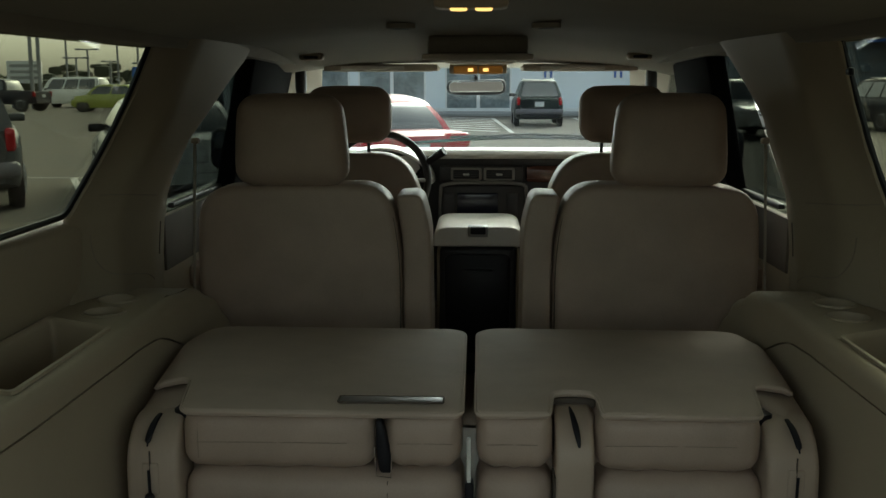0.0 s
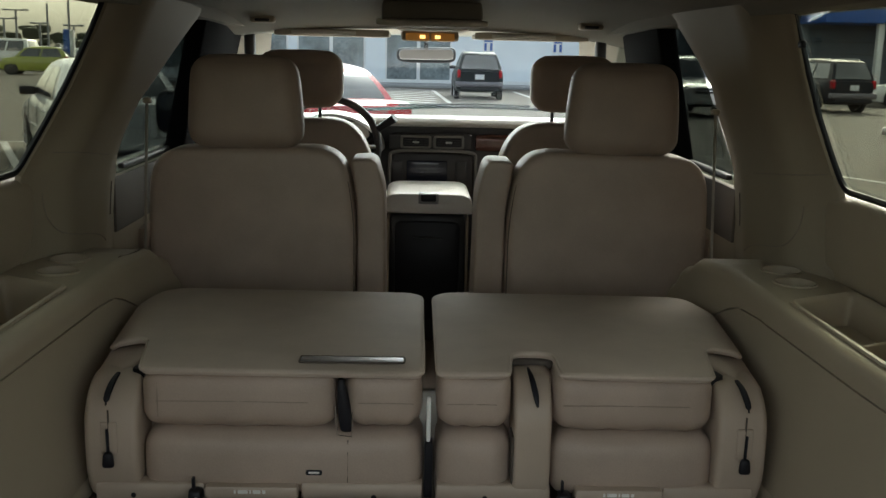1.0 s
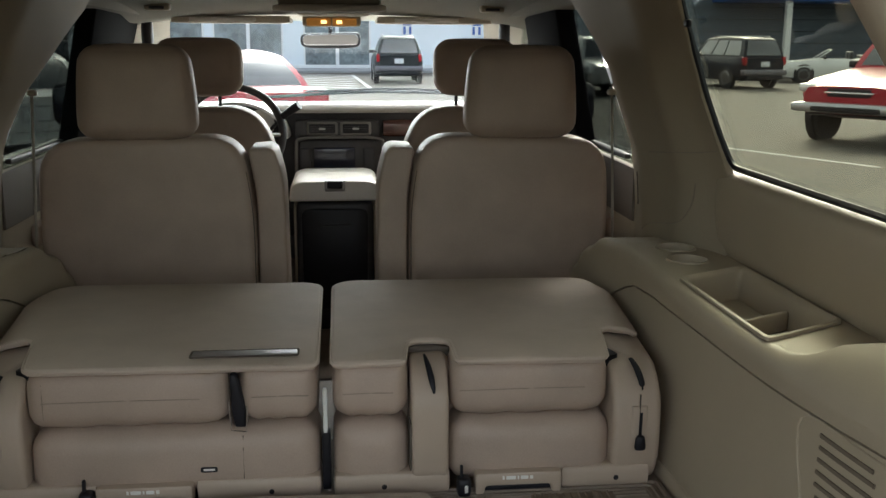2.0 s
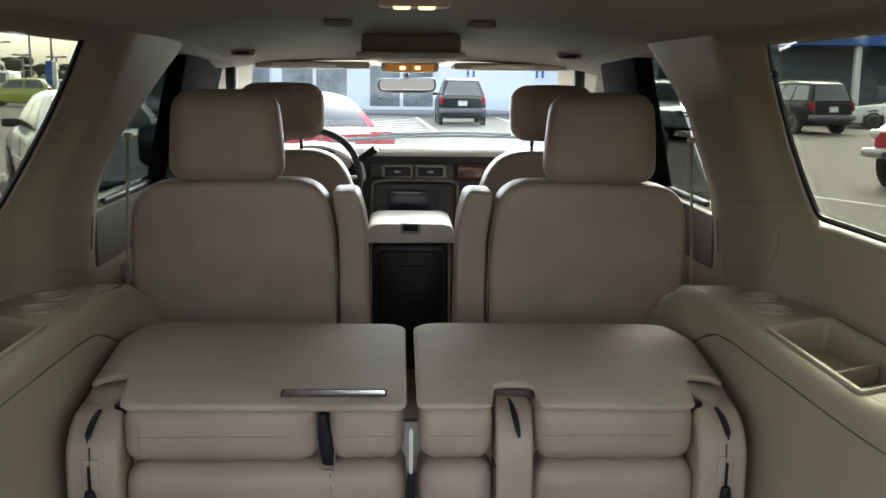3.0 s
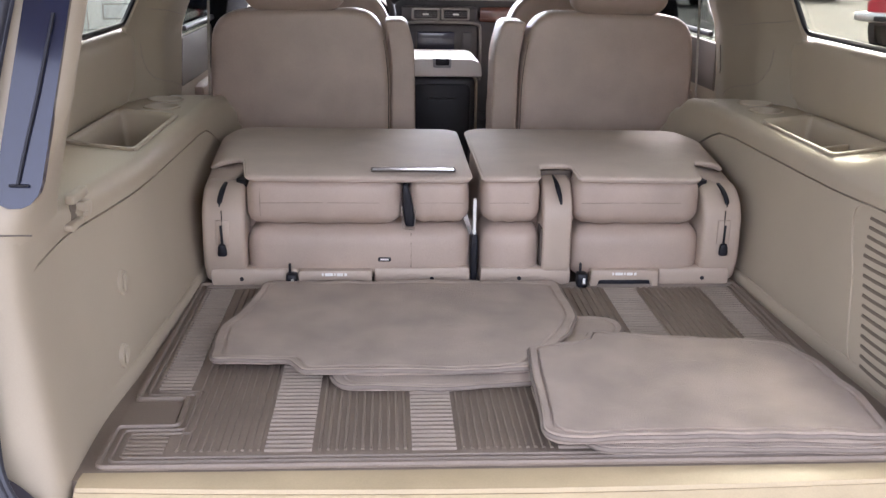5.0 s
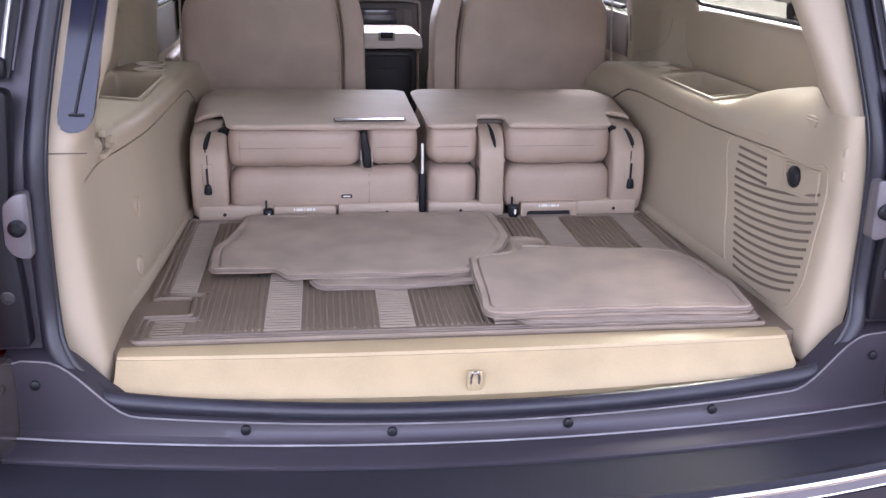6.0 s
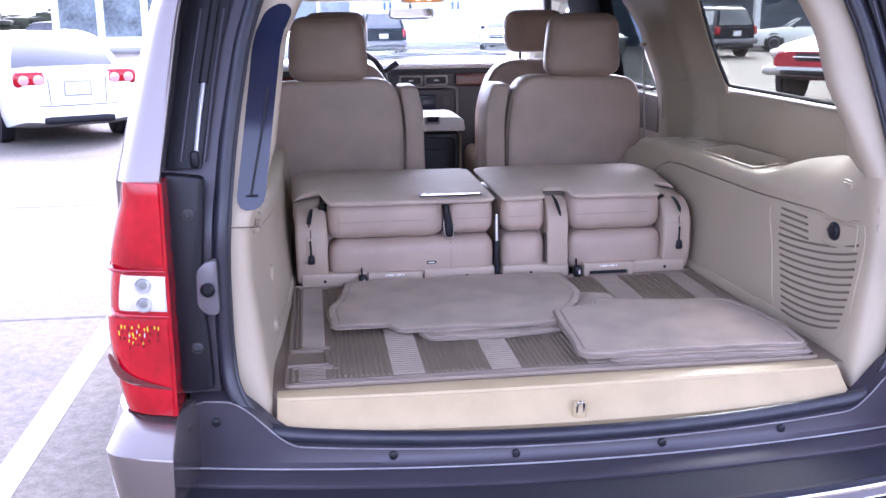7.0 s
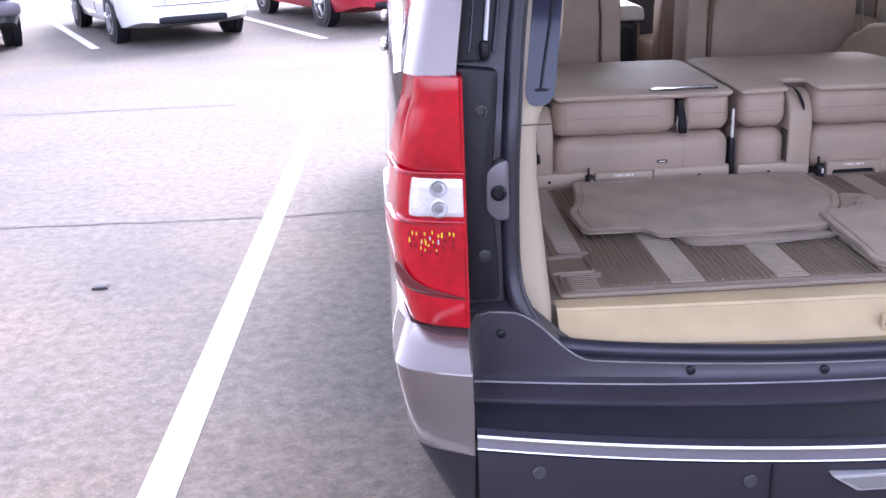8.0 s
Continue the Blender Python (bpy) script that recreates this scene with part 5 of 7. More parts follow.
BANDS = [(-0.606, -0.546, "c"), (-0.528, -0.402, "l"), (-0.393, -0.320, "c"), (-0.308, -0.174, "l"), (-0.164, -0.094, "c"), (-0.083, 0.056, "l"), (0.066, 0.138, "c"), (0.148, 0.285, "l"),
         (0.295, 0.368, "c"), (0.378, 0.512, "l"), (0.522, 0.584, "c")]
for x0, x1, kind in BANDS:
    y0 = 0.163
    if kind == "l":
        k = int((x1 - x0) / 0.0125)
        for i in range(k + 1):
            x = lerp(x0, x1, i / k)
            ridge(ribs_long, x, y0, x, 0.925)
    else:
        y = y0 if x0 > -0.55 else 0.392
        while y < 0.925:
            ridge(ribs_cross, x0, y, x1, y, 0.0034, 0.004)
            y += 0.0145
tagged(part("long_ribs", ribs_long, M_RUBBER, rm), kind="stuff")
tagged(part("cross_ribs", ribs_cross, M_RIB, rm, "lighter worn cross ribs"), kind="stuff")
for k in range(7):
    part("corner_rib", rbox((-0.578, 0.160 + 0.0125 * k, MZ + 0.0015), (0.062, 0.0055, 0.004), 0.001, 2), M_RUBBER, rm)


def carpet(name, pts, radii, z0, z1, label, waves=0.004, edge=True):
    """A loose carpet mat with a stitched, slightly wavy edge."""
    poly = rpoly(pts, radii, 6)
    cx, cy = sum(p[0] for p in pts) / len(pts), sum(p[1] for p in pts) / len(pts)
    t = thing(name, (cx, cy, z0), label, "floor mat", "loose carpet mats")
    bm = bmesh.new()
    dense = []
    for i, p in enumerate(poly):
        q = poly[(i + 1) % len(poly)]
        d = (Vector(q) - Vector(p)).length
        k = max(1, int(d / 0.02))
        dense += [Vector(p).lerp(Vector(q), j / k) for j in range(k)]
    for p in dense:
        p += Vector((noise.noise((p.x * 13, p.y * 13, 5)), noise.noise((p.x * 13, p.y * 13, 9)))) * 0.006
    c = Vector((cx, cy))

    def hz(p, base):
        return base + waves * noise.noise((p[0] * 7, p[1] * 7, base * 10)) + waves * 0.6 * noise.noise((p[0] * 19, p[1] * 19, 3.0))

    rings = []
    for f, dz in ((1.0, 0.0), (1.0, 0.6), (0.992, 1.0), (0.965, 1.02), (0.952, 0.98), (0.945, 0.72), (0.936, 0.72), (0.928, 0.98), (0.91, 1.0)):
        rings.append([((c + (p - c) * f).x, (c + (p - c) * f).y, hz(c + (p - c) * f, lerp(z0, z1, dz)) if dz else z0) for p in dense])
    loft(rings, True, False, bm)
    for f in (0.8, 0.6, 0.4, 0.2):
        rings.append([((c + (p - c) * f).x, (c + (p - c) * f).y, hz(c + (p - c) * f, lerp(z0, z1, 1.0))) for p in dense])
    loft(rings[8:], True, "end", bm)
    part("carpet_face", bm, M_CARPET, t)
    if edge:
        # the binding's darker tone also stands in for the shadow gap below it
        part("edge_binding", tube([(p.x, p.y, hz(p, lerp(z0, z1, 0.55))) for p in dense], 0.0042, 6, True), M_CARPET_EDGE, t, "stitched edge binding, darkened for the shadow gap")
    return t


carpet("carpet_mat", [(-0.314, 0.432), (-0.282, 0.369), (-0.08, 0.367), (0.07, 0.388), (0.205, 0.50), (0.281, 0.645), (0.270, 0.702), (0.10, 0.70), (-0.20, 0.62)],
       [0.03, 0.03, 0.02, 0.03, 0.04, 0.025, 0.03, 0.05, 0.05], MZ + 0.004, MZ + 0.014, "grey-beige carpet mat lying beneath another", 0.003)
carpet("carpet_mat", [(-0.527, 0.462), (-0.382, 0.464), (-0.356, 0.410), (-0.137, 0.409), (0.060, 0.415), (0.150, 0.580), (0.187, 0.665), (0.187, 0.770), (0.184, 0.905), (-0.472, 0.907), (-0.484, 0.845), (-0.498, 0.712), (-0.534, 0.630)],
       [0.025, 0.012, 0.012, 0.02, 0.03, 0.03, 0.025, 0.03, 0.03, 0.02, 0.04, 0.035, 0.03], MZ + 0.016, MZ + 0.028, "grey-beige shaped carpet mat on the rubber mat")
carpet("carpet_mat", [(0.104, 0.172), (0.136, 0.131), (0.345, 0.127), (0.606, 0.121), (0.612, 0.24), (0.596, 0.42), (0.56, 0.48), (0.14, 0.45)],
       [0.03, 0.02, 0.02, 0.02, 0.03, 0.04, 0.04, 0.05], MZ + 0.004, MZ + 0.016, "grey-beige carpet mat lying beneath another", 0.003)
carpet("carpet_mat", [(0.040, 0.166), (0.062, 0.140), (0.345, 0.141), (0.596, 0.130), (0.606, 0.31), (0.592, 0.41), (0.556, 0.515), (0.38, 0.548), (0.218, 0.572), (0.192, 0.583), (0.178, 0.540), (0.062, 0.500)],
       [0.02, 0.02, 0.02, 0.02, 0.03, 0.03, 0.03, 0.05, 0.02, 0.012, 0.012, 0.02], MZ + 0.018, MZ + 0.034, "worn grey-beige carpet mat on top of another", 0.005)

# air grille and power outlet in the right side panel
gr = thing("air_grille", (0.70, 0.36, FLOOR), "beige slotted air grille moulded into the cargo side panel", "air grille")
for k in range(16):
    u = k / 15
    za = lerp(1.130, 0.868, u)
    ya = 0.472 - 0.066 * max(0.0, (u - 0.25) / 0.75)
    if k < 4:
        yb, zb = lerp(0.362, 0.345, k / 3), za - 0.002
    else:
        v = (k - 4) / 11
        yb, zb = 0.112 + 0.030 * v ** 3, lerp(1.108, 0.900, v)
    n, pts = 16, []
    for i in range(n + 1):
        w = i / n
        y = lerp(ya, yb, w)
        zz = lerp(za, zb, w) - (0.020 * 4 * w * (1 - w) * 0.75 if k > 3 else 0.003 * w)
        pts.append((wall_x(y, zz) - 0.0016, y, zz))
    # each slot is a raised tube coloured as the shadow of an opening
    part("slot", tube(pts, 0.0034, 6, flat=(0.55, 1)), M_SLOT_SHADE, gr, "air slot with painted shade")
frame_pts = [(0.520, 1.139), (0.490, 1.00), (0.455, 0.875), (0.400, 0.852), (0.240, 0.846), (0.150, 0.864), (0.102, 0.920), (0.093, 1.00), (0.092, 1.158), (0.20, 1.147), (0.34, 1.141)]
fine = [(p.y, p.z) for p in smooth_path([(0, y, z) for y, z in frame_pts], 6, True)]
part("frame_line", tube([(wall_x(y, z) - 0.0010, y, z) for y, z in fine], 0.0019, 6, True), M_TRIM, gr)
pl = thing("power_outlet", (0.71, 0.26, 1.11), "black round power outlet cap in a beige plate", "power outlet")
bm = bmesh.new()
for x_, y_, w_, h_ in ((0.0, 0.205, 0.165, 0.058),):
    loft([[(wall_x(y, z) - d, y, z) for y, z in rpoly([(y_ + w_ / 2 + o, 1.106 - h_ / 2 - o), (y_ - w_ / 2 - o, 1.122 - h_ / 2 - o), (y_ - w_ / 2 - o, 1.122 + h_ / 2 + o), (y_ + w_ / 2 + o, 1.106 + h_ / 2 + o)], 0.008, 3)] for o, d in ((0.003, 0.0002), (0.002, 0.004), (-0.002, 0.004), (-0.004, 0.002))], True, "end", bm)
part("plate", bm, M_TRIM, pl)
xo = wall_x(0.226, 1.118)
part("cap", disc_ring((xo - 0.005, 0.226, 1.118), "x", [(0.022, 0.008), (0.023, -0.006), (0.020, -0.010), (0.013, -0.012), (0.001, -0.012)], 24), M_BLACK, pl, "black cap")
part("cap_tab", rbox((xo - 0.009, 0.250, 1.116), (0.006, 0.016, 0.010), 0.003), M_BLACK, pl)
hk = thing("cargo_hook", (0.712, 0.21, 1.22), "small beige hook slot on the hatch pillar trim", "hook", "cargo hooks")
part("slot", rbox((0.7165, 0.205, 1.243), (0.016, 0.058, 0.005), 0.002), M_TRIM, hk)
part("hook", prism(rpoly([(0.182, 1.240), (0.226, 1.240), (0.200, 1.226), (0.186, 1.226)], 0.003, 2), "x", 0.703, 0.722, 0.002), M_TRIM, hk)
for z in (1.205, 1.160):
    cl = thing("trim_clip", (0.712, 0.058, z), "small round beige clip pressed into the hatch pillar trim", "trim clip", "trim clips")
    part("head", rbox((0.708, 0.0525, z), (0.020, 0.010, 0.020), 0.004, 5), M_TRIM, cl)
lk = thing("cargo_hook", (-0.696, 0.33, 1.165), "small beige hook in a raised frame on the cargo side panel", "hook", "cargo hooks")
part("upper_bar", rbox((-0.693, 0.325, 1.207), (0.016, 0.075, 0.016), 0.004), M_TRIM, lk)
part("lower_bar", rbox((-0.693, 0.300, 1.166), (0.016, 0.060, 0.012), 0.004), M_TRIM, lk)
part("recess_shade", rbox((-0.6965, 0.312, 1.186), (0.004, 0.026, 0.030), 0.0015), M_SLOT_SHADE, lk, "recess with painted shade")
part("hook", prism(rpoly([(0.326, 1.196), (0.366, 1.190), (0.366, 1.170), (0.345, 1.164), (0.345, 1.176), (0.326, 1.180)], 0.004, 3), "x", -0.700, -0.682, 0.003), M_TRIM, lk)
for y, z in ((0.465, 1.013), (0.415, 0.894)):
    tb = thing("tie_down", (-wall_x(y, z), y, z), "small moulded tie-down dimple in the side panel", "tie-down", "tie-down dimples")
    part("dimple", disc_ring((-wall_x(y, z), y, z), "x", [(0.023, -0.003), (0.022, 0.004), (0.018, 0.0055), (0.014, 0.003), (0.010, 0.0012), (0.001, 0.001)], 24), M_TRIM, tb)
    part("bar", rbox((-wall_x(y, z) + 0.004, y, z), (0.006, 0.008, 0.034), 0.003), M_TRIM, tb)

# ---------------------------------------------------------------- vehicle body around the hatch
body = thing("suv_body", (0, 2.0, 0), "taupe-grey metallic full-size sport utility body with its rear hatch open", "car")


def jamb_top(x):
    a = abs(x)
    if a < 0.60:
        return 0.757 + 0.011 * (a / 0.60) ** 2
    t = min(1.0, (a - 0.60) / 0.16)
    return 0.768 + 0.100 * (1 - math.cos(t * math.pi)) / 2


def rear_bow(x):
    return 0.090 * (1 - min(1, abs(x) / 0.84) ** 2)


# lower jamb panel under the seal
LEDGE = 0.724
rows = []
for i in range(85):
    x = lerp(-0.832, 0.832, i / 84)
    t, y = jamb_top(x), -0.002 - rear_bow(x)
    rows.append([(x, y + 0.055, t + 0.012), (x, y + 0.02, t + 0.004), (x, y + 0.002, t - 0.004), (x, y, lerp(LEDGE, t, 0.6)), (x, y - 0.004, LEDGE + 0.010), (x, y - 0.014, LEDGE + 0.003), (x, y - 0.022, LEDGE)])
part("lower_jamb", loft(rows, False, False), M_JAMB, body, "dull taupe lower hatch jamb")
# thin pale tubes draw the highlights on the jamb's edges
part("jamb_highlight", tube([(x, -0.021 - rear_bow(x), LEDGE + 0.0018) for x in [lerp(-0.818, 0.818, i / 40) for i in range(41)]], 0.0023, 6), M_EDGE_GLINT, body, "edge highlight painted dull grey")
rim = [(x, -0.003 - rear_bow(x), jamb_top(x) - 0.001) for x in [lerp(-0.80, 0.80, i / 96) for i in range(97)]]
rim = [(-0.818, -0.024, 0.728), (-0.822, -0.008, 0.80), (-0.820, -0.004, 0.858)] + rim + [(0.820, -0.004, 0.858), (0.822, -0.008, 0.80), (0.818, -0.024, 0.728)]
part("jamb_highlight", tube(rim, 0.0019, 6), M_EDGE_GLINT, body, "edge highlight painted dull grey")
for x, z in ((-0.778, 0.822), (-0.415, 0.747), (-0.158, 0.742), (0.161, 0.744), (0.440, 0.748), (0.775, 0.822)):
    part("bolt", disc_ring((x, -0.004 - rear_bow(x), z), "y", [(0.009, 0.004), (0.009, -0.003), (0.006, -0.005), (0.001, -0.005)], 14), M_BLACK, body, "dark plug")

# weather seal round the opening
half = [(0.752, 0.95), (0.752, 1.12), (0.745, 1.24), (0.731, 1.374), (0.710, 1.505), (0.685, 1.62), (0.635, 1.735), (0.54, 1.79), (0.27, 1.805)]
foot = [(0.738, 0.872), (0.695, 0.810), (0.62, 0.784), (0.30, 0.771)]
loop = [(-x, z) for x, z in half] + [(0, 1.81)] + half[::-1] + foot + [(0, 0.768)] + [(-x, z) for x, z in foot[::-1]]
path = smooth_path([(x, 0.022 - rear_bow(x) * (1 if z < 0.9 else 0) + rake(z), z) for x, z in loop], 6, True)
part("hatch_seal", tube(path, 0.0165, 10, True), M_SEAL, body, "black rubber hatch seal")
path2 = [Vector((p.x * 0.983, p.y + 0.003, 1.25 + (p.z - 1.25) * 0.983)) for p in path]
part("inner_lip", tube(path2, 0.007, 8, True), M_SEAL, body)

for s in (1, -1):
    # painted jamb strip, dark pocket, bracket with striker
    inner = [(0.885, 0.765), (1.13, 0.768), (1.25, 0.760), (1.40, 0.742), (1.56, 0.712), (1.72, 0.665), (1.80, 0.62), (1.86, 0.60)]
    outer = [(0.875, 0.870), (1.32, 0.870), (1.50, 0.846), (1.70, 0.805), (1.86, 0.75)]
    rows = []
    for k in range(34):
        z = lerp(0.878, 1.86, k / 33)
        xi, xo, y = straight(inner, max(z, 0.885)), straight(outer, z), 0.018 + rake(z)
        rows.append([(s * xo, y + 0.004, z), (s * (xo - 0.004), y, z), (s * (xi + 0.004), y, z), (s * xi, y + 0.004, z), (s * xi, y + 0.08, z), (s * xo, y + 0.08, z)])
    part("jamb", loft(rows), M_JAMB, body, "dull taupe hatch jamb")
    near_in = 0.020 if s > 0 else 0.0
    pk = rpoly([(0.852, 0.888), (0.778, 0.890), (0.781, 1.00), (0.786, 1.06), (0.786, 1.16), (0.780, 1.22), (0.772, 1.335), (0.852, 1.345)], 0.012, 3)
    pocket = part("lamp_pocket", prism([(s * (x - near_in), z) for x, z in pk], "y", -0.010, 0.03, 0.008), M_BLACK, body, "black plastic lamp pocket")
    for x, z in ((0.806, 1.262), (0.806, 0.985)):
        part("plug", disc_ring((s * (x - near_in), -0.012, z), "y", [(0.012, 0.006), (0.012, -0.003), (0.008, -0.004), (0.007, 0.0), (0.001, 0.0)], 16), M_DARK, pocket)
    br = rpoly([(0.757, 1.052), (0.757, 1.168), (0.776, 1.166), (0.799, 1.148), (0.801, 1.074), (0.784, 1.054)], 0.012, 4)
    bracket = part("hinge_bracket", prism([(s * (x - near_in), z) for x, z in br], "y", -0.014, 0.02, 0.006), M_BRACKET, body, "grey steel bracket")
    part("bumper_stop", disc_ring((s * (0.777 - near_in), -0.016, 1.108), "y", [(0.014, 0.008), (0.015, -0.004), (0.010, -0.008), (0.009, -0.002), (0.001, -0.002)], 18), M_BLACK, bracket, "black rubber stop")
    # upper jamb groove and gas strut
    low = [(1.345, 0.782), (1.43, 0.766), (1.58, 0.737), (1.74, 0.694), (1.80, 0.675)]
    high = [(1.345, 0.852), (1.45, 0.840), (1.60, 0.815), (1.74, 0.780), (1.80, 0.76)]
    rows = []
    for k in range(16):
        z = lerp(1.347, 1.80, k / 15)
        xi, xo, y = straight(low, z), straight(high, z), 0.004 + rake(z)
        rows.append([(s * (xo - near_in), y, z), (s * (xo - near_in - 0.006), y - 0.003, z), (s * (xi - near_in + 0.006), y - 0.003, z), (s * (xi - near_in), y, z), (s * (xi - near_in), y + 0.026, z), (s * (xo - near_in), y + 0.026, z)])
    part("strut_channel", loft(rows), M_BLACK, body, "black drain channel")
    strut = part("gas_strut", tube([(s * (x - near_in), -0.004 + rake(z), z) for x, z in ((0.790, 1.375), (0.782, 1.44), (0.770, 1.52))], 0.005, 8), M_STEEL, body, "gas strut with a bright steel rod")
    part("cylinder", tube([(s * (x - near_in), -0.004 + rake(z), z) for x, z in ((0.7715, 1.512), (0.745, 1.66), (0.73, 1.75))], 0.0095, 10), M_BLACK, strut, "black strut cylinder")
    part("ball_joint", rbox((s * (0.792 - near_in), 0.045, 1.365), (0.018, 0.022, 0.034), 0.007), M_BLACK, strut)
    for dx, w in ((0.026, 0.0035), (-0.020, 0.003)):
        part("channel_lip", tube([(s * (x - near_in + dx), 0.001 + rake(z), z) for x, z in ((0.794, 1.36), (0.782, 1.44), (0.770, 1.52), (0.745, 1.66))], w, 6), M_JAMB, strut)
    # outer rear pillar, painted
    rows = []
    for k in range(13):
        z = lerp(1.335, 1.88, k / 12)
        d = 0.14 * (z - 1.335) + 0.25 * max(0, z - 1.62) ** 1.5
        e = d + 0.014 + 0.085 * (z - 1.335)
        plan = rpoly([(0.850 - d, -0.052), (0.93 - e, -0.046), (0.962 - e, 0.02), (0.962 - e, 0.42), (0.87 - d, 0.42), (0.850 - d, 0.03)], [0.01, 0.04, 0.05, 0.01, 0.01, 0.01], 6)
        rows.append([(s * x, y + 0.34 * (z - 1.335), z) for x, y in plan])
    part("rear_pillar", loft(rows), M_PAINT, body, "glossy taupe-grey outer pillar")

    # tail lamp in three stacked chambers
    def lamp_edge(z):
        u = (z - 0.866) / 0.469
        return 0.952 + 0.030 * math.sin(math.pi * min(1.0, 1.1 * max(0.0, u))) - 0.024 * u * u, -0.092 + 0.012 * u

    def lens_y(x, z):
        return lamp_edge(z)[1] - 0.0085 + 0.25 * (x - 0.846) + 4.0 * max(0.0, x - 0.90) ** 2

    def lamp_ring(z):
        xo, yo = lamp_edge(z)
        plan = rpoly([(0.842, yo - 0.004), (xo - 0.012, yo + 0.030), (xo + 0.010, 0.10), (xo - 0.03, 0.12), (0.842, 0.05)], [0.008, 0.085, 0.02, 0.01, 0.005], 8)
        return [(s * x, y, z) for x, y in plan]

    lamp = part("tail_lamp", loft([lamp_ring(lerp(0.872, 1.337, k / 24)) for k in range(25)]), M_LENS_RED, body, "red tail lamp cluster")

    def chamber(z0, z1, grow, x0, x1, mat, name, label):
        rows = []
        for k in range(9):
            z = lerp(z0, z1, k / 8)
            g = grow * (1 if 0 < k < 8 else 0.2)
            xo, yo = lamp_edge(z)
            xa, xb = 0.842 + x0, xo - x1
            plan = rpoly([(xa, yo - 0.004 - g + 0.25 * x0), (xb - 0.006, yo + 0.028 - g - 0.22 * x1), (xb + 0.012 + g * (x1 < 0.01), 0.09), (xa, 0.0)], [0.004, 0.085 if x1 < 0.01 else 0.02, 0.01, 0.004], 8)
            rows.append([(s * x, y, z) for x, y in plan])
        return part(name, loft(rows), mat, lamp, label)

    chamber(1.176, 1.336, 0.004, 0.007, 0.0, M_LENS_RED, "upper_lens", "bright red upper lens")
    cl = chamber(1.087, 1.157, 0.005, 0.006, 0.026, M_LENS_CLEAR, "reverse_lens", "clear reversing lamp")
    for z in (1.142, 1.104):
        part("bulb", disc_ring((s * 0.892, lens_y(0.892, z) - 0.001, z), "y", [(0.016, 0.006), (0.017, -0.002), (0.014, -0.003), (0.010, 0.001), (0.001, 0.001)], 18), M_SILVER, cl)
        part("bulb_tip", disc_ring((s * 0.892, lens_y(0.892, z) - 0.001, z), "y", [(0.008, 0.002), (0.008, -0.002), (0.004, -0.003), (0.001, -0.003)], 14), M_GREYTRIM, cl, "grey bulb centre")
    chamber(0.875, 1.070, 0.004, 0.007, 0.0, M_LENS_RED, "lower_lens", "bright red lower lens")
    # curved edge of the round reflector behind the lower lens, and the bulb in it
    arc = smooth_path([(0.975, 0.992), (0.962, 0.968), (0.946, 0.953), (0.910, 0.941), (0.850, 0.931)], 5)
    arc = [(s * p.x, lens_y(p.x, p.y), p.y) for p in [Vector((a[0], a[1], 0)) for a in arc]]
    n_ = len(arc)
    part("reflector_edge", tube(arc, [0.013 * math.sin(math.pi * (0.10 + 0.86 * (i / (n_ - 1)) ** 0.75)) for i in range(n_)], 8, flat=(0.16, 1)), M_LENS_DARK, lamp, "dark curved reflector edge")
    # amber, pale and dark facet colours paint the turn signal's glints
    chips = random.Random(7)
    for k in range(60):
        row, col = divmod(k, 12)
        fx, fz = 0.866 + 0.0072 * col + 0.005 * chips.random(), 1.060 - 0.0090 * row - 0.008 * chips.random() - 0.004 * abs(col - 5) / 5
        if row > 2 and (col < 3 or col > 8) or chips.random() < 0.22:
            continue
        hot = 2 < col < 9 and row < 4
        tint = M_LENS_CLEAR if hot and chips.random() < 0.10 else M_LENS_GLINT if chips.random() < (0.48 if hot else 0.12) else M_LENS_DARK
        part("facet", rbox((s * fx, lens_y(fx, fz) - 0.0006, fz), (0.0028, 0.003, 0.0045 + 0.006 * chips.random()), 0.001, 2), tint, lamp, "facet of the painted reflector glitter")
    for z in (1.168, 1.078):
        pts = [(s * x, y, z) for x, y in ((0.845, -0.094), (0.90, -0.080), (0.940, -0.064), (0.961, -0.035), (0.971, 0.02), (0.979, 0.09))]
        part("lens_ridge", tube(smooth_path(pts, 4), [0.0025 + 0.003 * i / (4 * 5) for i in range(4 * 5 + 1)], 6), M_LENS_RED, lamp)

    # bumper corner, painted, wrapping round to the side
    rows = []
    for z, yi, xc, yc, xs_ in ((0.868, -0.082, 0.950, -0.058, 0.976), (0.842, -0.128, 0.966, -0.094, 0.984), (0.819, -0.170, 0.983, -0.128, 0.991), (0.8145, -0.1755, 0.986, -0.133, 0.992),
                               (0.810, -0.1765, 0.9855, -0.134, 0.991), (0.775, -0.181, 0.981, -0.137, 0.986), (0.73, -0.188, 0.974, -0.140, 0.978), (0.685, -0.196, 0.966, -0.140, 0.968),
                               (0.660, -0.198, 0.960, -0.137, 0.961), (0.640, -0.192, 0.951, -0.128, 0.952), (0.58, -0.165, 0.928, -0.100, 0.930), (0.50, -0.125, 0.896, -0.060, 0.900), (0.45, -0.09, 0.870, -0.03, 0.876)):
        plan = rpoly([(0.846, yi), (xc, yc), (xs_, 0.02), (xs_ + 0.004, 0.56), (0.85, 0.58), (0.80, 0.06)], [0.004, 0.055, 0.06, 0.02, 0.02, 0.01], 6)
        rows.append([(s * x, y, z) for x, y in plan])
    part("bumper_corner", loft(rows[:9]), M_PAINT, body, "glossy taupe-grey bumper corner")
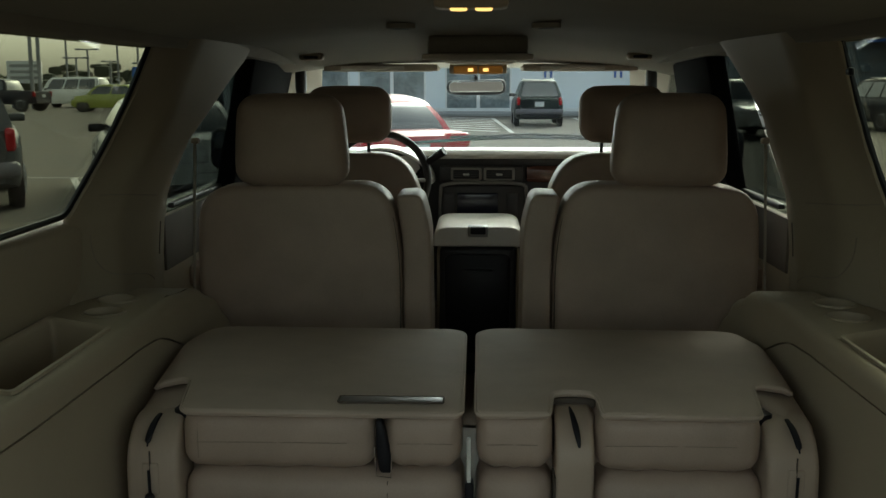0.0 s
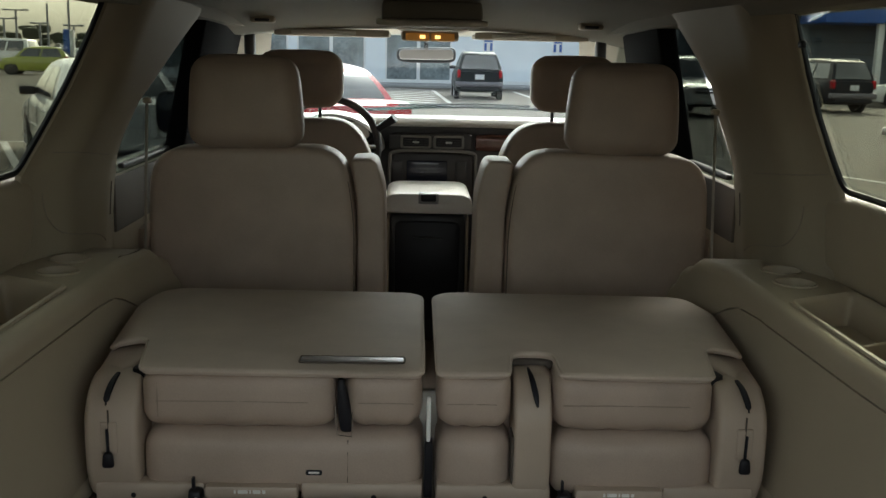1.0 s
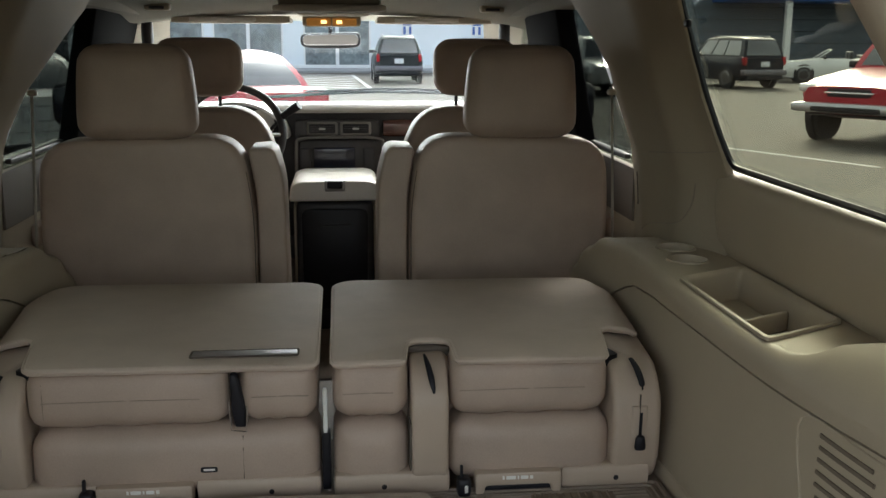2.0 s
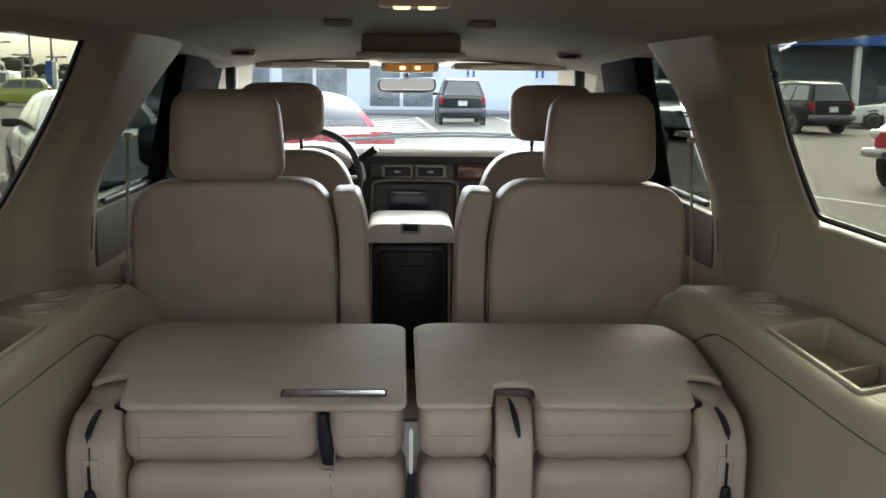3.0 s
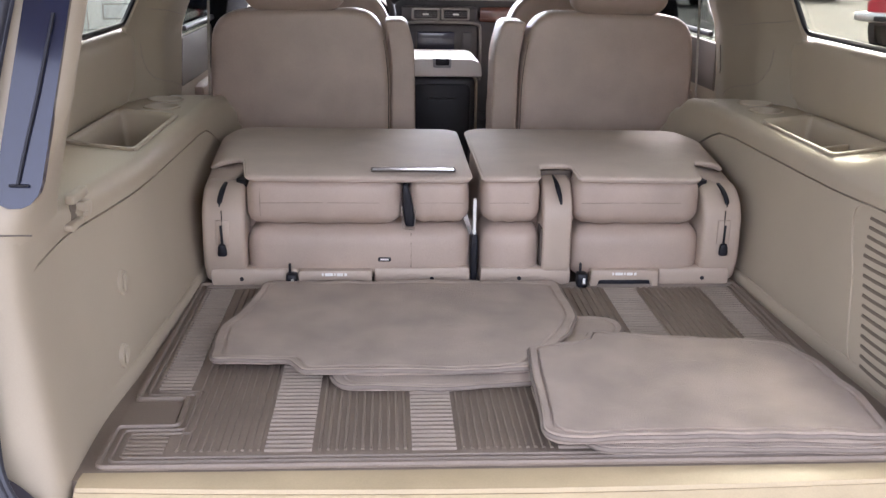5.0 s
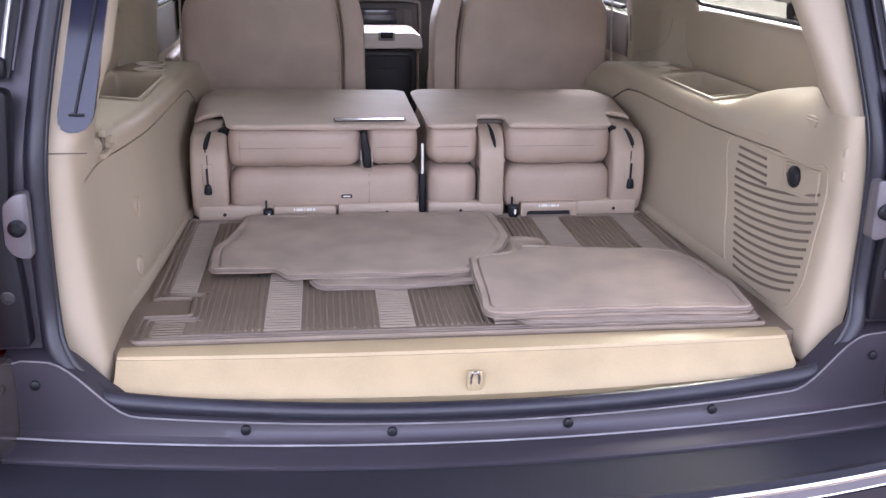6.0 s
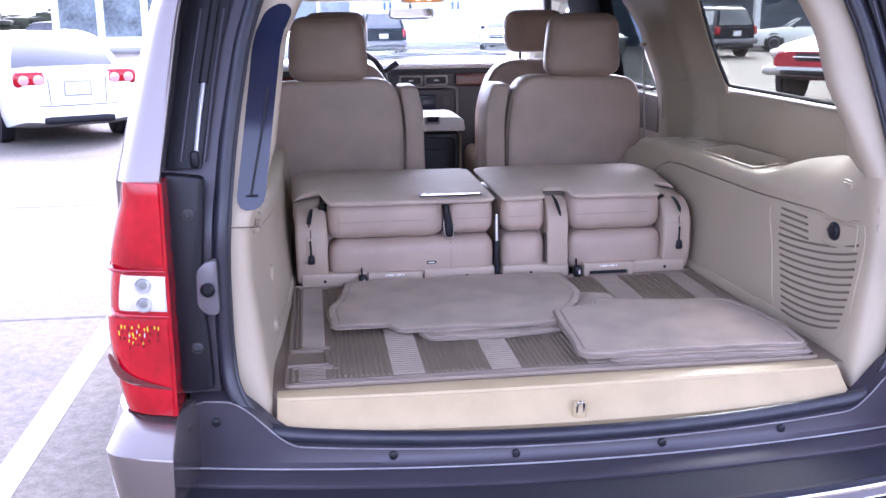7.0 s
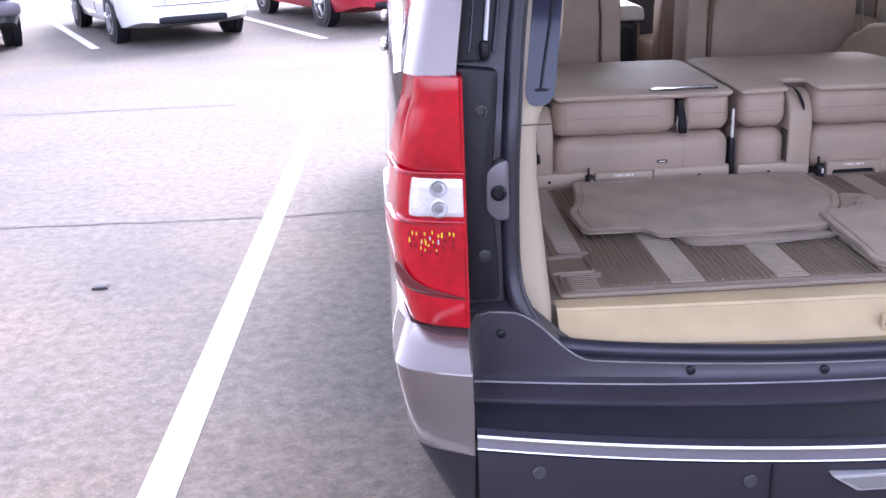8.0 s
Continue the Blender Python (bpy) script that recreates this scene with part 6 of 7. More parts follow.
    # lower corner takes a darker colour for the shade where it curves under
    part("bumper_corner_shade", loft(rows[8:]), M_BEAM, body, "lower bumper corner with painted undercut shade")
    # side panels and arches
    arch = lambda cy, r, n=14: [(cy - r * math.cos(math.pi * i / n), 0.40 + r * math.sin(math.pi * i / n)) for i in range(n + 1)]
    poly = [(0.10, 0.872), (0.57, 0.872), (0.60, 0.46)] + arch(1.16, 0.44) + [(1.75, 0.38), (3.95, 0.38)] + arch(4.46, 0.44) + [(5.25, 0.45), (5.30, 0.95), (4.9, 1.14), (4.05, 1.30), (0.10, 1.325)]
    part("side_panel", prism(poly, "x", 0.925, 0.985, 0.012, 2, skew=lambda a, y, z, s=s: (s * (a - 0.022 + (0.022 + 0.026 * max(0, 1 - ((z - 0.95) / 0.30) ** 2)) * min(1, max(0, y - 0.1) / 0.7) - 0.05 * max(0, (y - 4.6))), y, z)), M_PAINT, body, "glossy taupe-grey side panel")
    part("arch_flare", tube([(s * (0.972 + 0.030 * max(0.0, (z - 0.5) / 0.36)), y, z) for y, z in arch(1.16, 0.450)], 0.014, 8), M_PAINT, body)
    for cy, cz in ((2.30, 1.10), (3.25, 1.12)):
        handle = part("door_handle", rbox((s * 1.003, cy, cz), (0.030, 0.20, 0.036), 0.012, 6), M_CHROME, body, "bright chrome door handle")
        part("recess", disc_ring((s * 0.986, cy, cz), "x", [(0.055, -0.004 * s), (0.050, 0.003 * s), (0.001, 0.003 * s)], 20), M_BLACK, handle)
    # wheels
    for cy in (1.16, 4.46):
        w = part("wheel", disc_ring((s * 0.815, cy, 0.39), "x", [(0.20, 0.11), (0.35, 0.125), (0.39, 0.10), (0.39, -0.10), (0.35, -0.125), (0.20, -0.11)], 36), M_TYRE, body, "black tyre")
        part("rim", disc_ring((s * 0.815 + s * 0.06, cy, 0.39), "x", [(0.25, 0.05 * s), (0.24, 0.06 * s), (0.20, 0.03 * s), (0.05, 0.05 * s), (0.001, 0.05 * s)], 24), M_ALLOY, w)
    # outside mirror
    mir = part("door_mirror", rbox((s * 1.060, 3.56, 1.385), (0.165, 0.10, 0.185), 0.075, 10), M_BLACK, body, "black door mirror housing")
    # dark pane colour stands in for what the mirror would reflect
    part("mirror_glass", prism(rpoly([(s * x_, z_) for x_, z_ in ((0.993, 1.31), (1.128, 1.31), (1.128, 1.46), (0.993, 1.46))], 0.055, 6), 'y', 3.506, 3.516, 0.003), M_PANE, mir, "mirror glass with its dark reflection painted")
    part("mirror_arm", rbox((s * 0.96, 3.60, 1.335), (0.14, 0.05, 0.05), 0.02), M_BLACK, mir)

# bumper: painted ledge, step pad, bright strip, lower face
def bumper_y(x):
    return -0.203 - 0.118 * (1 - (abs(x) / 0.836) ** 2)


SPAN = [lerp(-0.843, 0.843, i / 60) for i in range(61)]
edge_y = lambda x: -0.022 - rear_bow(x)
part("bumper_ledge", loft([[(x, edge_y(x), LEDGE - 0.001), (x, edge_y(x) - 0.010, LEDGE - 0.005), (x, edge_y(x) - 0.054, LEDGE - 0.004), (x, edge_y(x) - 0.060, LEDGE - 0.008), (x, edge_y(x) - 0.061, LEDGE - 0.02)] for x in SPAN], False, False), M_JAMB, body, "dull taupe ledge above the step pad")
rows = []
for x in SPAN:
    ya, yc = edge_y(x) - 0.0605, bumper_y(x)
    rows.append([(x, ya, 0.709), (x, ya - 0.004, 0.7125), (x, lerp(ya, yc, 0.5), 0.714), (x, yc + 0.024, 0.712), (x, yc + 0.020, 0.715), (x, yc + 0.010, 0.715), (x, yc + 0.005, 0.711), (x, yc + 0.004, 0.690)])
part("step_pad", loft(rows, False, False), M_STEP, body, "charcoal textured bumper step pad")
strip = part("bumper_strip", loft([[(x, bumper_y(x) + 0.002, 0.700), (x, bumper_y(x) - 0.003, 0.698), (x, bumper_y(x) - 0.004, 0.682), (x, bumper_y(x) + 0.004, 0.678)] for x in SPAN], False, False), M_SATIN, body, "satin grey bumper strip")
part("chrome_lip", loft([[(x, bumper_y(x) + 0.006, 0.707), (x, bumper_y(x) - 0.002, 0.7075), (x, bumper_y(x) - 0.0055, 0.704), (x, bumper_y(x) - 0.005, 0.699), (x, bumper_y(x) + 0.002, 0.697)] for x in SPAN], False, False), M_CHROME, strip, "bright chrome lip")
part("chrome_lip", tube([(x, bumper_y(x) - 0.004, 0.680) for x in SPAN], 0.0022, 6), M_CHROME, strip, "bright chrome lip")
rows = []
for x in SPAN:
    y = bumper_y(x)
    rows.append([(x, y + 0.006, 0.678), (x, y - 0.004, 0.674), (x, y - 0.005, 0.58), (x, y + 0.02, 0.475), (x, y + 0.10, 0.435)])
beam = part("bumper_beam", loft(rows, False, False), M_BEAM, body, "dark taupe bumper face")
for x in (-0.735, -0.372, 0.372, 0.735):
    part("sensor", disc_ring((x, bumper_y(x) - 0.006, 0.641), "y", [(0.013, 0.006), (0.013, -0.002), (0.011, -0.004), (0.001, -0.004)], 18), M_DARK, beam, "round parking sensor")
trim = part("plate_trim", prism(rpoly([(-0.240, 0.660), (0.240, 0.660), (0.192, 0.628), (-0.192, 0.628)], 0.004, 2), "y", -0.335, -0.300, 0.003), M_SILVER, beam, "silver recess trim")
part("plate_recess", prism(rpoly([(-0.226, 0.655), (0.226, 0.655), (0.187, 0.633), (-0.187, 0.633)], 0.004, 2), "y", -0.3365, -0.334), M_GREYTRIM, trim)
part("panel_gap", rbox((-0.335, bumper_y(0.335) - 0.004, 0.60), (0.004, 0.012, 0.145), 0.001), M_BLACK, beam)
# roof and bonnet close the body
rows = []
for i in range(19):
    y = lerp(0.17, 3.42, i / 18)
    rows.append([(0.80 * u, y, 1.915 - 0.06 * abs(u) ** 4 - 0.06 * max(0, (y - 2.9)) - 0.04 * max(0, 0.38 - y)) for u in [k / 10 for k in range(-10, 11)]])
bm = loft(rows, False, False)
low = bmesh.ops.extrude_face_region(bm, geom=list(bm.faces))
bmesh.ops.translate(bm, verts=[g for g in low["geom"] if isinstance(g, bmesh.types.BMVert)], vec=(0, 0, -0.05))
part("roof", bm, M_PAINT, body, "taupe-grey roof skin")
rows = []
for i in range(9):
    y = lerp(4.08, 5.32, i / 8)
    rows.append([(0.93 * u, y, 1.29 - 0.16 * ((y - 4.08) / 1.24) ** 1.5 - 0.05 * abs(u) ** 3) for u in [k / 8 for k in range(-8, 9)]])
part("bonnet", loft(rows, False, False), M_PAINT, body, "taupe-grey bonnet")
part("front_end", rbox((0, 5.28, 0.78), (1.84, 0.20, 0.66), 0.06), M_DARK, body)
part("underbody", rbox((0, 2.6, 0.47), (1.5, 5.0, 0.14), 0.03), M_DARK, body)

# raised hatch overhead, closing the opening from above
gate = thing("raised_hatch", (0, 0.25, 1.86), "rear hatch swung up above the opening, dark window in its panel", "car hatch")
rise = lambda x, y, z: (x, y + 0.19, z + 1.93 - 0.17 * y)
part("panel", prism(rpoly([(-0.66, 0.0), (0.66, 0.0), (0.82, -0.62), (0.86, -1.22), (-0.86, -1.22), (-0.82, -0.62)], 0.05, 4), "z", 0.0, 0.06, 0.015, skew=rise), M_PAINT, gate, "taupe-grey hatch panel")
part("lining", prism(rpoly([(-0.78, -0.66), (0.78, -0.66), (0.82, -1.18), (-0.82, -1.18)], 0.05, 4), "z", -0.03, -0.002, 0.006, skew=rise), M_TRIM, gate, "beige hatch lining")
part("window", prism(rpoly([(-0.58, -0.06), (0.58, -0.06), (0.72, -0.62), (-0.72, -0.62)], 0.05, 4), "z", -0.012, -0.002, 0.003, skew=rise), M_PANE, gate, "dark tinted hatch window")

# ---------------------------------------------------------------- outside: ground and parking bays
bm = bmesh.new()
bmesh.ops.create_grid(bm, x_segments=2, y_segments=2, size=600)
setting("ground", bm, M_ASPHALT, "worn grey asphalt car park", "asphalt")


def stripe(x0, y0, x1, y1, w=0.115, name="parking_line", mat=M_LINE, z=0.004, label="white painted parking line on asphalt"):
    d = Vector((x1 - x0, y1 - y0, 0))
    k = max(2, int(d.length / 0.25))
    n = Vector((-d.y, d.x, 0)).normalized() * w / 2
    rows = []
    for i in range(k + 1):
        p = Vector((x0, y0, 0)) + d * i / k
        j = 0.05 * w * noise.noise((p.x * 3, p.y * 3, 1.0))
        rows.append([(p + n * (1 + j), z), (p - n * (1 - j), z)])
    bm = loft([[(a.x, a.y, z) for a, z in r] for r in rows], False, False)
    top = bmesh.ops.extrude_face_region(bm, geom=list(bm.faces))
    bmesh.ops.translate(bm, verts=[g for g in top["geom"] if isinstance(g, bmesh.types.BMVert)], vec=(0, 0, -0.003))
    return tagged(obj(name, bm, mat), label, "road marking" if mat == M_LINE else "asphalt crack", "parking lines" if mat == M_LINE else "asphalt cracks", "structure")


stripe(-1.775, -2.5, -1.650, 6.45, 0.114)
stripe(1.75, -2.5, 1.85, 6.5, 0.125)
BAY = Vector((-0.414, 0.910, 0))
for k in range(-4, 4):
    p = Vector((-1.90 + 3.03 * k, 11.80, 0))
    q = p + BAY * 5.35
    stripe(p.x, p.y, q.x, q.y, 0.12)

stripe(-15.0, 16.68, -3.0, 16.68, 0.10)


def crack(y, x0, x1, seed, w=0.016):
    rows, n = [], 60
    for i in range(n + 1):
        x = lerp(x0, x1, i / n)
        yy = y + 0.10 * noise.noise((x * 0.7, seed, 0)) + 0.03 * noise.noise((x * 4, seed, 5))
        ww = w * (0.55 + 0.5 * noise.noise((x * 5, seed, 9)))
        rows.append([(x, yy - ww, 0.003), (x, yy + ww, 0.003)])
    bm = loft(rows, False, False)
    return tagged(obj("asphalt_crack", bm, M_CRACK), "thin dark filled crack across the asphalt", "asphalt crack", "asphalt cracks", "structure")


crack(3.64, -9, 3, 1.3, 0.022)
crack(7.18, -12, -2.4, 4.1, 0.03)
crack(10.5, -16, 8, 7.7, 0.02)


scrap = thing("litter_scrap", (-2.38, 2.60, 0.0), "small dark scrap of litter lying on the asphalt", "litter")
bm = rbox((-2.38, 2.60, 0.007), (0.075, 0.05, 0.012), 0.005, 6)
for v in bm.verts:
    v.co += Vector((0.012 * noise.noise(v.co * 30), 0.012 * noise.noise(v.co * 37), 0.003 * noise.noise(v.co * 60)))
    v.co.z = max(0.0005, v.co.z)
part("crumple", bm, M_CRACK, scrap)


# ---------------------------------------------------------------- cars
def place(t, x, y, turn):
    t.matrix_world = pose(x, y, 0, 0, 0, turn)
    return t


def car(name, label, paint, kind="sedan", near=False, group="parked cars"):
    """A parked car, nose to +y, standing on the ground at the origin."""
    P = {"sedan": dict(L=4.75, W=1.78, H=1.46, belt=0.93, hood=0.86, deck=1.00, cowl=0.95, roof0=0.15, roof1=-1.00, rear=-1.72, gr=0.20, wb=2.72, wr=0.325),
         "compact": dict(L=3.75, W=1.66, H=1.54, belt=0.95, hood=0.95, deck=1.05, cowl=1.05, roof0=0.35, roof1=-1.35, rear=-1.78, gr=0.2, wb=2.4, wr=0.29),
         "suv": dict(L=4.55, W=1.82, H=1.74, belt=1.08, hood=1.02, deck=1.10, cowl=0.92, roof0=0.35, roof1=-1.80, rear=-2.14, gr=0.27, wb=2.62, wr=0.36),
         "pickup": dict(L=5.5, W=1.95, H=1.86, belt=1.18, hood=1.10, deck=1.15, cowl=1.05, roof0=0.45, roof1=-0.55, rear=-0.85, gr=0.40, wb=3.7, wr=0.41),
         "convertible": dict(L=4.6, W=1.78, H=1.30, belt=0.92, hood=0.88, deck=0.98, cowl=0.85, roof0=0.25, roof1=-0.9, rear=-1.5, gr=0.18, wb=2.6, wr=0.32),
         "van": dict(L=5.0, W=1.95, H=2.0, belt=1.15, hood=1.05, deck=1.2, cowl=1.5, roof0=0.95, roof1=-2.3, rear=-2.45, gr=0.25, wb=3.0, wr=0.34)}[kind]
    L, W, H = P["L"], P["W"], P["H"]
    t = thing(name, (0, 0, 0), label, "car", group)
    nose, tail = L / 2, -L / 2
    # lower hull
    rows, N = [], 44 if near else 26
    sect = []
    for i in range(N + 1):
        u = i / N
        y = lerp(tail, nose, u)
        end = min(u, 1 - u) * 2
        k = 1 - 0.16 * (1 - min(1, end * 5)) ** 2 - (0.05 if i in (0, N) else 0)
        hw = W / 2 * k
        top = P["deck"] if y < P["rear"] else (P["belt"] + 0.02 if y < P["cowl"] else lerp(P["belt"] + 0.02, P["hood"] - 0.10, (y - P["cowl"]) / (nose - P["cowl"])))
        top -= 0.07 * (1 - min(1, end * 7)) ** 2
        gr = P["gr"] + 0.10 * (1 - min(1, end * 5))
        half = [(0.60, gr), (0.93, gr + 0.03), (0.985, gr + 0.18), (1.0, lerp(gr, top, 0.62)), (0.975, top - 0.10), (0.90, top - 0.015), (0.55, top + 0.012)]
        sect.append((y, hw, half))
        rows.append([(hw * a, y, z) for a, z in half] + [(-hw * a, y, z) for a, z in reversed(half)])
    hull = part("body", loft(rows), paint, t)
    # greenhouse
    b = P["belt"] - 0.02
    xb, xt = W / 2 * 0.90, W / 2 * 0.66
    yf0, yf1, yr1, yr0 = P["cowl"], P["roof0"], P["roof1"], P["rear"]
    if kind != "convertible":
        lean_in = 1.5 if kind in ("sedan", "compact") else 1.25

        def wall(f):
            """Half width, height, front and rear of the cabin at a share of its height; the glass bows outwards."""
            bow = 0.10 * math.sin(math.pi * min(1.0, f) * 0.8)
            return lerp(xb, xt, f ** lean_in), lerp(b, H - 0.03, f), lerp(yf0, yf1, f) + bow * 0.5, lerp(yr0, yr1, f) - bow

        rows = []
        for f, tuck in ((0, 0), (0.2, 0), (0.4, 0), (0.6, 0), (0.8, 0), (0.93, 0), (1.0, 0.03), (1.0, 0.10), (1.0, 0.26)):
            x, z, ya, yc = wall(f)
            x, ya, yc, z = x - tuck, ya - tuck * 1.6, yc + tuck * 1.6, z + (0, 0.02, 0.03)[(tuck > 0.05) + (tuck > 0.2)] * (tuck > 0)
            ring = []
            for k in range(7):
                ring.append((x, lerp(yc, ya, k / 6), z + 0.03 * math.sin(math.pi * k / 6) * (f > 0.9)))
            nose_arc = [(x * g, ya + 0.06 * (1 - g * g), z) for g in (0.75, 0.4, 0.0, -0.4, -0.75)]
            tail_arc = [(x * g, yc - 0.06 * (1 - g * g), z) for g in (-0.75, -0.4, 0.0, 0.4, 0.75)]
            rows.append(ring + nose_arc + [(-p[0], p[1], p[2]) for p in reversed(ring)] + tail_arc)
        cabin = part("cabin", loft(rows), paint, t)

        lo, hi = 0.12, 0.88
        steps = [lerp(lo, hi, q / 6) for q in range(7)]
        for s in (1, -1):
            cuts = ((0.07, 0.36), (0.39, 0.63), (0.66, 0.93)) if kind in ("suv", "van") else ((0.10, 0.50), (0.53, 0.93))
            for a, c in cuts:
                rows = []
                for f in steps:
                    x, z, ya, yc = wall(f)
                    rows.append([(s * (x + d), lerp(yc, ya, g), z) for g, d in ((a, -0.01), (a, 0.006), (c, 0.006), (c, -0.01))])
                part("window", loft(rows), M_CARGLASS, cabin, "dark side window")
        for front in (True, False):
            rows = []
            for f in steps:
                x, z, ya, yc = wall(f)
                out = [(x * 0.86 * g, (ya + 0.06 * (1 - (0.86 * g) ** 2) + 0.008) if front else (yc - 0.06 * (1 - (0.86 * g) ** 2) - 0.008), z) for g in (-1, -0.6, -0.2, 0.2, 0.6, 1)]
                rows.append(out + [(p[0], p[1] + (-0.03 if front else 0.03), p[2]) for p in reversed(out)])
            part("windscreen" if front else "rear_window", loft(rows), M_CARGLASS, cabin, "dark window glass")
    else:
        part("soft_top", rbox((0, -1.05, 1.02), (1.35, 0.55, 0.14), 0.06, 8), M_DARK, t, "folded dark soft top")
        for s in (1, -1):
            part("seat", rbox((s * 0.38, -0.45, 1.02), (0.50, 0.16, 0.42), 0.07, 8), M_DARK, t)
        rows = [[(x, 0.86, 0.93) for x in (-0.74, -0.3, 0.3, 0.74)], [(x, 0.30, 1.28) for x in (-0.60, -0.25, 0.25, 0.60)]]
        part("windscreen", loft(rows, False, False), M_GLASS, t)
        part("windscreen_frame", tube([(-0.75, 0.87, 0.92), (-0.61, 0.30, 1.285), (0.61, 0.30, 1.285), (0.75, 0.87, 0.92)], 0.022, 6), paint, t)
    if kind == "suv":
        part("rear_bumper", rbox((0, tail + 0.06, P["gr"] + 0.30), (W * 0.97, 0.24, 0.20), 0.07, 8), M_SATIN, t, "dull grey rear bumper")
        for s in (1, -1):
            part("roof_rail", tube([(s * xt * 0.93, yr1 + 0.15, H + 0.005), (s * xt * 0.93, yr1 + 0.25, H + 0.04), (s * xt * 0.93, yf1 - 0.45, H + 0.04), (s * xt * 0.93, yf1 - 0.35, H + 0.005)], 0.018, 6), M_SILVER, t, "silver roof rail")
    if kind == "pickup":
        part("bed", rbox((0, lerp(tail, P["rear"], 0.5), P["deck"] + 0.01), (W * 0.80, P["rear"] - tail - 0.2, 0.03), 0.01), M_DARK, t, "dark load bed")
    # wheels and arches
    for s in (1, -1):
        for yy in (-P["wb"] / 2, P["wb"] / 2):
            r = P["wr"]
            part("wheel_arch", disc_ring((s * (W / 2 - 0.055), yy, r + 0.02), "x", [(r + 0.07, -0.062 * s), (r + 0.07, 0.052 * s), (r + 0.02, 0.050 * s), (0.02, 0.03 * s)], 26), M_BLACK, t, "dark wheel arch")
            w = part("wheel", disc_ring((s * (W / 2 - 0.10), yy, r), "x", [(r * 0.62, -0.10 * s), (r * 0.97, -0.10 * s), (r, -0.07 * s), (r, 0.08 * s), (r * 0.96, 0.105 * s), (r * 0.66, 0.112 * s)], 26), M_TYRE, t)
            rim = part("rim", disc_ring((s * (W / 2 - 0.10), yy, r), "x", [(r * 0.66, 0.111 * s), (r * 0.60, 0.118 * s), (r * 0.52, 0.085 * s), (r * 0.2, 0.10 * s), (0.01, 0.105 * s)], 20), M_ALLOY, w)
            if near:
                for k in range(5):
                    a = 2 * math.pi * k / 5 + 0.3
                    p0, p1 = (s * (W / 2 + 0.004), yy + r * 0.12 * math.cos(a), r + r * 0.12 * math.sin(a)), (s * (W / 2 + 0.008), yy + r * 0.6 * math.cos(a), r + r * 0.6 * math.sin(a))
                    part("spoke", tube([p0, p1], [r * 0.13, r * 0.075], 6), M_ALLOY, w)
    if near:
        # door joints, handles and boot joint lie on the hull
        def flank(y, z):
            k = min(range(len(sect)), key=lambda i: abs(sect[i][0] - y))
            a_, h_ = sect[k][1], sect[k][2]
            for (a0, z0), (a1, z1) in zip(h_, h_[1:]):
                if z0 <= z <= z1:
                    return a_ * lerp(a0, a1, (z - z0) / max(1e-4, z1 - z0))
            return a_

        for s in (1, -1):
            for y0, y1 in ((P["cowl"] - 0.12, P["cowl"] - 0.05), (-0.30, -0.30), (P["rear"] + 0.42, P["rear"] + 0.22)):
                zs = [lerp(P["gr"] + 0.12, P["belt"] - 0.02, q / 8) for q in range(9)]
                part("door_joint", tube([(s * (flank(lerp(y0, y1, q / 8), z) + 0.001), lerp(y0, y1, q / 8), z) for q, z in enumerate(zs)], 0.006, 5), M_BLACK, hull, "dark joint between door panels")
            for y in (-0.12, -1.12):
                part("door_handle", rbox((s * (flank(y, P["belt"] - 0.14) + 0.012), y, P["belt"] - 0.14), (0.035, 0.19, 0.035), 0.012, 4), paint, hull)
            rub = [(s * (flank(y, 0.52) + 0.002), y, 0.52) for y in [lerp(-P["wb"] / 2 + 0.46, P["wb"] / 2 - 0.46, q / 10) for q in range(11)]]
            part("side_moulding", tube(rub, 0.022, 6, flat=(0.6, 1)), paint, hull)
        for s in (1, -1):
            part("boot_joint", tube([(s * W * 0.20, tail - 0.002, 0.54), (s * W * 0.21, tail - 0.004, P["deck"] - 0.12)], 0.005, 5), M_BLACK, hull, "thin dark boot joint")
        part("bumper_joint", tube([(-W * 0.40, tail + 0.010, 0.53), (-W * 0.2, tail - 0.003, 0.52), (W * 0.2, tail - 0.003, 0.52), (W * 0.40, tail + 0.010, 0.53)], 0.005, 5), M_BLACK, hull, "thin dark bumper joint")
    # lamps, plate, bumper cuts, mirrors
    z = P["deck"] - 0.20
    tall = kind in ("suv", "van", "pickup", "compact")
    for s in (1, -1):
        if tall:
            part("tail_lamp", rbox((s * W * 0.425, tail + 0.10, z + 0.05), (0.13, 0.20, 0.30), 0.04, 6), M_LENS_RED, t, "red tail lamp")
        else:
            part("tail_lamp", rbox((s * W * 0.33, tail + 0.092, z + 0.075), (0.40, 0.20, 0.21), 0.06, 6), M_LENS_RED, t, "red tail lamp")
            for k in (0, 1) if paint is P_WHITE else ():
                part("lamp_ring", disc_ring((s * (W * 0.275 + 0.185 * k), tail - 0.010, z + 0.065), "y", [(0.066, 0.01), (0.066, -0.004), (0.052, -0.008), (0.001, -0.010)], 20), M_LENS_PALE, t, "round pale lamp")
        part("headlamp", rbox((s * W * 0.375, nose - 0.14, P["hood"] - 0.20), (0.34, 0.24, 0.14), 0.05, 6), M_LENS_CLEAR, t, "clear headlamp")
        part("mirror", rbox((s * (W / 2 + 0.01), P["cowl"] - 0.30, P["belt"] + 0.07), (0.24, 0.10, 0.13), 0.04, 6), M_BLACK if kind == "pickup" or paint is P_WHITE else paint, t)
    part("plate_frame", rbox((0, tail + 0.002, z - 0.06), (0.36, 0.016, 0.20), 0.006), M_GREY_ROOF, t)
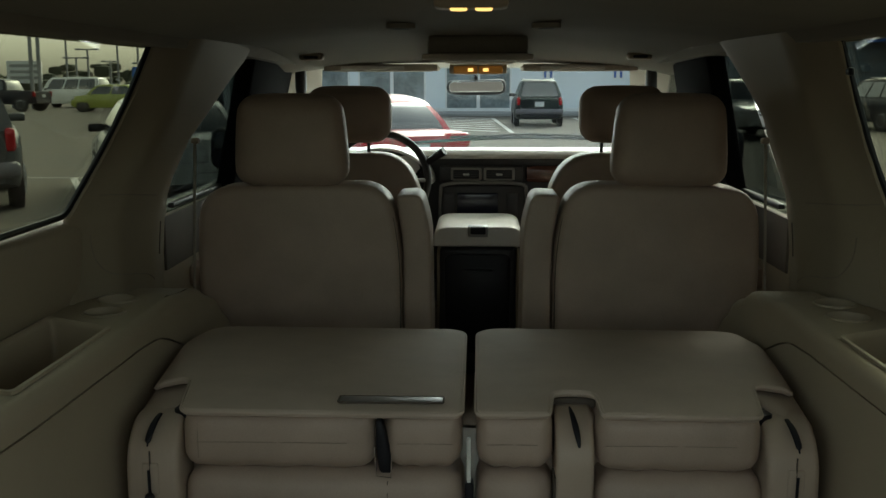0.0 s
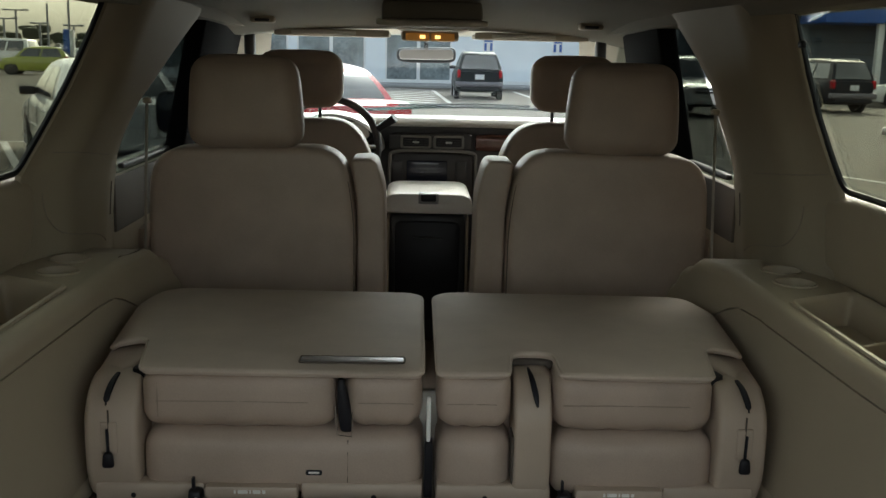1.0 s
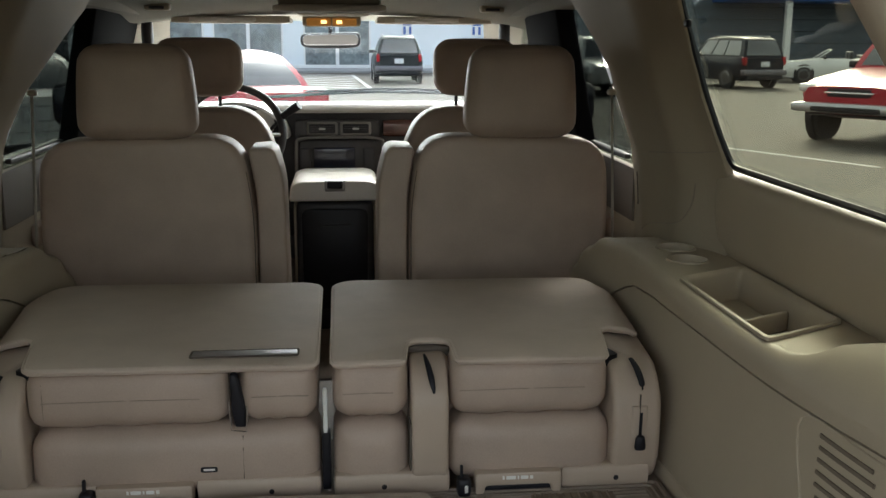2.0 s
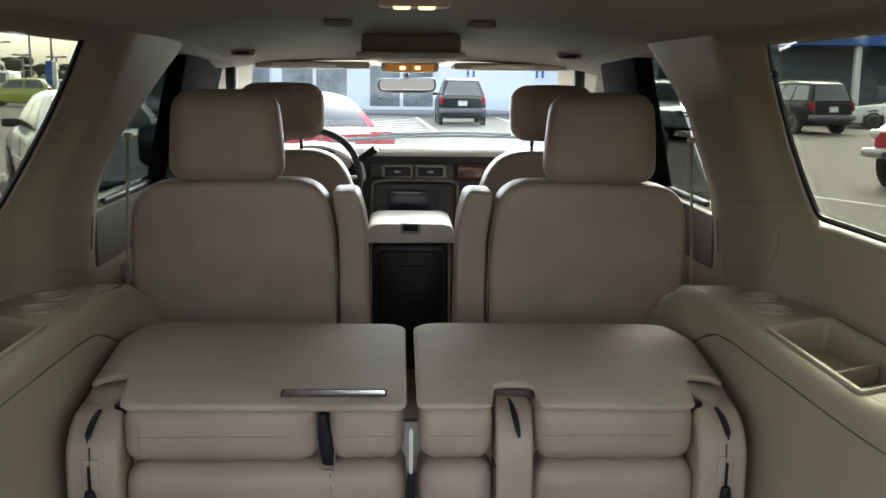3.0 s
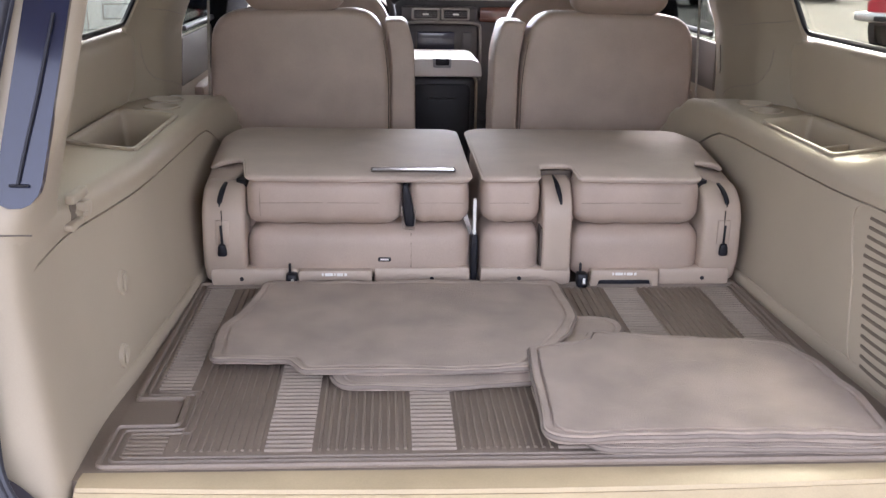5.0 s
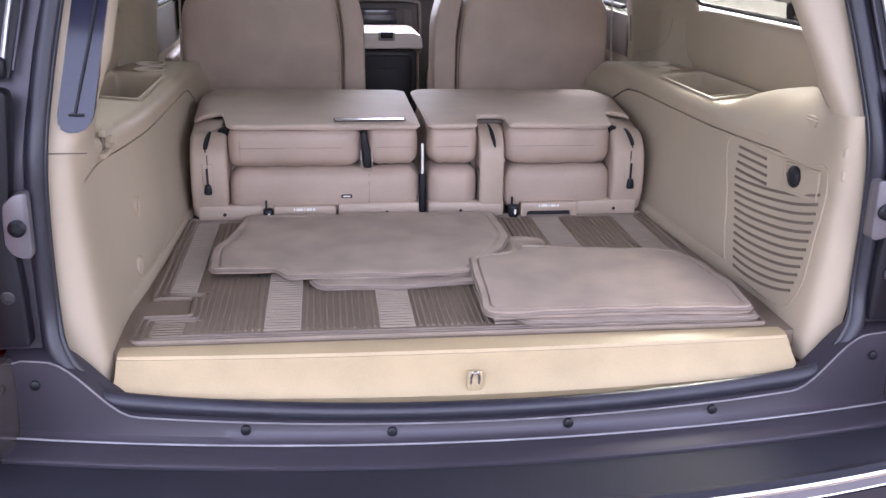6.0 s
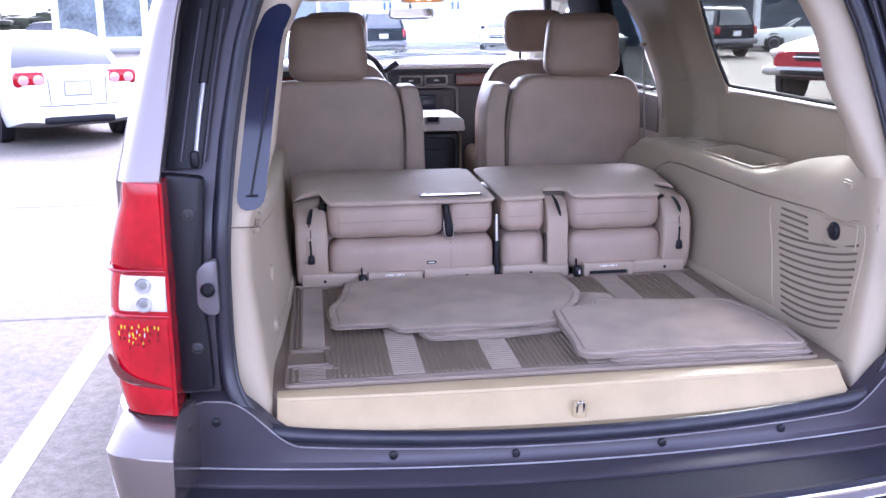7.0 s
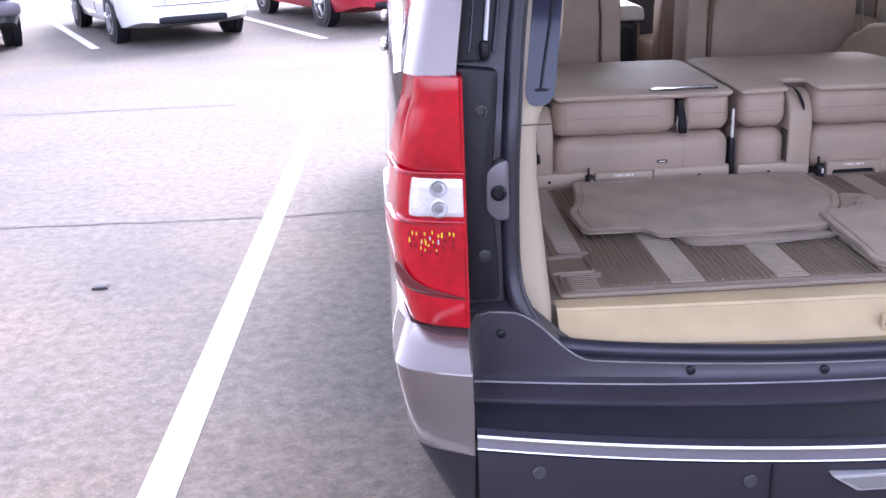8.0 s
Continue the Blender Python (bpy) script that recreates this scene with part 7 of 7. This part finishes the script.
    part("plate", rbox((0, tail - 0.004, z - 0.06), (0.32, 0.016, 0.16), 0.006), M_FRAME, t, "pale number plate")
    # on near cars this black also stands in for shadow under the bumper
    part("rear_valance", rbox((0, tail + 0.09, P["gr"] + 0.13), (W * (0.52 if near else 0.78), 0.22, 0.10 if near else 0.16), 0.03), M_BLACK, t, "black rear valance with the bumper's shade")
    part("grille", rbox((0, nose - 0.045, P["hood"] - 0.26), (W * 0.42, 0.10, 0.17), 0.03), M_BLACK, t, "black grille")
    part("grille_bar", rbox((0, nose + 0.005, P["hood"] - 0.26), (W * 0.42, 0.03, 0.03), 0.01), M_CHROME, t, "chrome grille bar")
    part("front_valance", rbox((0, nose - 0.10, P["gr"] + 0.12), (W * 0.72, 0.20, 0.12), 0.03), M_BLACK, t)
    if kind == "pickup":
        part("front_bumper", rbox((0, nose + 0.02, 0.60), (W * 0.98, 0.18, 0.16), 0.06, 6), M_ALLOY, t, "dull silver front bumper")
        part("bumper_insert", rbox((0, nose + 0.09, 0.58), (W * 0.60, 0.06, 0.09), 0.02), M_BLACK, t, "black bumper insert")
    return t


P_WHITE = car_paint("white car paint", (0.78, 0.78, 0.77), 0.0)
P_RED = car_paint("red car paint", (0.36, 0.02, 0.035), 0.1, 0.45)
P_DARKGREEN = car_paint("black green car paint", (0.008, 0.013, 0.016), 0.0, 0.05)
P_NAVY = car_paint("charcoal car paint", (0.012, 0.015, 0.022), 0.0, 0.08)
P_YELLOW = car_paint("yellow green car paint", (0.36, 0.39, 0.07), 0.0)
P_BLUECAR = car_paint("navy blue car paint", (0.012, 0.02, 0.07), 0.1, 0.3)
P_SILVER = car_paint("silver car paint", (0.48, 0.48, 0.48), 0.5)
P_GREY = car_paint("grey car paint", (0.06, 0.064, 0.07), 0.2, 0.4)

place(car("white_sedan", "white sedan parked tail out in an angled bay", P_WHITE, "sedan", True), -4.66, 14.05, 26)
place(car("red_sedan", "red sedan parked nose first in an angled bay", P_RED, "sedan", True), -1.80, 14.95, 25)
place(car("grey_suv", "dark grey sport utility parked in an angled bay", P_GREY, "suv", True), -7.62, 13.50, 26)
place(car("dark_suv", "black-green sport utility parked against the pale building", P_DARKGREEN, "suv"), 2.29, 38.95, 0)
place(car("white_car", "white sedan parked nose out beside the building", P_WHITE, "sedan"), 8.75, 46.0, 160)
place(car("dark_suv", "charcoal sport utility parked before the dark building", P_NAVY, "suv"), 14.05, 34.7, 12)
place(car("white_convertible", "white convertible with folded roof beside the dark building", P_WHITE, "convertible"), 19.75, 37.7, 70)
place(car("red_pickup", "red pickup truck with chrome bumper parked nose in", P_RED, "pickup"), 10.3, 15.9, 124)
place(car("silver_suv", "silver sport utility facing the car park", P_SILVER, "suv"), 8.15, 30.6, 186)
place(car("navy_car", "dark blue sedan parked in the row beside the shop", P_BLUECAR, "sedan"), -17.0, 66.0, 96)
place(car("yellow_compact", "yellow-green compact hatchback in the far row", P_YELLOW, "compact"), -21.55, 57.2, 98)
place(car("dark_pickup", "dark pickup truck in the far row", P_NAVY, "pickup"), -28.2, 58.2, 80)
place(car("white_van", "white van in the far row", P_WHITE, "van"), -27.6, 66.7, 84)
place(car("silver_car", "silver sedan in the far row", P_SILVER, "sedan"), -21.9, 64.2, 96)
place(car("grey_car", "dark grey sedan in the far row", P_GREY, "sedan"), -32.5, 55.6, 84)
place(car("grey_car", "dark grey sedan in the far row beyond the aisle", P_GREY, "sedan"), -15.5, 57.8, 98)

# ---------------------------------------------------------------- building ahead
BY = 52.0
bm = prism([(-13.4, 0), (13.5, 0), (13.5, 6.2), (-13.4, 6.2)], "y", BY, BY + 12)
bld = thing("shop_building", (0, BY, 0), "pale blue plastered shop building with glazed front", "building")
part("wall", bm, M_WALL, bld)
part("roof", rbox((0.05, BY + 6, 6.3), (27.6, 12.6, 0.3), 0.05), M_GREY_ROOF, bld)
part("plinth", rbox((0.05, BY - 0.06, 0.16), (27.0, 0.14, 0.32), 0.02), M_FRAME, bld)


def shop_window(x0, x1, z0, z1, bars, name="window"):
    w = part(name, rbox(((x0 + x1) / 2, BY - 0.05, (z0 + z1) / 2), (x1 - x0, 0.12, z1 - z0), 0.02), M_FRAME, bld, "white framed shop window")
    n = bars
    for k in range(n):
        a, b = lerp(x0, x1, k / n) + 0.09, lerp(x0, x1, (k + 1) / n) - 0.09
        part("pane", rbox(((a + b) / 2, BY - 0.115, (z0 + z1) / 2), (b - a, 0.02, z1 - z0 - 0.2), 0.005), M_SHOP, w, "dark pane with painted reflections")


shop_window(-6.25, -2.72, 0.35, 3.0, 2)
shop_window(-1.70, 1.75, 0.10, 3.0, 2, "door")
for k in range(3):
    shop_window(-8.7 - 2.2 * k, -6.7 - 2.2 * k, 0.6, 3.0, 1)
for x in (3.64, 7.25):
    sg = thing("parking_sign", (x, BY - 0.05, 1.9), "blue and white parking sign on the wall", "sign", "parking signs")
    part("panel", rbox((x, BY - 0.04, 2.12), (0.55, 0.04, 0.66), 0.02), M_FRAME, sg)
    part("symbol", rbox((x, BY - 0.065, 2.36), (0.44, 0.012, 0.10), 0.02), M_BLUE, sg, "blue print")
    for dx in (-0.15, 0.15):
        part("symbol", rbox((x + dx, BY - 0.065, 2.06), (0.13, 0.012, 0.40), 0.02), M_BLUE, sg, "blue print")
# hatched no-parking zone before the door
for k in range(8):
    stripe(-2.35, 36.2 + 1.7 * k, 0.72, 33.4 + 1.7 * k, 0.30)
stripe(1.15, 32.5, 0.70, 46.0, 0.16)
stripe(4.7, 33.0, 4.45, 46.0, 0.16)
bm = prism(rpoly([(-13.6, 48.6), (14, 48.6), (14, BY), (-13.6, BY)], 0.05, 2), "z", 0.0, 0.14, 0.02)
setting("pavement", bm, M_GREY_ROOF, "grey concrete pavement along the shop", "pavement")

# dark building on the right, with a blue canopy
bm = prism([(14.9, 0), (70, 0), (70, 5.2), (14.9, 5.2)], "y", 46.0, 60.0)
db = thing("dark_building", (40, 46, 0), "slate blue building with a bright blue canopy band", "building")
part("wall", bm, M_WALL_DARK, db)
part("canopy", rbox((42.85, 44.6, 3.66), (50.5, 3.2, 0.60), 0.04), M_BLUE, db, "bright blue canopy band")
for k in range(5):
    part("post", rbox((20.2 + 8 * k, 43.4, 1.7), (0.28, 0.28, 3.4), 0.03), M_FRAME, db, "pale post")
for k in range(9):
    part("cladding_joint", rbox((42.45, 45.985, 0.55 * k + 0.4), (54.9, 0.05, 0.03), 0.005), M_BLACK, db)
part("roof", rbox((42.7, 53, 5.3), (55, 14.4, 0.25), 0.05), M_GREY_ROOF, db)

# far left: poles, sign, hedge
for x, y, h, arms in ((-28.05, 62, 11, 0), (-27.55, 62, 11, 0), (-38.1, 92, 6.0, 0), (-36.1, 92, 4.66, 1.06), (-37.2, 92, 3.9, 1.25), (-34.0, 92, 3.55, 0.7), (-33.3, 92, 5.3, 0), (-31.4, 92, 7.5, 0), (-31.0, 92, 3.4, 0.8)):
    p = thing("light_pole", (x, y, 0), "tall grey car park light pole", "street lamp", "light poles")
    part("pole", tube([(x, y, 0), (x, y, h)], [0.14, 0.09], 10), M_GREY_ROOF, p)
    if arms:
        part("arm", rbox((x, y, h), (arms * 2, 0.14, 0.12), 0.03), M_GREY_ROOF, p)
        for s in (1, -1):
            part("lamp_head", rbox((x + s * arms * 0.80, y, h + 0.02), (0.55, 0.4, 0.16), 0.06), M_GREY_ROOF, p)
sg = thing("sign_board", (-27.5, 63, 0), "pale roadside sign board on posts", "sign")
part("board", rbox((-28.95, 63, 2.32), (2.25, 0.2, 1.42), 0.04), M_FRAME, sg)
for k in range(3):
    part("print_bar", rbox((-28.95, 62.89, 2.72 - 0.38 * k), (1.8, 0.03, 0.19), 0.01), M_GREY_ROOF, sg)
for s in (1, -1):
    part("post", rbox((-28.95 + s * 0.9, 63.05, 0.8), (0.14, 0.14, 1.6), 0.02), M_GREY_ROOF, sg)
py = thing("sign_pylon", (-19.7, 58, 0), "blue and white sign pylon in the car park", "sign")
part("panel", rbox((-20.06, 58, 1.28), (0.36, 0.3, 2.55), 0.04), M_BLUE, py)
part("edge_panel", rbox((-19.76, 58, 1.26), (0.24, 0.28, 2.5), 0.04), M_FRAME, py)
bm = bmesh.new()
rng = random.Random(4)
for k in range(900):
    x = rng.uniform(-150, -14)
    z = abs(rng.gauss(0, 1.0)) + 0.2
    rbox((x, 118 + rng.uniform(-6, 6), min(z, 2.6) * (1.2 + 0.5 * noise.noise((x * 0.08, 0, 0)))), (rng.uniform(1.2, 3.2), 1.5, rng.uniform(0.6, 1.5)), 0.5, 2, bm=bm)
tagged(obj("hedge", bm, M_LEAF), "dark distant hedge and trees on the horizon", "hedge", "", "stuff")
